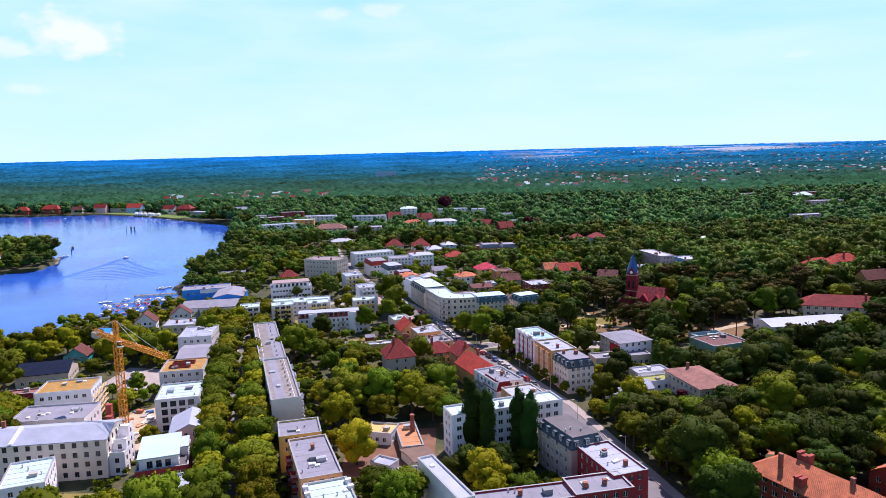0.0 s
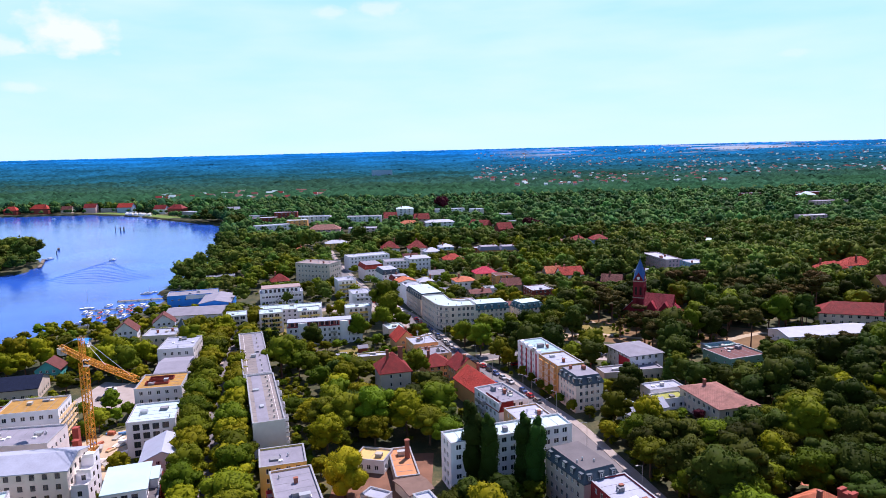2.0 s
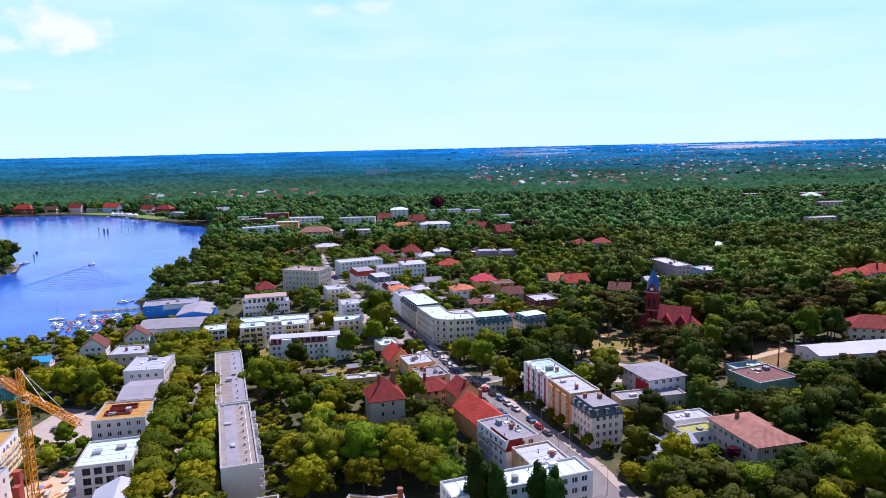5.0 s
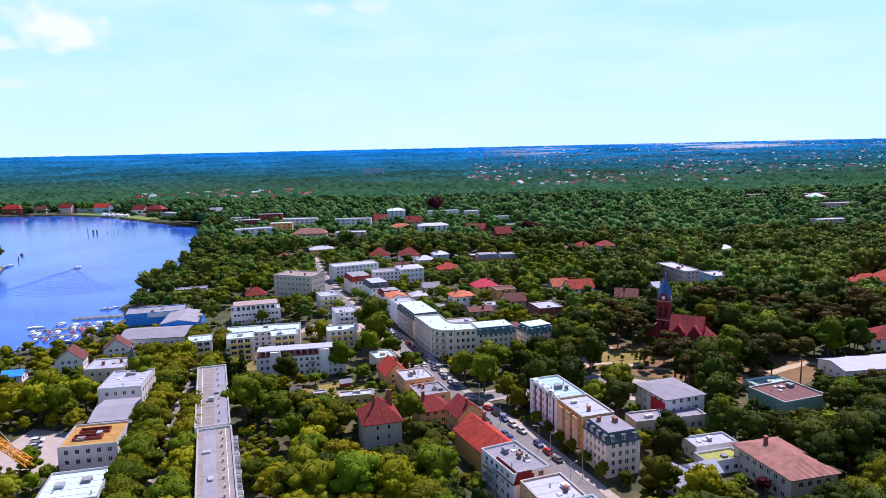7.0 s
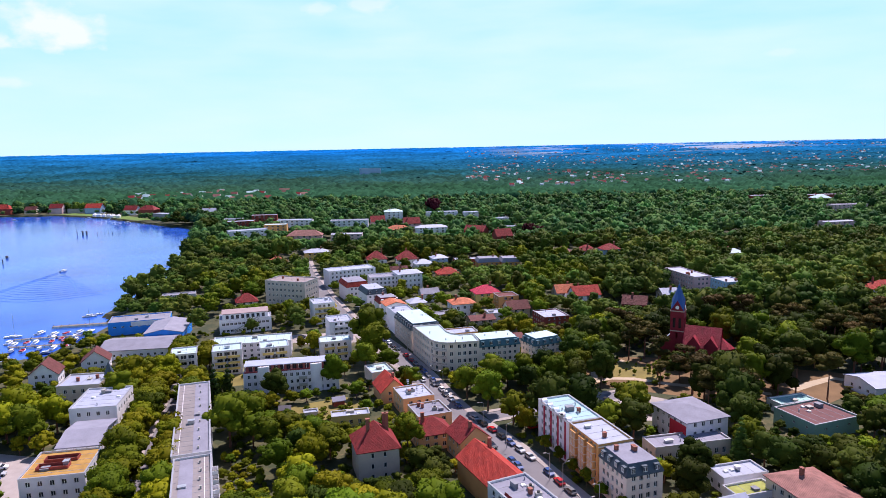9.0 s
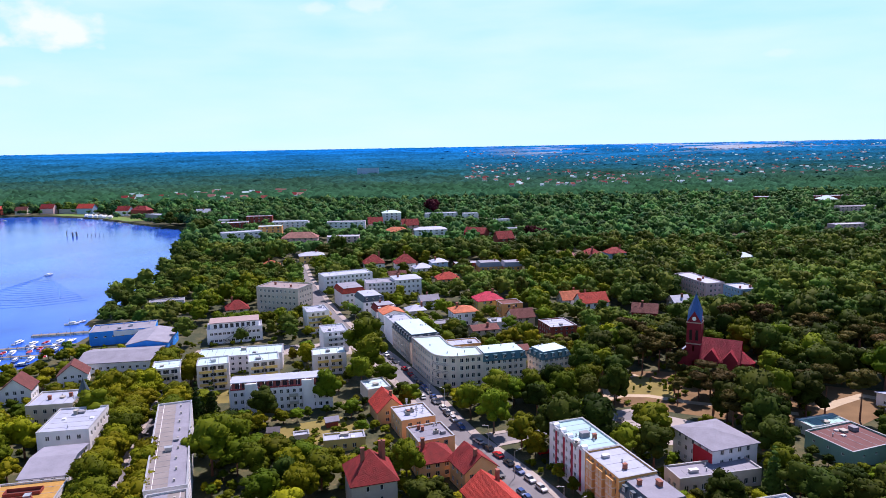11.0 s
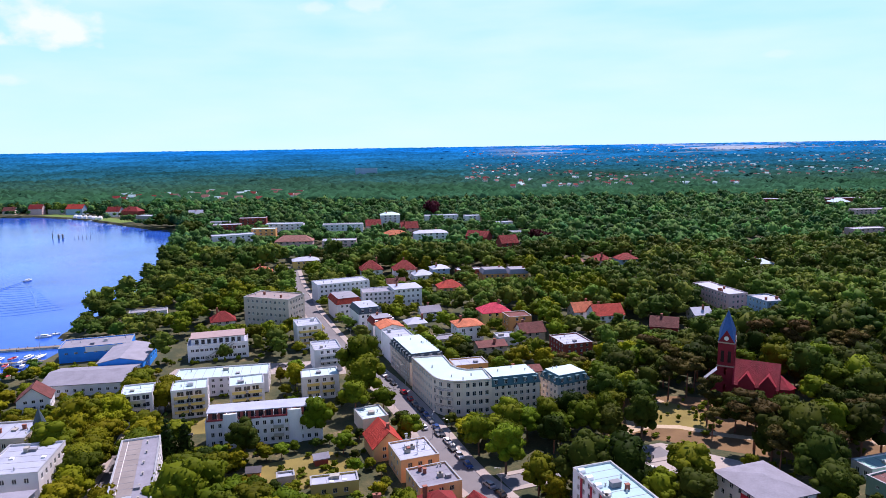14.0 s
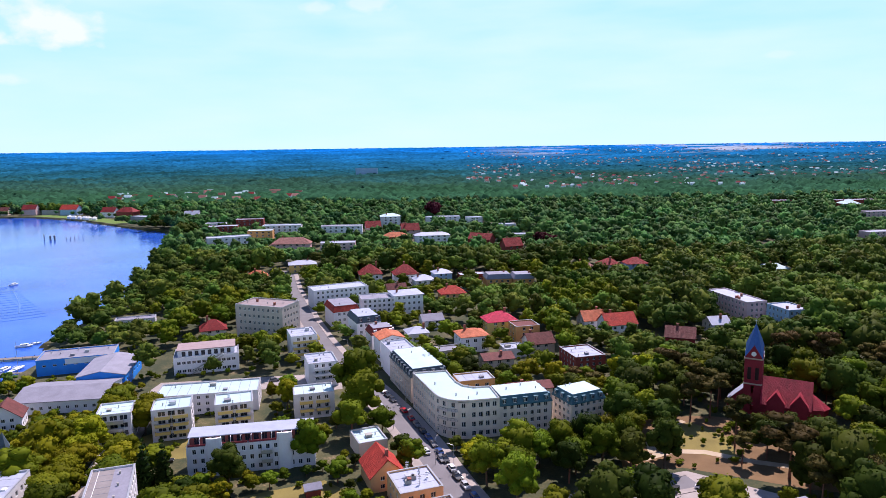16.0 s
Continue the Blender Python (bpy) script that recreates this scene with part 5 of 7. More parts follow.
# ---- villas and houses further off ----
def villas(rows, group=""):
    for x, y, L, W, ang, h, wall, roof, kind, rise, label in rows:
        house("villa", label, x, y, L, W, ang, h, wall, roof, kind=kind, rise=rise, rows=max(1, round(h / 3.1)) if y < 1000 else 0, bay=3.8 if y < 690 else 5.6, ww=1.5 if y < 690 else 2.0, wh=1.6, sides="flrb" if y < 560 else "f", chim=1 if kind != "flat" else 0, category="house", group=group, clear=3.0)


villas([
    (-56, 625, 15, 13, 12, 7.5, P_WHITE, T_DRED, "hip", 6, "white villa with a steep red roof"),
    (-32, 623, 16, 13, 12, 7.5, P_WHITE, T_DRED, "hip", 6, "white villa with a steep red roof"),
    (-19, 606, 13, 11, 15, 6.5, P_WHITE, R_LIGHT, "hip", 3, "pale villa with a light grey roof"),
    (-7, 621, 12, 11, 15, 8, P_LBLUE, R_LIGHT, "hip", 2.5, "pale blue villa with a light roof"),
    (-1, 566, 15, 11, 12, 6, P_PEACH, T_RED, "hip", 4, "peach house with a red hipped roof"),
    (14, 632, 18, 10, 10, 4.5, P_BRICK, R_LIGHT, "flat", 1, "low brick house with a pale sheet roof"),
    (30, 607, 17, 13, 8, 9.5, P_OCHRE, R_GREY, "mansard", 1, "ochre house with a dark mansard roof"),
    (46, 606, 13, 13, 8, 9.5, P_OCHRE, R_GREY, "mansard", 1, "ochre house with a dark mansard roof"),
    (21, 492, 15, 12, 14, 8, P_YELLOW, T_MAG, "hip", 4, "yellow house with a crimson tiled roof"),
    (32, 481, 12, 11, 14, 8, P_OCHRE, T_BROWN, "flat", 1, "orange house with a brown flat roof"),
    (36, 461, 12, 10, 14, 5.5, P_BEIGE, T_BROWN, "gable", 3.6, "house with a red-brown gable roof"),
    (6, 468, 13, 12, 16, 7.5, P_WHITE, T_ORANGE, "hip", 2.5, "white house with shallow red roofs"),
    (15, 440, 13, 10, 14, 5.0, P_BEIGE, T_BROWN, "gable", 1.6, "beige house with a low brown roof"),
    (24, 457, 10, 9, 14, 4.0, P_WHITE, R_LIGHT, "flat", 1, "low white house with a flat roof"),
    (79, 488, 16, 11, 12, 6.5, P_WHITE, T_RED, "gable", 4.5, "white house with a red gable roof"),
    (69, 500, 12, 10, 12, 5.5, P_WHITE, T_ORANGE, "gable", 4, "white house with an orange-red roof"),
    (104, 470, 13, 10, -20, 4.5, P_RED, T_BROWN, "gable", 4, "dark red house with a brown gable roof"),
    (129, 490, 10, 9, 10, 5, P_WHITE, R_LIGHT, "gable", 3, "white house with a pale roof among trees"),
    (113, 645, 14, 11, 10, 8, P_PINK, T_DRED, "hip", 4, "pink villa with dark red roof"),
    (131, 642, 15, 12, 10, 9, P_LBLUE, T_DRED, "hip", 4, "pale villa with dark red roof"),
    (98, 655, 12, 10, 5, 5, P_WHITE, T_PINK, "hip", 3, "low house with a faded pink roof"),
    (-36, 584, 12, 9, 14, 4.5, P_BEIGE, T_BROWN, "gable", 3.5, "house with a brown gable roof"),
    (-13, 506, 11, 9, 16, 5, P_WHITE, R_GREY, "gable", 2.5, "white house with a grey roof"),
    (-20, 484, 10, 9, 16, 4.5, P_GREYW, R_LIGHT, "hip", 2.5, "low grey house with a pale roof"),
    (-6, 455, 18, 8, 19, 4.0, P_BEIGE, R_GREY, "flat", 1, "long low workshop with a flat roof"),
    (4, 408, 14, 9, 14, 7.0, P_OCHRE, R_LIGHT, "flat", 1, "brick-coloured rear house with a pale roof"),
    (24, 402, 16, 8, 12, 5.5, P_BEIGE, T_BROWN, "gable", 1.4, "low beige rear house with a brown roof"),
    (-103, 765, 17, 12, 10, 6.9, P_YELLOW, R_LIGHT, "hip", 3, "yellow house with a pale roof"),
    (-112, 674, 20, 12, 14, 6.5, P_YELLOW, R_LIGHT, "hip", 2.5, "pale yellow house with a light roof"),
    (-140, 770, 34, 14, 4, 8.8, P_PINK, T_PINK, "hip", 5, "long pink house with a faded red roof"),
    (-96, 752, 30, 13, 4, 11.2, P_PINK, R_LIGHT, "flat", 1, "long pink block with a flat roof"),
    (-108, 866, 42, 13, 4, 12.5, P_WHITE, R_GREY, "flat", 1, "white block of flats with a grey roof"),
    (-172, 880, 40, 13, 2, 12.5, P_WHITE, R_LIGHT, "flat", 1, "white block of flats with a pale roof"),
    (-63, 934, 22, 14, 8, 15.0, P_WHITE, R_WHITE, "hip", 3, "white hall with a white roof among trees"),
    (-4, 955, 40, 12, 8, 11.2, P_WHITE, R_LIGHT, "flat", 1, "long white block with a flat roof"),
    (32, 945, 18, 12, 8, 11.2, P_WHITE, R_LIGHT, "flat", 1, "white block with a flat roof"),
    (-50, 815, 24, 12, 10, 7.5, P_BRICK, T_ORANGE, "hip", 4, "brick house with an orange-red roof"),
    (-15, 795, 32, 12, 8, 11.2, P_WHITE, R_LIGHT, "hip", 2.5, "white house with pale roof and a lantern"),
    (31, 790, 22, 12, -30, 7.5, P_BRICK, T_DRED, "gable", 5, "long house with a dark red roof"),
    (53, 738, 16, 12, 20, 8.8, P_BRICK, T_DRED, "gable", 6, "brick house with a red gable roof"),
    (-78, 884, 16, 12, 12, 8.8, P_PINK, T_DRED, "gable", 6, "house with a steep red roof"),
    (-38, 858, 18, 12, 12, 8.8, P_PINK, T_DRED, "gable", 6, "house with a steep red roof"),
    (60, 905, 30, 10, 6, 7.5, P_WHITE, R_LIGHT, "flat", 1, "low white hall with a flat roof"),
    (72, 830, 22, 10, 6, 6.2, P_WHITE, R_LIGHT, "flat", 1, "low white hall with a flat roof"),
    (-122, 494, 12, 10, 20, 5, P_CREAM, T_DRED, "hip", 4.5, "house with a dark red hipped roof"),
    (-136, 634, 14, 11, 15, 5, P_CREAM, T_ORANGE, "hip", 4, "house with an orange roof among trees"),
    (-172, 520, 20, 8, 18, 4.0, P_WHITE, R_GREY, "flat", 1, "low boathouse with a grey roof"),
    (-184, 836, 24, 14, 6, 12.5, P_OCHRE, R_WHITE, "flat", 1, "ochre and white block with a flat roof"),
    (-207, 806, 40, 13, 24, 10.5, P_WHITE, R_LIGHT, "flat", 1, "long white block with a flat roof"),
    (-238, 892, 30, 14, 12, 11.0, P_BRICK, R_LIGHT, "flat", 1, "brick block with a pale roof"),
    (-222, 940, 30, 14, 8, 13.0, P_BRICK, R_GREY, "flat", 1, "brick block with a grey roof"),
    (-258, 930, 22, 12, 8, 10.0, P_WHITE, R_GREY, "flat", 1, "brick block with a grey roof"),
    (-330, 1060, 18, 12, 8, 7.5, P_WHITE, R_LIGHT, "gable", 5, "white house with a pale gable roof"),
    (257, 490, 20, 12, 15, 6, P_WHITE, T_RED, "hip", 4.5, "white house with a red roof"),
    (280, 500, 22, 12, 15, 6.5, P_WHITE, T_RED, "hip", 5, "white house with a red roof"),
    (206, 366, 40, 14, -18, 6, P_CREAM, T_DRED, "hip", 5, "long house with a dark red hipped roof"),
    (264, 436, 20, 11, 15, 6, P_OCHRE, T_BROWN, "gable", 5, "ochre house with a brown gable roof"),
    (392, 775, 36, 12, 10, 11.0, P_PINK, R_LIGHT, "flat", 1, "pinkish slab of flats among trees"),
    (264, 726, 26, 10, 5, 6.2, P_WHITE, R_LIGHT, "flat", 1, "low white hall among trees"),
    (226, 636, 20, 12, 5, 5, P_WHITE, R_WHITE, "hip", 3, "white house with a pale roof among trees"),
    (500, 945, 46, 14, 5, 11.2, P_PINK, R_GREY, "flat", 1, "long block with a flat grey roof among trees"),
    (524, 1050, 22, 18, 5, 11.0, P_BRICK, R_WHITE, "hip", 5, "round-topped white sports hall"),
    (560, 1100, 60, 16, 5, 11.2, P_BRICK, R_GREY, "flat", 1, "long block with a flat grey roof among trees"),
    (470, 1120, 30, 14, 5, 10.0, P_BRICK, R_LIGHT, "flat", 1, "brick block with a pale roof"),
])
# houses on the far shore and on the spit
villas([
    (-735, 1165, 22, 12, 0, 7.5, P_BRICK, T_RED, "hip", 6, "red-roofed house on the lake shore"),
    (-688, 1168, 30, 13, 0, 8.8, P_BRICK, T_RED, "hip", 7, "big red-roofed house on the lake shore"),
    (-645, 1172, 18, 12, 0, 6.2, P_CREAM, T_BROWN, "gable", 5, "brown-roofed house on the lake shore"),
    (-604, 1170, 20, 12, 0, 8.8, P_PINK, T_DRED, "gable", 6, "red-roofed house on the lake shore"),
    (-574, 1172, 26, 10, 0, 6.2, P_GREY, R_DARK, "flat", 1, "dark flat pavilion on the shore"),
    (-540, 1160, 26, 14, -8, 8.8, P_LBLUE, T_RED, "gable", 6, "pale blue clubhouse with a red roof"),
    (-466, 1122, 22, 13, -15, 7.5, P_WHITE, T_DRED, "gable", 6, "white clubhouse with a red roof"),
    (-428, 1092, 26, 14, -15, 10.0, P_BRICK, T_DRED, "hip", 6, "brick house with a red roof on the shore"),
    (-376, 1030, 44, 14, -25, 8.8, P_GREY, R_LIGHT, "flat", 1, "long dark boathouse with a pale roof"),
    (-420, 615, 12, 10, 10, 5, P_WHITE, T_ORANGE, "gable", 4, "white house with an orange roof on the spit"),
    (-452, 640, 14, 10, 10, 6, P_CREAM, T_BROWN, "gable", 4, "cream house with a brown roof on the spit"),
])

# ---- church ----
def church(x, y):
    ang = -30.0
    e = thing("church", "dark red brick church with a blue slate spire", "church", x, y, ang)
    FOOT.append((x + 9, y - 5, 17, 11, ang))
    BR = BRICKDARK
    g, wins = Geo(), []
    t, h = 2.8, 21.5
    cs = [(-t, -t), (t, -t), (t, t), (-t, t)]
    for k in range(4):
        facade(g, cs[k], cs[(k + 1) % 4], 0, 12.5, 2, 3.2, 0.9, 2.6, 3.0, [], 0)
        facade(g, cs[k], cs[(k + 1) % 4], 12.5, h, 1, 2.4, 1.2, 4.4, 1.4, wins, 0, 0.6, 0.5)
        p, q = cs[k], cs[(k + 1) % 4]
        g.poly([(*p, h), (*q, h), ((p[0] + q[0]) / 2, (p[1] + q[1]) / 2, h + 4.6)])
    tower = part("tower", g, BR, e)
    bg = Geo()
    for z in (12.3, 21.1):
        bg.box(-t - 0.15, -t - 0.15, z, t + 0.15, t + 0.15, z + 0.45)
    part("string_course", bg, surf("pale_brick_trim", (0.42, 0.30, 0.24)), tower)
    lg = Geo()
    for c, ang2, w, hh in wins:
        lg.box(-w / 2, -0.05, c[2] - hh / 2, w / 2, 0.05, c[2] + hh / 2, 0, ang2, (c[0], c[1]))
    part("louvre", lg, surf("dark_louvre", (0.03, 0.015, 0.015)), tower)
    for k in range(4):
        cg = Geo()
        cg.tube((0, -t + 0.02, h + 1.5), (0, -t - 0.14, h + 1.5), 0.8, 0.8, 16)
        part("clock_face", cg, WHITEPAINT, tower, "white clock face", (0, 0, 0), 90 * k)
    sg = Geo()
    top = (0, 0, h + 11.6)
    mids = [(0, -t, h + 4.6), (t, 0, h + 4.6), (0, t, h + 4.6), (-t, 0, h + 4.6)]
    for k in range(4):
        sg.poly([(*cs[k], h), mids[k], top])
        sg.poly([mids[(k - 1) % 4], (*cs[k], h), top])
    part("spire", sg, surf("blue_slate", (0.025, 0.09, 0.30), rough=0.35, var=0.3, scale=1.0), e, "blue slate spire")
    vg = Geo()
    vg.tube((0, 0, h + 11.2), (0, 0, h + 13.2), 0.09, 0.05, 6)
    vg.box(-0.5, -0.04, h + 12.4, 0.5, 0.04, h + 12.55)
    part("finial", vg, METAL, e)
    # nave with its transept gables
    ng, nw = Geo(), []
    L, b, hw, rise = 15.0, 5.6, 7.6, 7.4
    c = [(t, -b), (t + L, -b), (t + L, b), (t, b)]
    for k in range(4):
        facade(ng, c[k], c[(k + 1) % 4], 0, hw, 1 if k % 2 == 0 else 0, 3.6, 1.2, 4.2, 1.8, nw)
    for sx in (t, t + L):
        tri = [(sx, -b, hw), (sx, b, hw), (sx, 0, hw + rise)]
        ng.poly(tri if sx > t else tri[::-1])
    nave = part("nave", ng, BR, e)
    for cc, a2, w, hh in nw:
        fr, pa, both = window_mesh(w, hh, True)
        part("window", both, None, nave, "", cc, a2)
    rg = Geo()
    for s in (-1, 1):
        q = [(t, s * (b + 0.5), hw - 0.5), (t + L + 0.4, s * (b + 0.5), hw - 0.5), (t + L + 0.4, 0, hw + rise + 0.2), (t, 0, hw + rise + 0.2)]
        slab_roof(rg, q if s < 0 else q[::-1], 0.25)
    part("roof", rg, tiles("church_tiles", (0.32, 0.016, 0.034)), e)
    for i, u in enumerate((4.8, 11.8)):
        for s in (-1, 1):
            gg = Geo()
            x0, x1, y0, y1 = t + u - 2.6, t + u + 2.6, s * 1.0, s * (b + 1.2)
            gg.poly([(x0, y1, 0), (x1, y1, 0), (x1, y1, hw + 0.6), ((x0 + x1) / 2, y1, hw + 4.2), (x0, y1, hw + 0.6)][:: 1 if s < 0 else -1])
            gg.quad((x0, y0, 0), (x0, y1, 0), (x0, y1, hw + 0.6), (x0, y0, hw + 0.6))
            gg.quad((x1, y1, 0), (x1, y0, 0), (x1, y0, hw + 0.6), (x1, y1, hw + 0.6))
            tr = part("transept", gg, BR, e)
            tg = Geo()
            xm = (x0 + x1) / 2
            slab_roof(tg, [(x0 - 0.2, y1, hw + 0.7), (x0 - 0.2, y0, hw + 0.7), (xm, y0, hw + 4.5), (xm, y1, hw + 4.5)], 0.2)
            slab_roof(tg, [(x1 + 0.2, y0, hw + 0.7), (x1 + 0.2, y1, hw + 0.7), (xm, y1, hw + 4.5), (xm, y0, hw + 4.5)], 0.2)
            part("gable_roof", tg, tiles("church_tiles", (0.32, 0.016, 0.034)), tr)
    # side porch with a pale lean-to roof
    pg = Geo()
    pg.box(-t - 5, -2.5, 0, -t, 4.0, 5.5)
    pg.poly([(-t - 5, -2.5, 5.5), (-t, -2.5, 5.5), (-t, -2.5, 10.5)])
    pg.poly([(-t, 4.0, 5.5), (-t - 5, 4.0, 5.5), (-t, 4.0, 10.5)])
    porch = part("porch", pg, BR, e)
    qg = Geo()
    slab_roof(qg, [(-t - 5.3, 4.3, 5.5), (-t - 5.3, -2.8, 5.5), (-t, -2.8, 10.8), (-t, 4.3, 10.8)], 0.2)
    part("porch_roof", qg, R_LIGHT, porch)
    ag = Geo()
    ag.prism([(t + L, -4.2), (t + L + 3.6, -3.0), (t + L + 5.2, 0), (t + L + 3.6, 3.0), (t + L, 4.2)], 0, 7.0)
    part("apse", ag, BR, e)
    rg2 = Geo()
    rim = [(t + L, -4.6), (t + L + 4.0, -3.3), (t + L + 5.8, 0), (t + L + 4.0, 3.3), (t + L, 4.6)]
    for k in range(4):
        rg2.poly([(*rim[k], 7.0), (*rim[k + 1], 7.0), (t + L, 0, 11.5)])
    part("apse_roof", rg2, tiles("church_tiles", (0.32, 0.016, 0.034)), e)


church(98.5, 383.0)

# ---- more houses near the lake and the villa ----
house("gabled_house", "dark-roofed house with solar panels", -176, 283, 20, 17, 16, 5.0, P_BEIGE, surf("dark_solar_panel", (0.012, 0.014, 0.03), rough=0.25, var=0.3), kind="gable", rise=3.0, ridge="x", rows=1, bay=3.0)
house("gabled_house", "turquoise wooden house with a brown roof", -175, 306, 10, 9, 10, 4.6, surf("turquoise_boards", (0.06, 0.36, 0.36)), T_BROWN, kind="gable", rise=3.6, ridge="y", rows=2, bay=2.6)
house("low_building", "low pink house with a flat roof", -170, 258, 22, 6, 14, 3.4, P_RED, T_PINK, rows=1, bay=3.0, category="building")
house("gabled_house", "house with dark red hipped roofs behind the hall", -9, 299, 11, 10, 18, 5.2, P_PEACH, T_DRED, kind="hip", rise=4.0, rows=2, bay=2.8, chim=1)
house("gabled_house", "house with a dark red gable roof", 2.5, 291, 10, 10, -66, 6.5, P_PEACH, T_DRED, kind="gable", rise=4.0, rows=2, bay=2.8, chim=1)
house("boathouse", "small white boathouse with a blue roof", -186, 350, 8, 7, 12, 3.2, P_WHITE, P_BLUE, kind="gable", rise=1.6, rows=1, bay=2.6, category="boathouse")

# ---- tower crane ----
YEL = surf("yellow_orange_paint", (0.62, 0.24, 0.015), rough=0.5, var=0.2)
GREYW = surf("concrete_block", (0.4, 0.38, 0.36))


def lattice(g, p, q, w, bays, r=0.09):
    """A square lattice beam from p to q."""
    p, q = Vector(p), Vector(q)
    t = (q - p).normalized()
    up = Vector((0, 0, 1)) if abs(t.z) < 0.9 else Vector((1, 0, 0))
    a = t.cross(up).normalized() * w / 2
    b = t.cross(a).normalized() * w / 2
    cs = [a + b, a - b, -a - b, -a + b]
    for c in cs:
        g.tube(p + c, q + c, r, r, 4)
    for i in range(bays):
        s, e = p.lerp(q, i / bays), p.lerp(q, (i + 1) / bays)
        for k in range(4):
            c, d = cs[k], cs[(k + 1) % 4]
            if i % 2:
                c, d = d, c
            g.tube(s + c, e + d, r * 0.6, r * 0.6, 3, caps=False)
            g.tube(s + cs[k], s + cs[(k + 1) % 4], r * 0.6, r * 0.6, 3, caps=False)


cr = thing("tower_crane", "orange-yellow lattice tower crane on the building site", "crane", -112.2, 219.2)
g = Geo()
g.box(-2.4, -2.4, 0, 2.4, 2.4, 1.0)
part("base", g, GREYW, cr)
g = Geo()
lattice(g, (0, 0, 1), (0, 0, 33.0), 1.9, 18, 0.15)
part("mast", g, YEL, cr)
jd = Vector((25.8, -20.8, 0))
cd = Vector((-14.5, 13.3, 0))
g = Geo()
lattice(g, (0.6, -0.5, 34.2), jd + Vector((0, 0, 34.2)), 1.3, 20, 0.12)
part("jib", g, YEL, cr)
g = Geo()
lattice(g, (-0.6, 0.5, 34.2), cd + Vector((0, 0, 34.2)), 1.3, 10, 0.12)
part("counter_jib", g, YEL, cr)
g = Geo()
g.box(-1.6, -1.0, 31.9, 1.6, 1.0, 33.9, 0, 137, (cd.x * 0.92, cd.y * 0.92))
part("counterweight", g, GREYW, cr)
g = Geo()
lattice(g, (0, 0, 33.0), (0, 0, 41.0), 1.2, 5, 0.12)
part("apex", g, YEL, cr)
g = Geo()
g.box(0.9, -1.9, 32.2, 2.5, -0.3, 34.2)
cab = part("cab", g, WHITEPAINT, cr, "white driver's cab")
g = Geo()
g.box(2.505, -1.8, 32.8, 2.53, -0.4, 34.0)
g.box(1.0, -1.93, 32.8, 2.4, -1.905, 34.0)
part("cab_window", g, GLASS, cab)
for f in (0.45, 0.88):
    g = Geo()
    g.tube((0, 0, 41), tuple(jd * f + Vector((0, 0, 34.8))), 0.05, 0.05, 4)
    part("tie_bar", g, METAL, cr)
g = Geo()
g.tube((0, 0, 41), tuple(cd * 0.9 + Vector((0, 0, 34.8))), 0.05, 0.05, 4)
part("tie_bar", g, METAL, cr)

# ---- building site ----
rs = random.Random(21)
stack_mats = [surf("new_timber", (0.55, 0.38, 0.20)), WHITEPAINT, CONCRETE, surf("brick_pallet", (0.42, 0.13, 0.07)), surf("blue_sheet", (0.08, 0.2, 0.4))]
for i in range(46):
    x, y = -114.5 + rs.uniform(-8, 9), 226 + rs.uniform(-16, 20)
    if abs(x + 112.2) < 3.2 and abs(y - 219.2) < 3.2:
        continue
    a, b, h = rs.uniform(0.5, 2.2), rs.uniform(0.4, 1.0), rs.uniform(0.3, 1.4)
    e = thing("material_stack", "stacked building material lying on the sandy site", "building material", x, y, rs.uniform(0, 180), 0.02, "building material")
    g = Geo()
    n = rs.randint(2, 4)
    for k in range(n):
        o = rs.uniform(-0.12, 0.12)
        g.box(-a + o, -b - o, h * k / n, a + o, b - o, h * (k + 0.86) / n)
    part("stack", g, stack_mats[rs.randrange(5)], e)
for x, y, h in ((-121.4, 227.5, 9.0), (-120.0, 224.5, 6.0)):
    e = thing("brick_shaft", "tall red brick shaft beside the crane", "shaft", x, y, 8)
    g = Geo()
    g.box(-0.9, -0.9, 0, 0.9, 0.9, h)
    g.box(-1.0, -1.0, h, 1.0, 1.0, h + 0.2)
    part("shaft", g, P_BRICK, e)
sc = thing("scaffold", "steel scaffold along the unfinished facade", "scaffold", -131.5, 240.5, 13)
for k in range(9):
    g = Geo()
    g.tube((0, -8 + 2 * k, 0), (0, -8 + 2 * k, 11), 0.06, 0.06, 5)
    g.tube((1.1, -8 + 2 * k, 0), (1.1, -8 + 2 * k, 11), 0.06, 0.06, 5)
    part("post", g, METAL, sc)
for k in range(5):
    g = Geo()
    g.box(-0.05, -8, 2 + 2 * k, 1.15, 8, 2.08 + 2 * k)
    part("deck", g, surf("new_timber", (0.55, 0.38, 0.20)), sc)

# ---- factory chimney and roof fittings ----
ch = thing("factory_chimney", "slim brick chimney beside the depot", "chimney", -15.5, 214.5)
g = Geo()
g.tube((0, 0, 0), (0, 0, 8.2), 0.9, 0.65, 12)
g.tube((0, 0, 8.2), (0, 0, 8.7), 0.8, 0.8, 12)
part("shaft", g, surf("chimney_brick", (0.28, 0.10, 0.07)), ch)
sp = thing("roof_turret", "small blue-grey slate spire on a corner house", "turret", -130.8, 340.0, 8)
g = Geo()
g.prism([(1.6 * math.cos(k * math.pi / 4), 1.6 * math.sin(k * math.pi / 4)) for k in range(8)], 0, 12.0)
part("turret_wall", g, P_BEIGE, sp)
g = Geo()
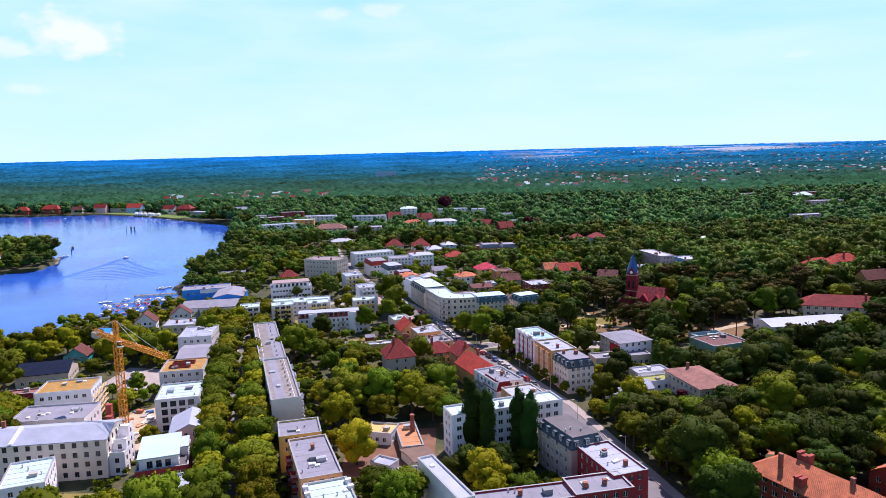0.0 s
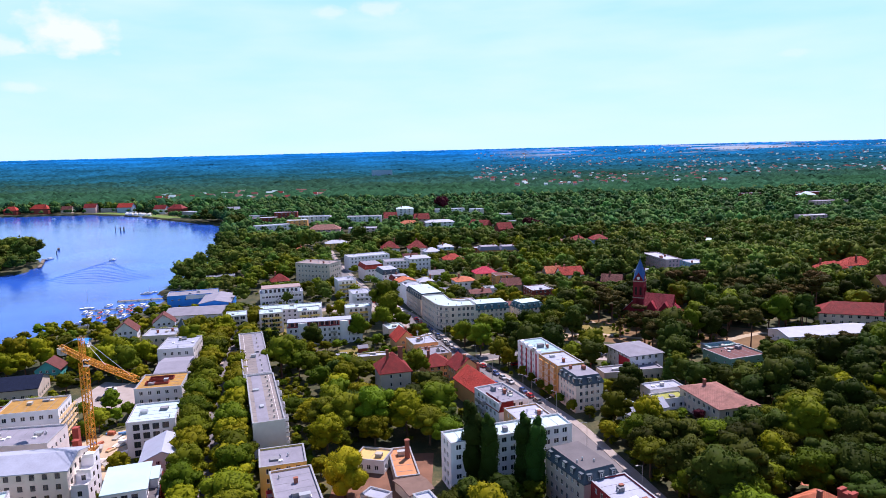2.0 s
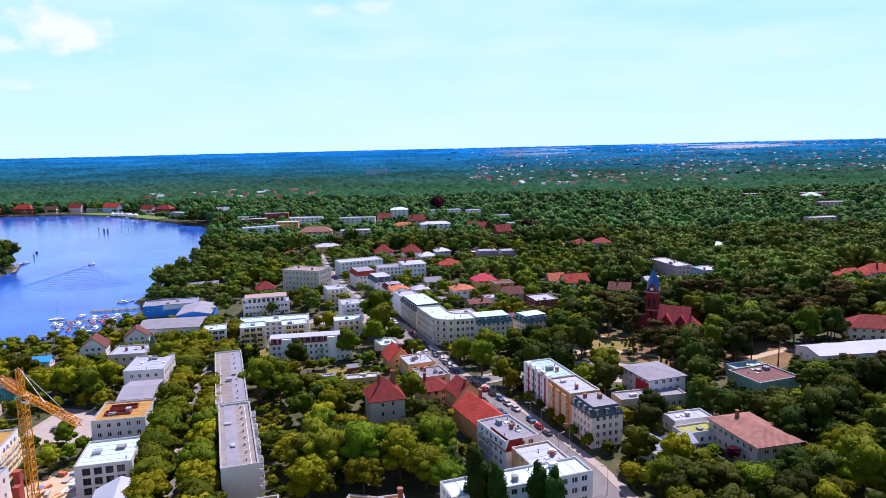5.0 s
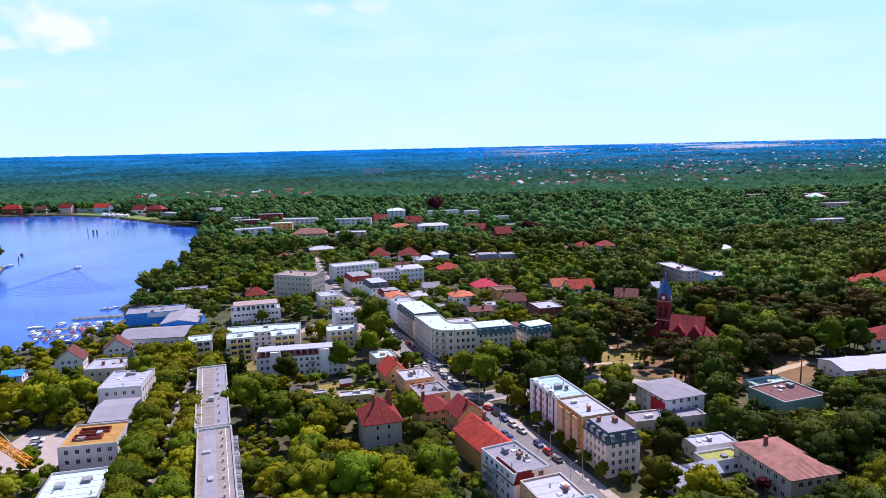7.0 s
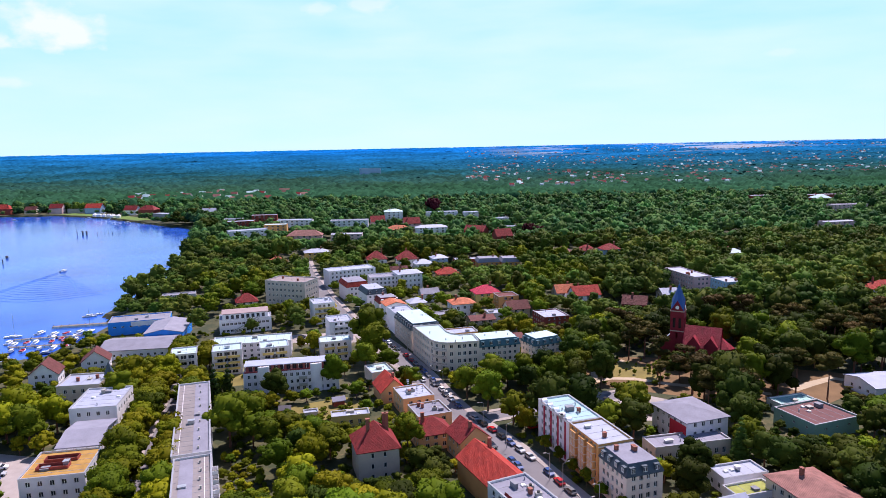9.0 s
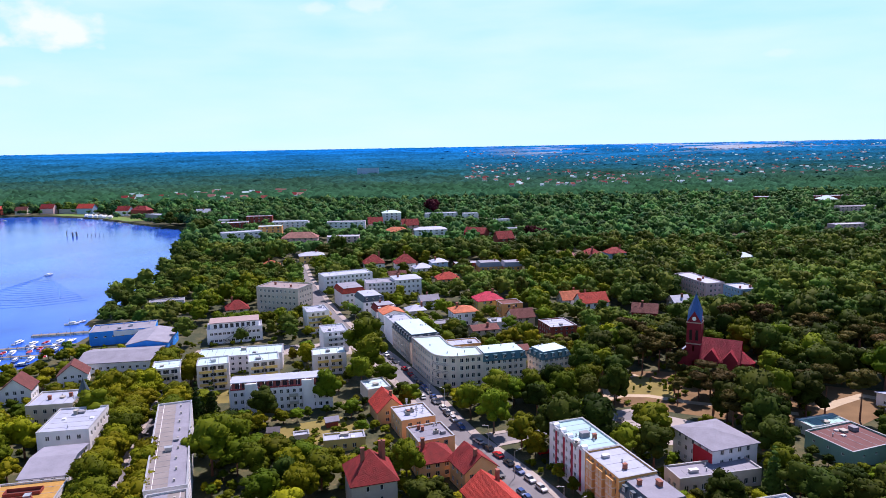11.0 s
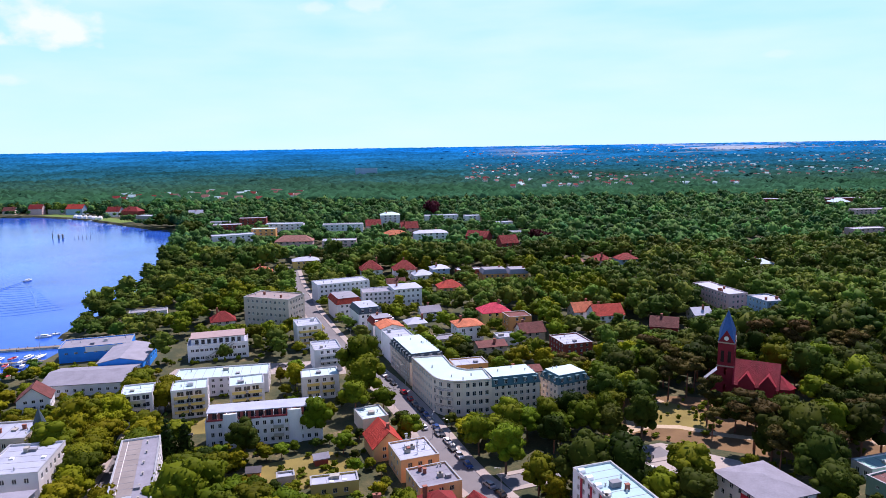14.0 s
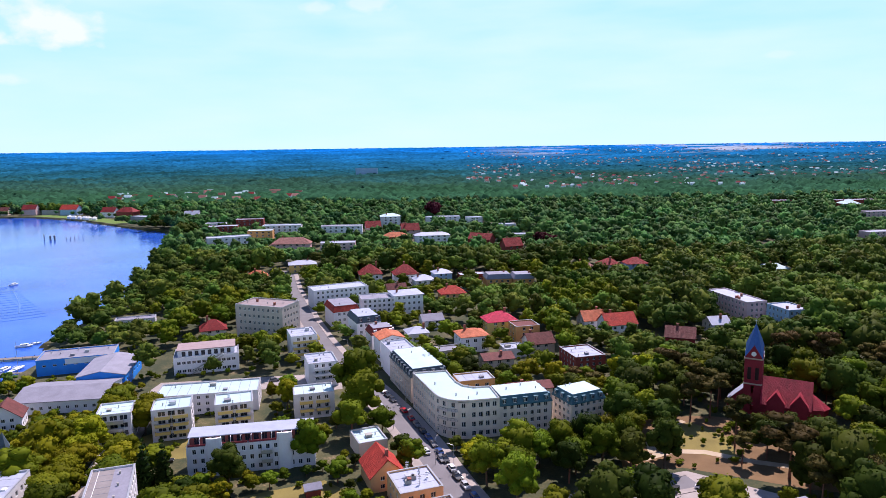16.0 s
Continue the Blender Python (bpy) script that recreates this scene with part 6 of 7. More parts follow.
for k in range(8):
    a, b = k * math.pi / 4, (k + 1) * math.pi / 4
    g.poly([(2.0 * math.cos(a), 2.0 * math.sin(a), 12.0), (2.0 * math.cos(b), 2.0 * math.sin(b), 12.0), (0, 0, 17.0)])
part("spire", g, R_SLATE, sp)
for x, y, z, h in ((-17.9, 331.7, 6.4, 4.0), (-14.4, 326.2, 6.4, 2.8), (-12.5, 329.5, 6.4, 2.2)):
    e = thing("antenna_mast", "thin steel aerial mast on a flat roof", "antenna", x, y, 0, z)
    g = Geo()
    g.tube((0, 0, 0), (0, 0, h), 0.07, 0.05, 6)
    part("mast", g, METAL, e)
    g = Geo()
    for k in range(3):
        g.box(-0.5 + k * 0.12, -0.06, h - 0.6 - k * 0.7, 0.5 - k * 0.12, 0.06, h - 0.3 - k * 0.7)
    part("aerial", g, WHITEPAINT, e)
for x, y, z in ((-16.2, 329.2, 6.4), (-17.4, 326.7, 6.4), (30.5, 286, 13.0), (16.0, 246.5, 11.3), (17.5, 243.0, 11.3), (-8.0, 312.8, 5.8)):
    e = thing("roof_unit", "grey ventilation unit on a flat roof", "ventilation", x, y, 18, z)
    g = Geo()
    g.box(-0.8, -0.5, 0, 0.8, 0.5, 1.1)
    part("housing", g, CONCRETE, e)
    g = Geo()
    g.tube((0, 0, 1.1), (0, 0, 1.4), 0.4, 0.4, 10)
    part("fan_cover", g, BLACK, e)

# ---- street lamps ----
lamp0 = thing("street_lamp", "slim grey street lamp with a short arm", "lamp", -10.4, 350.8, 70, 0.1, "street lamps")
g = Geo()
g.tube((0, 0, 0), (0, 0, 8.0), 0.11, 0.06, 8)
part("pole", g, METAL, lamp0)
g = Geo()
g.tube((0, 0, 7.9), (1.5, 0, 8.3), 0.05, 0.04, 6)
part("arm", g, METAL, lamp0)
g = Geo()
g.box(1.3, -0.15, 8.22, 2.1, 0.15, 8.4)
part("lamp_head", g, CONCRETE, lamp0)
for x, y, a in ((-5.0, 346, 160), (24.9, 273, 200), (27.5, 266.5, 20), (14.6, 294, 20), (-24.5, 377, 20), (-21.5, 402, 200), (-40.0, 411, 20), (-50, 458, 200), (-66, 458, 20), (34.8, 254.5, 200), (30, 247, 20), (8.5, 312.5, 200), (40, 226, 200), (49, 196, 200)):
    copy_thing(lamp0, pose(x, y, 0.1, 0, 0, a))

# ---- cars ----
CARM = [surf("car_paint_" + n, c, rough=0.25, var=0.05, bump=0, spec=0.6) for n, c in (("white", (0.75, 0.75, 0.76)), ("silver", (0.42, 0.43, 0.45)), ("black", (0.02, 0.02, 0.022)), ("red", (0.42, 0.015, 0.02)), ("blue", (0.03, 0.07, 0.22)), ("grey", (0.14, 0.14, 0.15)))]
CARN = ["white", "silver", "black", "red", "blue", "dark grey"]
LIGHTM = surf("headlamp_glass", (0.6, 0.6, 0.58), rough=0.2, bump=0)
CARS = {}


def car_build(i, x, y, ang):
    e = thing("parked_car", CARN[i] + " hatchback parked at the kerb", "car", x, y, ang, 0.05, "parked cars")
    prof = [(-2.1, 0.35), (-2.15, 0.75), (-1.9, 0.95), (-1.2, 1.0), (-1.1, 1.0), (0.9, 1.0), (2.0, 0.82), (2.15, 0.6), (2.1, 0.35)]
    g = Geo()
    for s in (-1, 1):
        pts = [(px, s * 0.86, pz) for px, pz in prof]
        g.poly(pts if s > 0 else pts[::-1])
    for (x0, z0), (x1, z1) in zip(prof, prof[1:] + prof[:1]):
        g.quad((x0, 0.86, z0), (x0, -0.86, z0), (x1, -0.86, z1), (x1, 0.86, z1))
    body = part("body", g, CARM[i], e)
    g = Geo()
    lo = [(-1.85, -0.8, 0.98), (1.0, -0.8, 0.98), (1.0, 0.8, 0.98), (-1.85, 0.8, 0.98)]
    hi = [(-1.45, -0.64, 1.42), (0.25, -0.64, 1.42), (0.25, 0.64, 1.42), (-1.45, 0.64, 1.42)]
    for k in range(4):
        g.quad(lo[k], lo[(k + 1) % 4], hi[(k + 1) % 4], hi[k])
    part("cabin_glass", g, GLASS, e)
    g = Geo()
    g.box(-1.5, -0.66, 1.42, 0.3, 0.66, 1.48)
    part("car_roof", g, CARM[i], e)
    for wx in (-1.3, 1.3):
        for wy in (-0.8, 0.8):
            g = Geo()
            g.tube((wx, wy - 0.1, 0.32), (wx, wy + 0.1, 0.32), 0.32, 0.32, 12)
            part("wheel", g, BLACK, e)
    for wy in (-0.6, 0.6):
        g = Geo()
        g.box(2.1, wy - 0.16, 0.6, 2.17, wy + 0.16, 0.74)
        part("headlight", g, LIGHTM, e)
    return e


def car(i, x, y, ang):
    if i in CARS:
        return copy_thing(CARS[i], pose(x, y, 0.05, 0, 0, ang))
    CARS[i] = car_build(i, x, y, ang)


def along(pts, off, gap, y0, y1, keep=0.75):
    """Cars parked in a row beside a street."""
    for (x0, a0), (x1, a1) in zip(pts, pts[1:]):
        ln = math.hypot(x1 - x0, a1 - a0)
        ux, uy = (x1 - x0) / ln, (a1 - a0) / ln
        s = 1.5
        while s < ln - 2:
            x, y = x0 + ux * s - uy * off, a0 + uy * s + ux * off
            if y0 < y < y1 and rs.random() < keep:
                car(rs.randrange(6), x, y, math.degrees(math.atan2(uy, ux)) + rs.choice((0, 180)) + rs.uniform(-2, 2))
            s += gap


along(MAIN, -3.1, 5.8, 255, 450, 0.8)
along(MAIN, 3.1, 6.2, 250, 300, 0.6)
along(MAIN, 3.1, 6.2, 395, 470, 0.6)
for i, x, y, a in ((0, -17.2, 358.7, -70), (5, -8.6, 353.2, -70), (0, -13.4, 358.6, 110), (2, -4.2, 341.7, -70), (0, 53.5, 325, -30), (5, 62.9, 325, -40), (0, 62.8, 333, -30), (2, 49.8, 341, 30), (2, 65, 319.5, 60), (2, 67.7, 319.4, 60), (3, 25.3, 309, 20), (0, -139.9, 287, 10), (1, -137.8, 282.5, 10), (4, -137.4, 279, 12), (4, -135.2, 274, 14), (5, -138.5, 276.5, 12), (1, 47, 330, 60), (5, 51, 331, 60), (2, 55, 332.5, 60), (0, 59, 318, 60), (1, 70.5, 318.6, 60), (3, -60, 433, 20), (0, -70, 429, 20), (5, -76, 427, 20), (2, -92, 355, 10), (0, -111, 358, 20), (1, -97, 361, 20), (0, 45, 320, -20), (5, 36, 320, -20)):
    car(i, x, y, a)
along([(-66, 188), (-78, 226), (-98, 300), (-110, 357)], -2.0, 7.5, 160, 360, 0.5)

# ---- piers and boats ----
WOOD = surf("grey_planks", (0.20, 0.17, 0.15), rough=0.9, var=0.3, scale=1.5)


def pier(x0, y0, x1, y1, w):
    ln = math.hypot(x1 - x0, y1 - y0)
    e = thing("jetty", "long grey timber jetty on posts in the lake", "jetty", x0, y0, math.degrees(math.atan2(y1 - y0, x1 - x0)), -2.0)
    g = Geo()
    g.box(0, -w / 2, 0.75, ln, w / 2, 0.95)
    part("deck", g, WOOD, e)
    n = max(2, int(ln / 4))
    for k in range(n + 1):
        for s in (-1, 1):
            g = Geo()
            g.tube((ln * k / n, s * (w / 2 - 0.15), -2.4), (ln * k / n, s * (w / 2 - 0.15), 1.5), 0.14, 0.14, 6)
            part("post", g, WOOD, e)


pier(-225, 614, -206, 646, 3.0)
pier(-238, 665, -214, 690, 2.5)
pier(-222, 464, -190, 471, 3.2)
pier(-228, 438, -188, 447, 2.2)
pier(-222, 424, -186, 430, 2.0)
pier(-386, 660, -362, 612, 3.0)
WHITEHULL = surf("white_gelcoat", (0.80, 0.80, 0.78), rough=0.25, var=0.06, bump=0)
BOATS = {}


def boat_build(i, x, y, ang):
    names = ["white motor cruiser with a cabin", "small white open motorboat", "dark-hulled cabin boat", "white sailing yacht with a bare mast", "small white boat under a red cover"]
    hull = [WHITEHULL, WHITEHULL, CARM[4], WHITEHULL, WHITEHULL][i]
    L, B = ((8.0, 2.7), (5.0, 2.0), (7.0, 2.5), (9.0, 2.8), (6.0, 2.2))[i]
    e = thing("moored_boat", names[i] + " moored at the jetty", "boat", x, y, ang, -2.0, "boats in the marina")
    pts = [(-L / 2, -B * 0.42), (L * 0.1, -B / 2), (L * 0.36, -B * 0.3), (L / 2, 0), (L * 0.36, B * 0.3), (L * 0.1, B / 2), (-L / 2, B * 0.42)]
    g = Geo()
    n = len(pts)
    lo = [(px * 0.9, py * 0.6, -0.3) for px, py in pts]
    hi = [(px, py, 0.75 + 0.25 * max(0, px / L)) for px, py in pts]
    for k in range(n):
        g.quad(lo[k], lo[(k + 1) % n], hi[(k + 1) % n], hi[k])
    g.poly(hi)
    part("hull", g, hull, e)
    if i in (0, 2, 3):
        g = Geo()
        g.prism([(-L * 0.2, -B * 0.3), (L * 0.18, -B * 0.28), (L * 0.26, 0), (L * 0.18, B * 0.28), (-L * 0.2, B * 0.3)], 0.8, 1.6 if i != 3 else 1.25)
        part("cabin", g, WHITEHULL, e)
        g = Geo()
        g.prism([(-L * 0.19, -B * 0.31), (L * 0.17, -B * 0.29), (L * 0.265, 0), (L * 0.17, B * 0.29), (-L * 0.19, B * 0.31)], 1.15, 1.4)
        if i != 3:
            part("cabin_window", g, GLASS, e)
    else:
        g = Geo()
        g.quad((L * 0.1, -B * 0.35, 0.8), (L * 0.1, B * 0.35, 0.8), (L * 0.02, B * 0.3, 1.35), (L * 0.02, -B * 0.3, 1.35))
        part("windscreen", g, GLASS, e)
    if i == 4:
        g = Geo()
        g.prism([(-L * 0.46, -B * 0.38), (L * 0.12, -B * 0.42), (L * 0.34, 0), (L * 0.12, B * 0.42), (-L * 0.46, B * 0.38)], 0.78, 1.15)
        part("boat_cover", g, CARM[3], e, "red canvas cover")
    elif i == 3:
        g = Geo()
        g.tube((0.6, 0, 0.9), (0.6, 0, 12.5), 0.09, 0.06, 6)
        g.tube((0.6, 0, 2.0), (-3.4, 0, 2.0), 0.07, 0.07, 6)
        part("mast", g, METAL, e)
    else:
        g = Geo()
        g.box(-L * 0.46, -B * 0.3, 0.76, -L * 0.26, B * 0.3, 1.0)
        part("cockpit_seat", g, surf("boat_canvas", (0.10, 0.16, 0.34)), e)
    return e


def boat(i, x, y, ang):
    if i in BOATS:
        return copy_thing(BOATS[i], pose(x, y, -2.0, 0, 0, ang))
    BOATS[i] = boat_build(i, x, y, ang)


for i, x, y, a in ((0, -216, 408, 20), (3, -233, 446, 10), (0, -214, 433.5, 100), (0, -209, 441.5, 100), (4, -204, 440, 100), (2, -199, 443, 100), (0, -223, 430, 95), (4, -218, 433, 95), (2, -205, 421, 100), (0, -199, 423, 100), (4, -194, 425, 100), (0, -214, 489, 20), (1, -211, 494, 20), (0, -228, 434, 100), (4, -206, 434.5, 100), (4, -200.5, 436, 100), (2, -195, 437.5, 100), (4, -212, 419, 100), (2, -217, 418, 100), (0, -222, 452, 80), (0, -213, 449, 80), (4, -207, 451, 80), (0, -201, 452, 80), (3, -196, 453, 80), (0, -211, 403, 30), (4, -203, 412, 10), (2, -198, 414, 10),
                   (0, -386, 578, 30), (1, -380, 588, 60), (0, -376, 596, 60), (2, -372, 604, 60), (0, -380, 582, 50), (1, -373, 612, 60), (0, -383, 664, 60), (2, -382, 655, 60), (0, -393, 574, 20), (0, -399, 571, 20), (0, -405, 569, 20), (1, -411, 567, 20), (0, -232, 690, 20), (2, -268, 800, 10), (0, -274, 815, 10), (0, -520, 1098, 20), (0, -480, 1078, 20), (0, -430, 1024, 20), (1, -400, 1000, 20), (0, -620, 1085, 0)):
    boat(i, x, y, a)
mb = boat_build(0, -315, 648, 78)
mb["label"] = "white motor cruiser under way on the lake"
for nm, pts in (("a", [(-316.5, 643), (-318, 596), (-319, 556), (-322, 520)]), ("b", [(-313.5, 643), (-294, 616), (-276, 590), (-262, 566)])):
    for k in range(2):
        g = Geo()
        for (x0, y0), (x1, y1) in zip(pts, pts[1:]):
            d = Vector((x1 - x0, y1 - y0)).normalized()
            nrm = Vector((-d.y, d.x)) * (0.45 + 0.15 * k)
            o = 3.0 * k
            a, b = Vector((x0 + o, y0 - 2 * o)), Vector((x1 + o, y1 - 2 * o))
            for s in (-1, 1):
                q = [(*(a + nrm * s), -2.02), (*(b + nrm * s), -2.02), (*b, -1.82), (*a, -1.82)]
                g.poly(q if s < 0 else q[::-1])
        tagged(new("wake", g.mesh("wake", WATER, True)), "long low bow wave spreading behind the boat", "wake", kind="structure")
g = Geo()
for k in range(13):
    d = 22 + 8.5 * k
    arc = []
    for j in range(9):
        t = j / 8
        ax, bx = -316.5 - 0.05 * d, -313.5 + 0.66 * d * 0.92
        arc.append(Vector((ax + (bx - ax) * t, 643 - d * (0.72 + 0.16 * math.sin(math.pi * t)))))
    for p, q in zip(arc, arc[1:]):
        nrm = Vector((-(q - p).y, (q - p).x)).normalized() * 0.7
        for s in (-1, 1):
            c = [(*(p + nrm * s), -2.03), (*(q + nrm * s), -2.03), (*q, -1.86), (*p, -1.86)]
            g.poly(c if s < 0 else c[::-1])
tagged(new("wake_ripples", g.mesh("wake_ripples", WATER, True)), "fine curved ripples spreading between the bow waves", "wake", kind="structure")
rp = random.Random(9)
for k in range(6):
    t = k / 5
    e = thing("party_tent", "white pitched tent on the shore lawn", "tent", -514 + 46 * t, 1106 - 26 * t + rp.uniform(-2, 2), rp.uniform(-20, 10), 0.0, "tents on the far shore")
    w, d = rp.uniform(2.0, 3.4), rp.uniform(2.0, 3.0)
    g = Geo()
    g.box(-w, -d, 0, w, d, 2.6)
    for s in (-1, 1):
        c = [(-w - 0.2, s * (d + 0.2), 2.6), (w + 0.2, s * (d + 0.2), 2.6), (w * 0.6, 0, 4.8), (-w * 0.6, 0, 4.8)]
        g.poly(c if s < 0 else c[::-1])
    g.poly([(w + 0.2, -d - 0.2, 2.6), (w + 0.2, d + 0.2, 2.6), (w * 0.6, 0, 4.8)])
    g.poly([(-w - 0.2, d + 0.2, 2.6), (-w - 0.2, -d - 0.2, 2.6), (-w * 0.6, 0, 4.8)])
    part("canopy", g, WHITEPAINT, e)
for i, (x, y) in enumerate(((-432, 896), (-426, 897), (-422, 898), (-410, 899), (-406, 900), (-402, 901), (-398, 902), (-394, 903), (-392, 692), (-410, 727))):
    e = thing("mooring_post", "dark timber mooring post standing in the lake", "post", x, y, 0, -2.0, "mooring posts")
    h = (6.0, 4.5, 4.5, 2.2, 2.2, 2.2, 2.2, 2.2, 4.0, 2.0)[i]
    w = (0.5, 1.1, 1.1, 0.3, 0.3, 0.3, 0.3, 0.3, 0.5, 1.4)[i]
    g = Geo()
    g.tube((0, 0, -2.4), (0, 0, h), w, w * 0.85, 8)
    g.tube((0, 0, h), (0, 0, h + 0.3), w * 1.15, w * 0.6, 8)
    part("post", g, WOOD, e)

# ---- trees ----
def arr_mesh(name, verts, tris, mat, tones=None, smooth=False):
    me = bpy.data.meshes.new(name)
    n = len(tris)
    me.vertices.add(len(verts))
    me.vertices.foreach_set("co", np.asarray(verts, np.float32).ravel())
    me.loops.add(3 * n)
    me.loops.foreach_set("vertex_index", np.asarray(tris, np.int32).ravel())
    me.polygons.add(n)
    me.polygons.foreach_set("loop_start", np.arange(0, 3 * n, 3, dtype=np.int32))
    me.polygons.foreach_set("loop_total", np.full(n, 3, np.int32))
    me.materials.append(mat)
    if smooth:
        me.polygons.foreach_set("use_smooth", [True] * n)
    if tones is not None:
        me.attributes.new("tone", "FLOAT", "POINT").data.foreach_set("value", np.asarray(tones, np.float32))
    me.update(calc_edges=True)
    return me


def ico(sub):
    bm = bmesh.new()
    bmesh.ops.create_icosphere(bm, subdivisions=sub, radius=1.0)
    v = np.array([q.co[:] for q in bm.verts])
    f = np.array([[q.index for q in p.verts] for p in bm.faces])
    bm.free()
    return v, f


ICO1, ICO2 = ico(1), ico(2)


def crown(rng, lobes, clumps, size, detail=ICO1):
    """Leaf masses: lumpy lobes (centre, radius, squash) with loose clumps of leaves standing off them."""
    V, F, k = [], [], 0
    for c, r, q in lobes:
        v = detail[0] * (1 + rng.normal(0, 0.13, (len(detail[0]), 1)))
        v = v * [r, r, r * q] * 0.86 + c
        V.append(v)
        F.append(detail[1] + k)
        k += len(v)
    w = np.array([r ** 2 for _, r, _ in lobes])
    pick = rng.choice(len(lobes), clumps, p=w / w.sum())
    d = rng.normal(size=(clumps, 3))
    d[:, 2] = np.abs(d[:, 2]) * 1.1 - 0.35
    d /= np.linalg.norm(d, axis=1)[:, None]
    C = np.array([c for c, _, _ in lobes])[pick]
    R = np.array([[r, r, r * q] for _, r, q in lobes])[pick]
    p = C + d * R * rng.uniform(0.80, 1.06, (clumps, 1))
    nrm = d + rng.normal(0, 0.8, (clumps, 3))
    nrm /= np.linalg.norm(nrm, axis=1)[:, None]
    t = np.cross(nrm, rng.normal(size=(clumps, 3)))
    t /= np.linalg.norm(t, axis=1)[:, None]
    b = np.cross(nrm, t)
    s = size * rng.uniform(0.55, 1.25, (clumps, 1))
    quad = np.stack([p - t * s, p - b * s * 0.8 + nrm * s * 0.2, p + t * s, p + b * s * 0.8 - nrm * s * 0.15], 1).reshape(-1, 3)
    V.append(quad)
    i = np.arange(clumps) * 4 + k
    F.append(np.concatenate([np.stack([i, i + 1, i + 2], 1), np.stack([i, i + 2, i + 3], 1)]))
    return np.concatenate(V), np.concatenate(F)


def lobes_round(rng, R, z0, H, n):
    """Lobes of a broad crown from z0 to z0 + H."""
    out = [((0, 0, z0 + H * 0.52), R * 0.72, H * 0.42 / (R * 0.72))]
    for i in range(n):
        a = 2 * math.pi * i / n * 1.618 * 2 + rng.uniform(0, 0.6)
        u = rng.uniform(0.12, 0.92)
        rad = R * (0.68 if n < 12 else 0.76) * math.sqrt(max(0.05, 1 - (2 * u - 0.9) ** 2 * 0.85)) * rng.uniform(0.7, 1.1)
        r = R * rng.uniform(0.24, 0.40) * (1.25 if n < 12 else 1.0)
        out.append(((rad * math.cos(a), rad * math.sin(a), z0 + H * (0.12 + 0.74 * u)), r, rng.uniform(0.75, 1.0)))
    return out


def lobes_poplar(rng, R, z0, H):
    return [((rng.normal(0, R * 0.30), rng.normal(0, R * 0.30), z0 + H * (i + 0.5) / 14), R * rng.uniform(0.75, 1.1) * (0.28 + 0.62 * math.sin(math.pi * (i + 2.6) / 16.4)), 1.5) for i in range(14)]


def lobes_cone(rng, R, z0, H):
    return [((rng.normal(0, 0.12), rng.normal(0, 0.12), z0 + H * (i + 0.3) / 8), R * (1 - i / 8.6), 0.55) for i in range(8)]


def lobes_pine(rng, R, z0, H):
    out = []
    for i in range(9):
        a = i * 2.4
        r = R * rng.uniform(0.3, 0.45)
        d = R * rng.uniform(0.1, 0.75)
        out.append(((d * math.cos(a), d * math.sin(a), z0 + H * rng.uniform(0.35, 0.95)), r, 0.6))
    return out


def trunk_geo(rng, h, r, R, limbs=5):
    """A tapered trunk with limbs that reach into the crown."""
    g = Geo()
    bend = Vector((rng.uniform(-0.3, 0.3), rng.uniform(-0.3, 0.3), 0))
    p = Vector((0, 0, -0.1))
    pts = [p, Vector((0, 0, h * 0.35)) + bend, Vector((0, 0, h * 0.8)) + bend * 1.6]
    rad = [r, r * 0.75, r * 0.3]
    g.tube(pts[0], pts[1], rad[0], rad[1], 7, caps=False)
    g.tube(pts[1], pts[2], rad[1], rad[2], 7, caps=False)
    for k in range(limbs):
        a = k * 2.4 + rng.uniform(0, 1)
        s = pts[1].lerp(pts[2], k / (limbs + 1))
        q = s + Vector((math.cos(a) * R * 0.62, math.sin(a) * R * 0.62, h * 0.22))
        g.tube(s, q, r * 0.4, r * 0.1, 5, caps=False)
    return g


F_MID = foliage("green_leaves", (0.096, 0.125, 0.006))
F_LIGHT = foliage("yellow_green_leaves", (0.168, 0.168, 0.005), hue=0.018)
F_DARK = foliage("dark_green_leaves", (0.034, 0.049, 0.006))
F_PINE = foliage("pine_needles", (0.068, 0.052, 0.014), hue=0.03)
F_POPLAR = foliage("poplar_leaves", (0.034, 0.070, 0.012))
F_COPPER = foliage("copper_leaves", (0.055, 0.010, 0.016), hue=0.01)
F_WOOD = foliage("woodland_leaves", (0.082, 0.120, 0.016), hue=0.035)
F_DEEP = foliage("deep_woodland_leaves", (0.060, 0.090, 0.013), hue=0.035)
F_FOREST = foliage("forest_leaves", (0.044, 0.112, 0.034), hue=0.035)
F_FOREST2 = foliage("bright_forest_leaves", (0.064, 0.142, 0.034), hue=0.025)
PINEBARK = surf("pine_bark", (0.20, 0.09, 0.06), rough=0.95, var=0.3, scale=2.0)

KINDS = {}


def tree_kind(key, n, make, mat, bark, h, r, R, limbs=5):
    out = []
    for i in range(n):
        rng = np.random.default_rng(sum(map(ord, key)) * 7 + i)
        v, f = make(rng)
        out.append((trunk_geo(rng, h, r, R, limbs).mesh("trunk", bark, True), arr_mesh("crown", v, f, mat), v, f))
    KINDS[key] = out


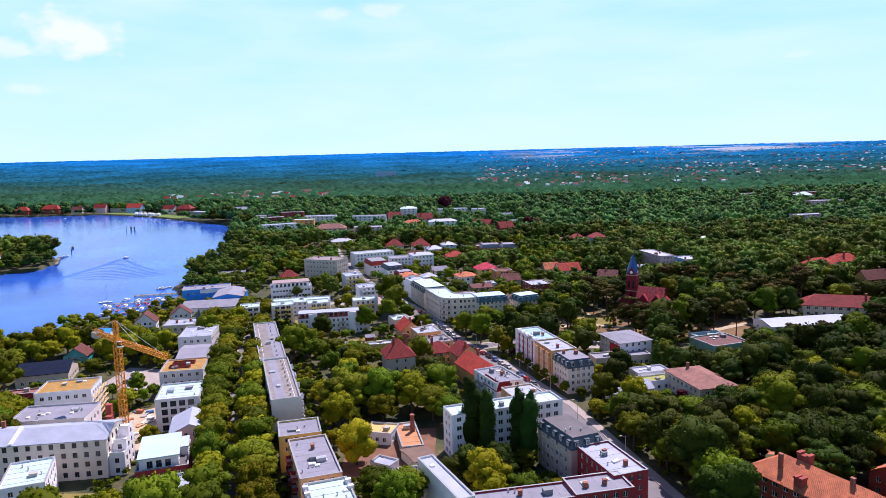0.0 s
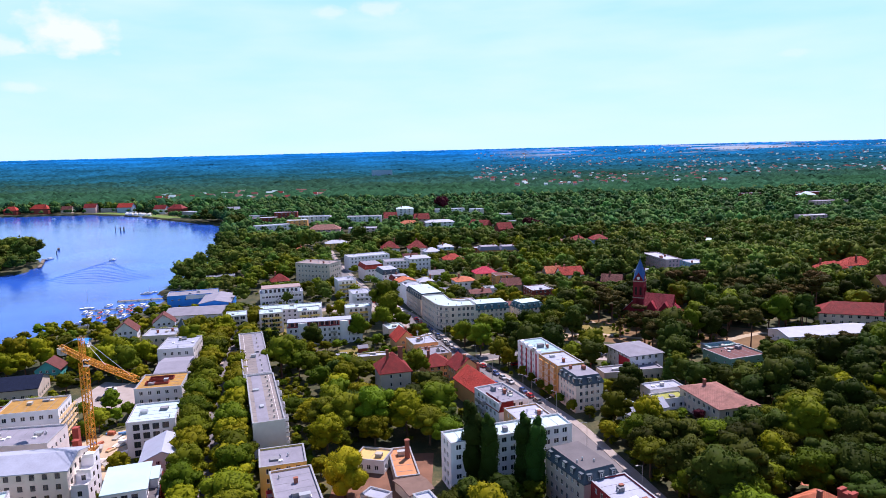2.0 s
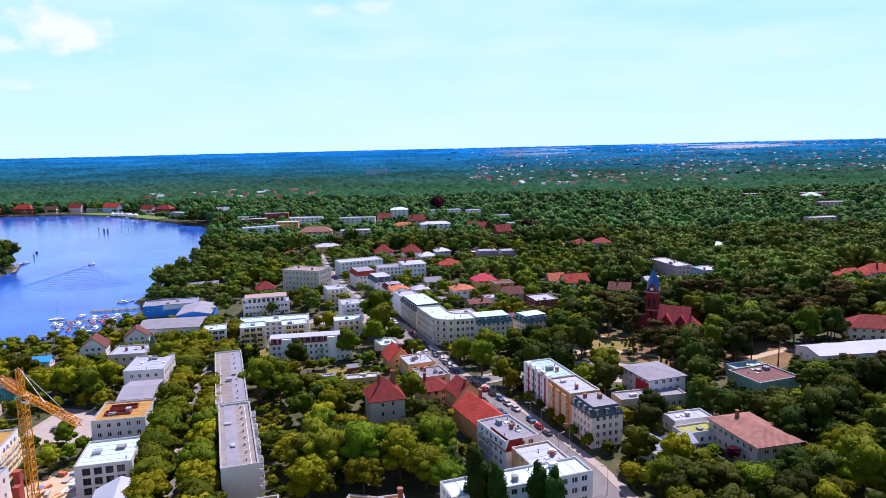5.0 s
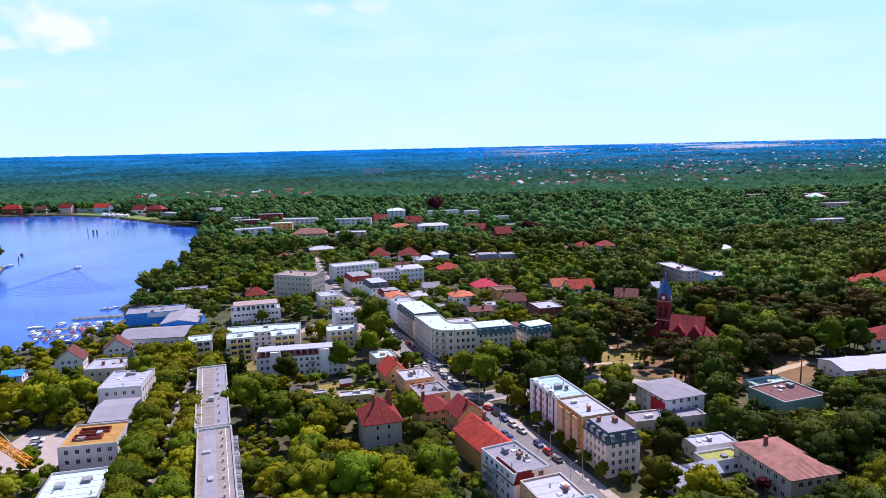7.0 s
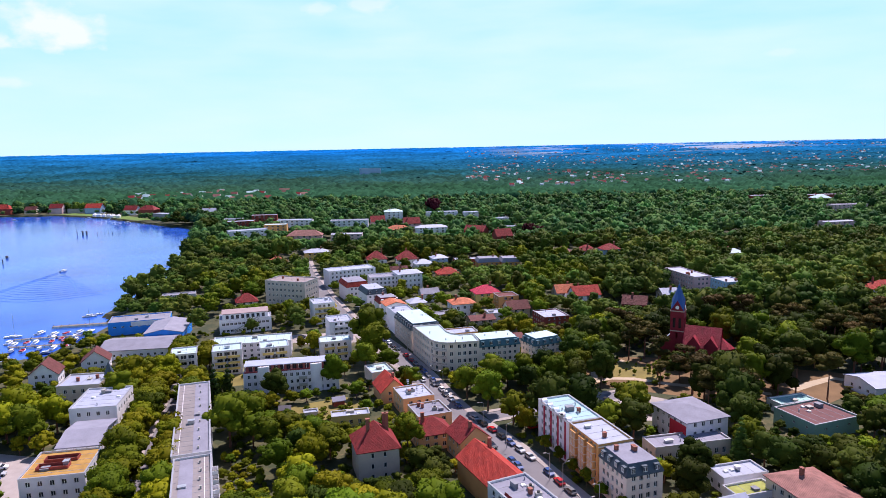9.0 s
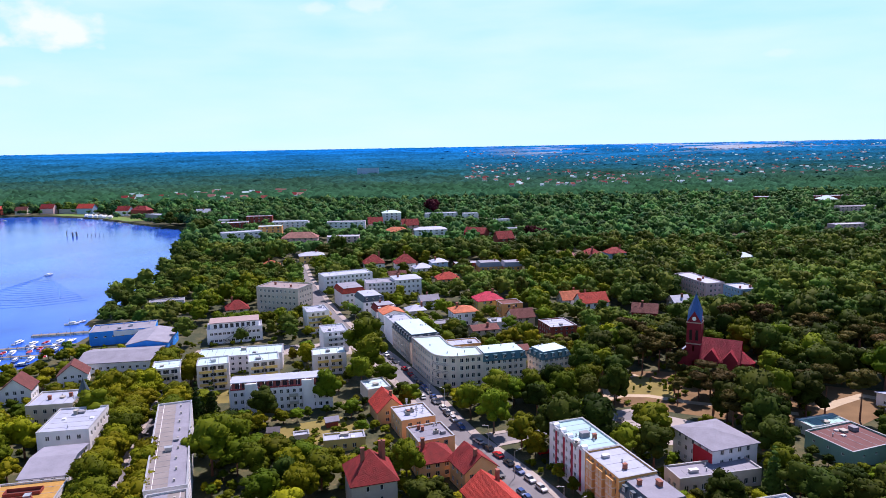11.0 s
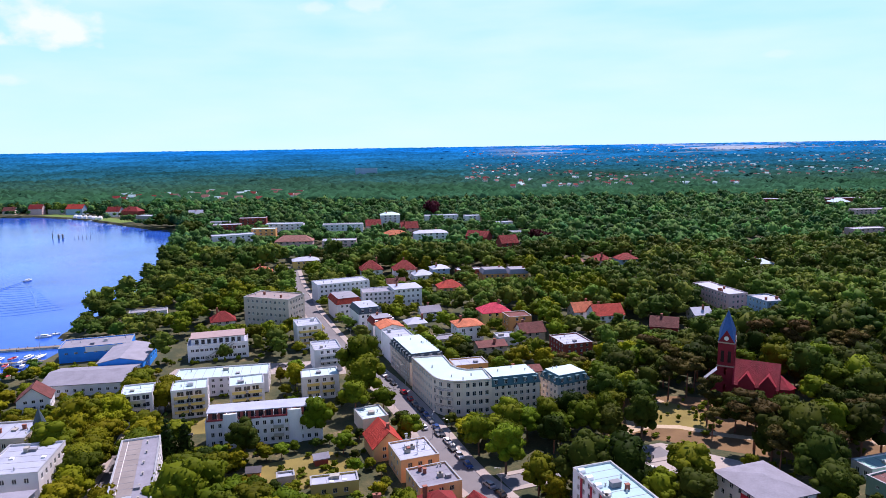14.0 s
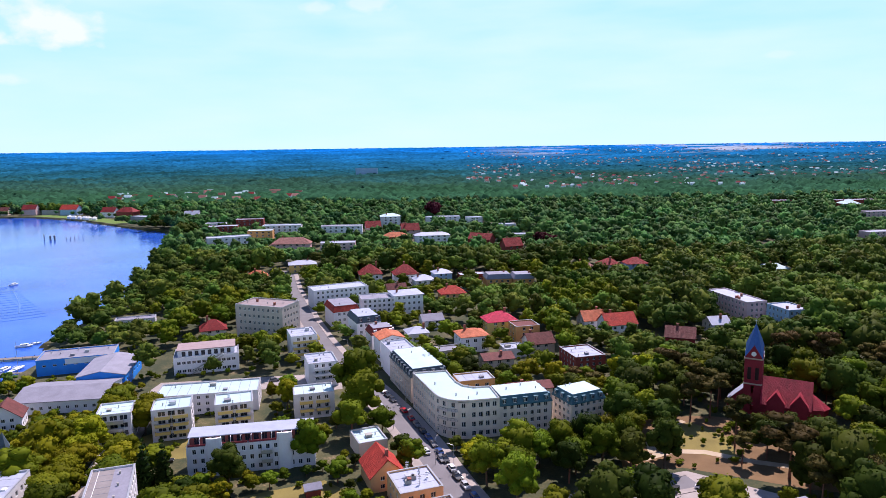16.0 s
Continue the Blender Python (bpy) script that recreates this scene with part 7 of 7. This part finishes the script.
tree_kind("mid", 4, lambda g: crown(g, lobes_round(g, 5.0, 3.2, 10.5, 19), 1700, 0.27, ICO2), F_MID, BARK, 11, 0.35, 5)
tree_kind("light", 3, lambda g: crown(g, lobes_round(g, 4.6, 2.6, 9.5, 19), 1700, 0.26, ICO2), F_LIGHT, BARK, 10, 0.32, 4.6)
tree_kind("dark", 3, lambda g: crown(g, lobes_round(g, 5.0, 2.8, 11.5, 19), 1700, 0.27, ICO2), F_DARK, BARK, 12, 0.38, 5)
tree_kind("pine", 3, lambda g: crown(g, lobes_pine(g, 4.9, 6.0, 9.5), 1500, 0.28), F_PINE, PINEBARK, 15, 0.28, 4, 7)
tree_kind("poplar", 2, lambda g: crown(g, lobes_poplar(g, 3.3, 1.0, 21.0), 3000, 0.25, ICO2), F_POPLAR, BARK, 20, 0.35, 1.4, 4)
tree_kind("willow", 1, lambda g: crown(g, lobes_round(g, 4.8, 1.6, 9.0, 20), 4200, 0.18, ICO2), foliage("golden_leaves", (0.27, 0.24, 0.008), hue=0.01), BARK, 9, 0.32, 4.6)
tree_kind("spruce", 2, lambda g: crown(g, lobes_cone(g, 3.4, 1.0, 14.0), 520, 0.46), F_POPLAR, BARK, 14, 0.28, 1.5, 3)
tree_kind("copper", 1, lambda g: crown(g, lobes_round(g, 5.0, 2.6, 10.5, 10), 540, 0.52), F_COPPER, BARK, 11, 0.35, 5)
tree_kind("bush", 2, lambda g: crown(g, lobes_round(g, 1.5, 0.1, 2.2, 6), 160, 0.30), F_MID, BARK, 1.6, 0.10, 1.2, 3)
LABEL = {"mid": ("broadleaf_tree", "green broadleaf tree with a full rounded crown"), "light": ("lime_tree", "yellow-green broadleaf tree with a bright crown"), "dark": ("broadleaf_tree", "dark green broadleaf tree with a dense crown"), "pine": ("pine_tree", "tall pine with a bare reddish trunk"), "willow": ("willow_tree", "golden-yellow willow with fine hanging leaves"), "poplar": ("poplar_tree", "tall slender dark green poplar"), "spruce": ("spruce_tree", "dark green conical spruce tree"), "copper": ("copper_beech", "dark red copper-leaved tree"), "bush": ("shrub", "small rounded green garden shrub")}
PLACED = []
FIRST = {}
rt = random.Random(11)


def tree(key, x, y, s=1.0, sz=None):
    """One tree: the first of each kind and shape is built, the others are copies of it."""
    i = rt.randrange(len(KINDS[key]))
    m = pose(x, y, 0.0, 0, 0, rt.uniform(0, 360))
    PLACED.append((x, y))
    sc = (s, s, sz or s * rt.uniform(0.9, 1.12))
    if (key, i) not in FIRST:
        name, label = LABEL[key]
        e = thing(name, label, "tree" if key != "bush" else "shrub", x, y, 0, 0, "trees of the town")
        tk, cr = KINDS[key][i][:2]
        part("trunk", tk, None, e)
        part("crown", cr, None, e)
        FIRST[(key, i)] = e
    else:
        e = copy_thing(FIRST[(key, i)], m)
    e.matrix_basis = m @ Matrix.Diagonal((*sc, 1))
    return e


def near_line(pts, x, y, d):
    for (x0, y0), (x1, y1) in zip(pts, pts[1:]):
        dx, dy = x1 - x0, y1 - y0
        t = max(0, min(1, ((x - x0) * dx + (y - y0) * dy) / (dx * dx + dy * dy)))
        if (x - x0 - t * dx) ** 2 + (y - y0 - t * dy) ** 2 < d * d:
            return True
    return False


FA = np.array([q if q[2:4] != (17, 11) else (q[0], q[1] + 15, 11, 6, q[4]) for q in FOOT])
EX = FA[:, 2] * np.abs(np.cos(np.radians(FA[:, 4]))) + FA[:, 3] * np.abs(np.sin(np.radians(FA[:, 4])))
EY = FA[:, 2] * np.abs(np.sin(np.radians(FA[:, 4]))) + FA[:, 3] * np.abs(np.cos(np.radians(FA[:, 4])))


def garden_height(x, y):
    """Caps trees south of houses, lower when closer, to keep the camera's view."""
    gap = FA[:, 1] - y
    m = (gap > 0) & (gap < 95) & (np.abs(x - FA[:, 0] * (y - 80) / (FA[:, 1] - 80)) < EX * 0.9 + 2.0)
    shore = 10.0 if x < -150 and 470 < y < 640 else (7.0 if x < -150 and 325 < y < 471 else 99.0)
    if not m.any():
        return shore
    base = 3.6 if y < 420 else (5.4 if y < 640 else 6.6)
    return min(shore, float((base + np.maximum(gap - EY, 0)[m] * 90 / (FA[:, 1][m] - 80)).min()))


def free(x, y, margin=1.5, road_m=0.5, front=0.0, lawns=False):
    if in_lake(x, y) or (y > 420 and in_lake(x - 3.5, y - 2)):
        return False
    for fx, fy, a, b, ang in FOOT:
        if abs(fx - x) + abs(fy - y) > 90:
            continue
        c, s = math.cos(radians(ang)), math.sin(radians(ang))
        u, v = (x - fx) * c + (y - fy) * s, -(x - fx) * s + (y - fy) * c
        if abs(u) < a + margin and abs(v) < b + margin:
            return False
        if front and abs(x - fx) < 0.8 * a and 0 < fy - y < b + front:
            return False
    for pts, w in ROADS:
        if near_line(pts, x, y, w + road_m):
            return False
    for pts in OPEN:
        if lawns and pts in LAWNS:
            continue
        if inside(pts, x, y):
            return False
    return True


# trees that stand out
for k, x, y, s in [("willow", -31.5, 197, 1.3), ("poplar", 3.5, 202, 1.05), ("poplar", 8.0, 200, 0.98), ("poplar", 18.0, 199, 1.05), ("poplar", 20.5, 196, 0.92),
                   ("mid", -38.5, 398, 1.7), ("mid", 11, 325, 1.15), ("mid", 4, 337, 1.0), ("mid", 15, 346, 1.05), ("spruce", -90.5, 336, 1.05), ("spruce", -85.5, 337, 1.0),
                   ("dark", -75.5, 326, 0.75), ("dark", -67.5, 336.5, 1.0), ("spruce", 83, 282, 0.95), ("dark", 64.5, 269, 1.0), ("copper", 81, 243, 0.45),
                   ("mid", -48, 352, 1.0), ("mid", -60.5, 372, 0.6), ("light", -122, 392, 1.05), ("light", -64, 396, 0.9), ("light", -86, 458, 0.85), ("light", -78, 474, 0.8),
                   ("mid", 27, 351, 1.1), ("dark", 35, 355, 1.1), ("light", 43, 361, 1.0), ("mid", 38, 346, 1.15), ("dark", 50, 367, 1.2), ("mid", 20, 347, 0.95), ("mid", 30, 343, 0.9), ("mid", 46, 352, 1.0), ("dark", 56, 345, 1.1), ("light", 60, 232, 1.1), ("mid", 52, 240, 1.05), ("mid", -16, 290, 1.0), ("light", 22, 305, 0.8), ("copper", 80, 748, 1.5), ("copper", 88, 744, 1.4), ("copper", -14, 975, 2.2)]:
    tree(k, x, y, s)
# the avenue: limes on both sides
for pts in [[(-58, 160), (-66, 188), (-78, 226), (-98, 300), (-110, 357), (-117, 400)]]:
    for (x0, y0), (x1, y1) in zip(pts, pts[1:]):
        ln = math.hypot(x1 - x0, y1 - y0)
        n = max(1, round(ln / 7.2))
        for i in range(n):
            t = (i + 0.5) / n
            for sd in (-6.6, 6.0):
                x = x0 + (x1 - x0) * t + (y1 - y0) / ln * -sd
                y = y0 + (y1 - y0) * t + (x1 - x0) / ln * sd
                x, y = x + rt.uniform(-0.8, 0.8), y + rt.uniform(-1, 1)
                if free(x, y, -1.5, -3):
                    tree("light" if rt.random() < 0.6 else "mid", x, y, rt.uniform(1.1, 1.4), rt.uniform(0.95, 1.15))
# young trees on the footway
for x, y in ((26.5, 291), (29.5, 284), (32, 276.5), (34.5, 269), (37, 261.5), (40, 253)):
    tree("mid", x, y, rt.uniform(0.34, 0.46))
# garden shrubs in front of the office
for i in range(6):
    tree("bush", -117 + i * 9.5, 432.5 + i * 2.4, rt.uniform(0.9, 1.2))


def zone_kind(x, y):
    r = rt.random()
    if x > 40 and y > 300 and noise.noise((x * 0.02, y * 0.02, 3.0)) > -0.02:
        return "pine" if r < 0.55 else ("dark" if r < 0.88 else "mid")
    if x < -60 and y < 430:
        return "light" if r < 0.6 else "mid"
    if x > 60 and y < 260:
        return "mid" if r < 0.30 else ("light" if r < 0.36 else "dark")
    if x > 85:
        return "dark" if r < 0.66 else "mid"
    return "mid" if r < 0.5 else ("dark" if r < 0.75 else "light")


GRIDC = {}


def spaced(x, y, d):
    i, j = int(x // 8), int(y // 8)
    for a in range(i - 2, i + 3):
        for b in range(j - 2, j + 3):
            for px, py in GRIDC.get((a, b), ()):
                if (px - x) ** 2 + (py - y) ** 2 < d * d:
                    return False
    return True


for p in PLACED:
    GRIDC.setdefault((int(p[0] // 8), int(p[1] // 8)), []).append(p)
OPEN.append([(126, 330), (150, 334), (160, 348), (150, 358), (134, 352)])
SPARSE = [((40, 312), (86, 306), (88, 352), (50, 356)), ((-270, 394), (-125, 394), (-122, 470), (-270, 470)), ((-38, 172), (-4, 172), (-4, 226), (-38, 226)), ((-120, 352), (-40, 352), (-30, 440), (-125, 440)), ((-130, 150), (-76, 150), (-100, 300), (-160, 300))]
SPOTS = []
for _ in range(15000):
    y = rt.uniform(140, 425)
    x = rt.uniform(-0.67 * y - 12, 0.67 * y + 12)
    if x < -235 or (x < -160 and y > 325 and rt.random() < 0.6):
        continue
    sp = any(inside(q, x, y) for q in SPARSE)
    if sp and rt.random() < (0.75 if x < -125 else 0.90):
        continue
    s = rt.uniform(0.95, 1.65) * (0.5 if sp else 1)
    tall = rt.uniform(0.8, 1.0) * s
    if rt.random() < 0.96 or x < -150:
        tall = min(tall, garden_height(x, y) / 13.5)
        s = min(s, 1.35 * tall)
    if s < 0.28:
        continue
    d = rt.uniform(5.4, 6.6) * (0.25 + 0.82 * s)
    if spaced(x, y, d) and free(x, y, 0.3 + 1.7 * s, 0.5 + 0.8 * s, 2.0):
        SPOTS.append((zone_kind(x, y), x, y, s, tall))
        GRIDC.setdefault((int(x // 8), int(y // 8)), []).append((x, y))
SPOTS.sort(key=lambda q: math.hypot(q[1] * 0.8, q[2] - 100))
for k, x, y, s, tall in SPOTS[:300]:
    tree(k, x, y, s, tall)

# ---- woods: joined crowns ----
rw = np.random.default_rng(5)


def join_trees(name, label, spots):
    """Trees past those that stand alone: crowns of one kind and their trunks as joined masses."""
    shapes = {"mid": lambda g: lobes_round(g, 5.0, 3.2, 10.5, 14), "light": lambda g: lobes_round(g, 4.6, 2.6, 9.5, 14), "dark": lambda g: lobes_round(g, 5.0, 2.8, 11.5, 14), "pine": lambda g: lobes_pine(g, 4.9, 6.0, 9.5)}
    for key in ("mid", "light", "dark", "pine"):
        V, F, T, k = [], [], [], 0
        temps = []
        for i in range(4):
            g = np.random.default_rng(300 + i)
            temps.append(crown(g, shapes[key](g), 600, 0.37, ICO2))
        for kk, x, y, s, tall in spots:
            if kk != key:
                continue
            v, f = temps[rw.integers(4)]
            a = rw.uniform(0, 6.28)
            c, q = math.cos(a) * s, math.sin(a) * s
            V.append(np.stack([v[:, 0] * c - v[:, 1] * q + x, v[:, 0] * q + v[:, 1] * c + y, v[:, 2] * tall], 1))
            F.append(f + k)
            T.append(np.full(len(v), rw.random()))
            k += len(v)
        if V:
            tagged(new(name, arr_mesh(name, np.concatenate(V), np.concatenate(F), {"mid": F_MID, "light": F_LIGHT, "dark": F_DARK, "pine": F_PINE}[key], np.concatenate(T))), label, "woodland", kind="stuff")
    g = Geo()
    for kk, x, y, s, tall in spots:
        g.tube((x, y, -0.1), (x + 0.2, y, 9 * tall), 0.3 * s, 0.15 * s, 5, caps=False)
    tagged(new("tree_trunks", g.mesh("tree_trunks", PINEBARK)), "brown trunks of the town woods", "woodland", kind="stuff")


join_trees("woodland", "dense crowns of the park and town woods", SPOTS[300:])


# shrubs and hedges of the gardens and yards
gr = random.Random(8)
V, F, k = [], [], 0
bush_shapes = []
for i in range(4):
    g = np.random.default_rng(60 + i)
    bush_shapes.append(crown(g, lobes_round(g, 1.5, 0.0, 2.3, 2), 26, 0.46))
for _ in range(5200):
    y = gr.uniform(150, 480)
    x = gr.uniform(-0.6 * y, 0.6 * y)
    if not free(x, y, -0.8, 0.3, 0.0, True) or noise.noise((x * 0.06, y * 0.06, 4.0)) < -0.05:
        continue
    v, f = bush_shapes[gr.randrange(4)]
    s, sz = gr.uniform(0.4, 1.25), gr.uniform(0.4, 1.1)
    V.append(v * [s, s, sz] + [x, y, 0])
    F.append(f + k)
    k += len(v)
tagged(new("garden_shrubs", arr_mesh("garden_shrubs", np.concatenate(V), np.concatenate(F), F_MID)), "low green shrubs and hedges in yards and gardens", "shrubs", kind="stuff")


def wood_templates(n, clumps, size, lob):
    out = []
    for i in range(n):
        g = np.random.default_rng(100 + i)
        out.append(crown(g, lobes_round(g, 4.6, 3.0, 11.0, lob), clumps, size))
    return out


def plant(name, label, spots, temps, mat, smin, smax):
    V, F, T, k = [], [], [], 0
    for x, y in spots:
        v, f = temps[rw.integers(len(temps))]
        a, s = rw.uniform(0, 6.28), rw.uniform(smin, smax)
        tall = min(s * rw.uniform(0.72, 0.98), garden_height(x, y) / (13.0 if rw.random() < 0.8 else 8.0))
        s = min(s, 1.45 * tall)
        if s < 0.26:
            continue
        c, q = math.cos(a) * s, math.sin(a) * s
        w = np.stack([v[:, 0] * c - v[:, 1] * q + x, v[:, 0] * q + v[:, 1] * c + y, v[:, 2] * tall + float(land_height(np.array(x), np.array(y)))], 1)
        V.append(w)
        F.append(f + k)
        T.append(np.full(len(v), rw.random()))
        k += len(v)
    return tagged(new(name, arr_mesh(name, np.concatenate(V), np.concatenate(F), mat, np.concatenate(T), True)), label, "woodland", kind="stuff")


def scatter(y0, y1, spacing, keep, margin=1.0, front=12.0):
    spots = []
    ys = np.arange(y0, y1, spacing * 0.9)
    for row, y in enumerate(ys):
        half = 0.67 * y + 25
        for x in np.arange(-half + (row % 2) * spacing / 2, half, spacing):
            px, py = x + rw.uniform(-0.42, 0.42) * spacing, y + rw.uniform(-0.42, 0.42) * spacing
            if keep(px, py) and free(px, py, margin, 0.5, front):
                spots.append((px, py))
    return spots


def keep_mid(x, y):
    if y < 440 and not spaced(x, y, 6) or (inside(SPARSE[1], x, y) and rw.random() < 0.7):
        return False
    town = -150 < x < 60 and y < 720
    return rw.random() < (0.93 if town else 0.98)


mids = scatter(424, 690, 8.8, keep_mid, 1.0, 2.0)
lows = [p for p in mids if noise.noise((p[0] * 0.02, p[1] * 0.02, 7.0)) > 0.05]
rest = [p for p in mids if noise.noise((p[0] * 0.02, p[1] * 0.02, 7.0)) <= 0.05]
T2 = wood_templates(5, 30, 0.80, 6)
T1 = wood_templates(6, 150, 0.55, 9)
def in_town(p):
    return -170 < p[0] < 95 and p[1] < 640


plant("woodland", "low green crowns of the town gardens", [p for p in rest if in_town(p)], T1, F_WOOD, 0.8, 1.4)
plant("woodland", "green broadleaf crowns of the town woods", [p for p in rest if not in_town(p)], T1, F_DEEP, 1.05, 1.85)
plant("woodland", "brighter green crowns among the houses", [p for p in lows if in_town(p)], T1, F_MID, 0.8, 1.4)
plant("woodland", "brighter green crowns of the town woods", [p for p in lows if not in_town(p)], T1, F_WOOD, 1.05, 1.8)
far = scatter(690, 1190, 10.8, lambda x, y: rw.random() < 0.97, 2.0, 4.0)
early = set(p for p in far if rw.random() > (p[1] - 690) / 300)
plant("forest", "mixed crowns at the edge of the forest", list(p for p in far if p in early), T2, F_FOREST2, 1.0, 1.7)
plant("forest", "dense mixed forest behind the town", [p for p in far[::2] if p not in early], T2, F_FOREST, 1.0, 1.65)
plant("forest", "brighter broadleaf crowns in the forest behind the town", [p for p in far[1::2] if p not in early], T2, F_FOREST2, 1.0, 1.8)
spit = [(x, y) for x, y in ((rw.uniform(-640, -366), rw.uniform(515, 720)) for _ in range(900)) if inside(SPIT, x, y) and free(x, y, 1.0)]
plant("woodland", "trees on the wooded spit in the lake", spit[:420], T1, F_MID, 0.6, 1.0)

plant("woodland", "tall dark trees at the head of the lake", [(rw.uniform(-356, -312), rw.uniform(958, 990)) for _ in range(26)] + [(rw.uniform(-268, -252), rw.uniform(828, 850)) for _ in range(5)], T1, F_DARK, 1.4, 2.0)
plant("woodland", "trees between the houses on the far shore", [(x, 1185 - 0.42 * max(0, x + 560) + rw.uniform(-10, 16)) for x in rw.uniform(-760, -380, 60)], T1, F_WOOD, 0.8, 1.5)

BARE = [(-900, 1100), (-300, 900), (-300, 1000), (-420, 1120), (-560, 1185), (-900, 1185)]     # the far shore


# the far forest: a canopy of crowns to the horizon
def canopy(name, label, y0, y1, grow, cell, mat, hgt):
    rows = int(math.log(y1 / y0) / math.log(1 + grow)) + 1
    ys = y0 * (1 + grow) ** np.arange(rows + 1)
    us = np.arange(-0.72, 0.72, grow * 1.1)
    Y = np.repeat(ys[:, None], len(us), 1)
    X = Y * us[None, :]
    Y = Y + rw.normal(0, 0.3, Y.shape) * grow * Y
    best = np.full(X.shape, 9.0)
    top = np.zeros(X.shape)
    ci, cj = np.floor(X / cell), np.floor(Y / cell)
    for a in (-1, 0, 1):
        for b in (-1, 0, 1):
            i, j = ci + a, cj + b
            h1 = np.modf(np.abs(np.sin(i * 12.9898 + j * 78.233) * 43758.5453))[0]
            h2 = np.modf(np.abs(np.sin(i * 39.346 + j * 11.135) * 24634.6345))[0]
            h3 = np.modf(np.abs(np.sin(i * 73.156 + j * 52.235) * 15731.743))[0]
            d = np.hypot(X - (i + 0.2 + 0.6 * h1) * cell, Y - (j + 0.2 + 0.6 * h2) * cell) / cell
            m = d < best
            best = np.where(m, d, best)
            top = np.where(m, h3, top)
    hgt = hgt * (1.0 - 0.55 * np.clip((Y - 1400) / 2200, 0, 1))
    Z = land_height(X, Y) + (hgt * 0.0 + 9.0) * np.clip((Y - 1400) / 2200, 0, 1) + hgt * (0.6 + 0.55 * top) * (1 - 0.85 * np.clip(best, 0, 1) ** 2)
    Z[0, :] = land_height(X[0], Y[0]) - 1.0
    hole = inside_np(LAKE, X, Y) & ~inside_np(SPIT, X, Y) | inside_np(BARE, X, Y)
    rim = hole.copy()
    rim[1:] |= hole[:-1]
    rim[:-1] |= hole[1:]
    rim[:, 1:] |= hole[:, :-1]
    rim[:, :-1] |= hole[:, 1:]
    Z = np.where(rim, land_height(X, Y) - 1.0, Z)
    Z = Z + rw.normal(0, 1.0, Z.shape) * hgt * 0.05
    ok = ~hole
    nx, ny = len(us), len(ys)
    q = np.arange((ny - 1) * (nx - 1))
    a = (q // (nx - 1)) * nx + q % (nx - 1)
    k = ok.ravel()
    good = k[a] & k[a + 1] & k[a + nx] & k[a + nx + 1]
    a = a[good]
    tr = np.concatenate([np.stack([a, a + 1, a + nx + 1], 1), np.stack([a, a + nx + 1, a + nx], 1)])
    co = np.stack([X.ravel(), Y.ravel(), Z.ravel()], 1)
    used = np.unique(tr)
    remap = np.zeros(len(co), int)
    remap[used] = np.arange(len(used))
    return tagged(new(name, arr_mesh(name, co[used], remap[tr], mat)), label, "forest", kind="stuff")


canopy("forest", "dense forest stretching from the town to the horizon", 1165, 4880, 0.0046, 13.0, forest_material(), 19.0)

# houses scattered through the far suburbs
rf = random.Random(3)
FARK = [(P_WHITE, T_DRED, "white"), (P_CREAM, T_BROWN, "cream"), (P_PINK, T_PINK, "pink"), (P_WHITE, R_WHITE, "white")]


def far_shape(g, x, y, z, ang, s, mw, mr):
    c, q = math.cos(radians(ang)) * s, math.sin(radians(ang)) * s
    k = len(g.v)
    for px, py, pz in ((-8, -6, -9), (8, -6, -9), (8, 6, -9), (-8, 6, -9), (-8, -6, 5), (8, -6, 5), (8, 6, 5), (-8, 6, 5), (-8, 0, 10.4), (8, 0, 10.4)):
        g.v.append((x + px * c - py * q, y + px * q + py * c, z + pz * s))
    for f, m in (((0, 1, 5, 4), mw), ((1, 2, 6, 9, 5), mw), ((2, 3, 7, 6), mw), ((3, 0, 4, 8, 7), mw), ((4, 5, 9, 8), mr), ((6, 7, 8, 9), mr)):
        g.f.append(tuple(k + i for i in f))
        g.m.append(m)


sub = Geo()
for _ in range(1300):
    y = 1380 + 2500 * rf.random() ** 1.1
    x = y * rf.uniform(0.03, 0.68)
    if noise.noise((x * 0.003, y * 0.003, 2.0)) < -0.12:
        continue
    i = rf.randrange(4)
    far_shape(sub, x, y, float(land_height(np.array(x), np.array(y))) + 14.5, rf.uniform(-40, 40), rf.uniform(0.25, 0.6), (0, 1, 2, 0)[i], (3, 4, 5, 6)[i])
tagged(new("far_suburb", sub.mesh("far_suburb", [P_WHITE, P_CREAM, P_PINK, T_PINK, T_BROWN, T_DRED, R_WHITE])), "many small pale houses with red roofs in far woods", "suburb", kind="stuff")
for k in range(46):
    y = rf.uniform(1190, 1420)
    x = -y * rf.uniform(0.17, 0.42)
    i = rf.randrange(4)
    wl, rm, nm = FARK[i]
    g = Geo()
    far_shape(g, 0, 0, 0, 0, 1.0, 0, 1)
    e = new("suburban_house", g.mesh("suburban_house", [wl, rm]))
    s = rf.uniform(0.5, 0.8)
    e.matrix_basis = pose(x, y, 11.5, 0, 0, rf.uniform(-25, 25)) @ Matrix.Diagonal((s, s, s, 1))
    tagged(e, nm + " house with a pitched roof among lakeside trees", "house", "houses beyond the lake")
house("apartment_house", "pale blue-grey slab of flats in the forest", -205, 2080, 60, 16, 4, 30, P_LBLUE, R_LIGHT, rows=0, category="house")
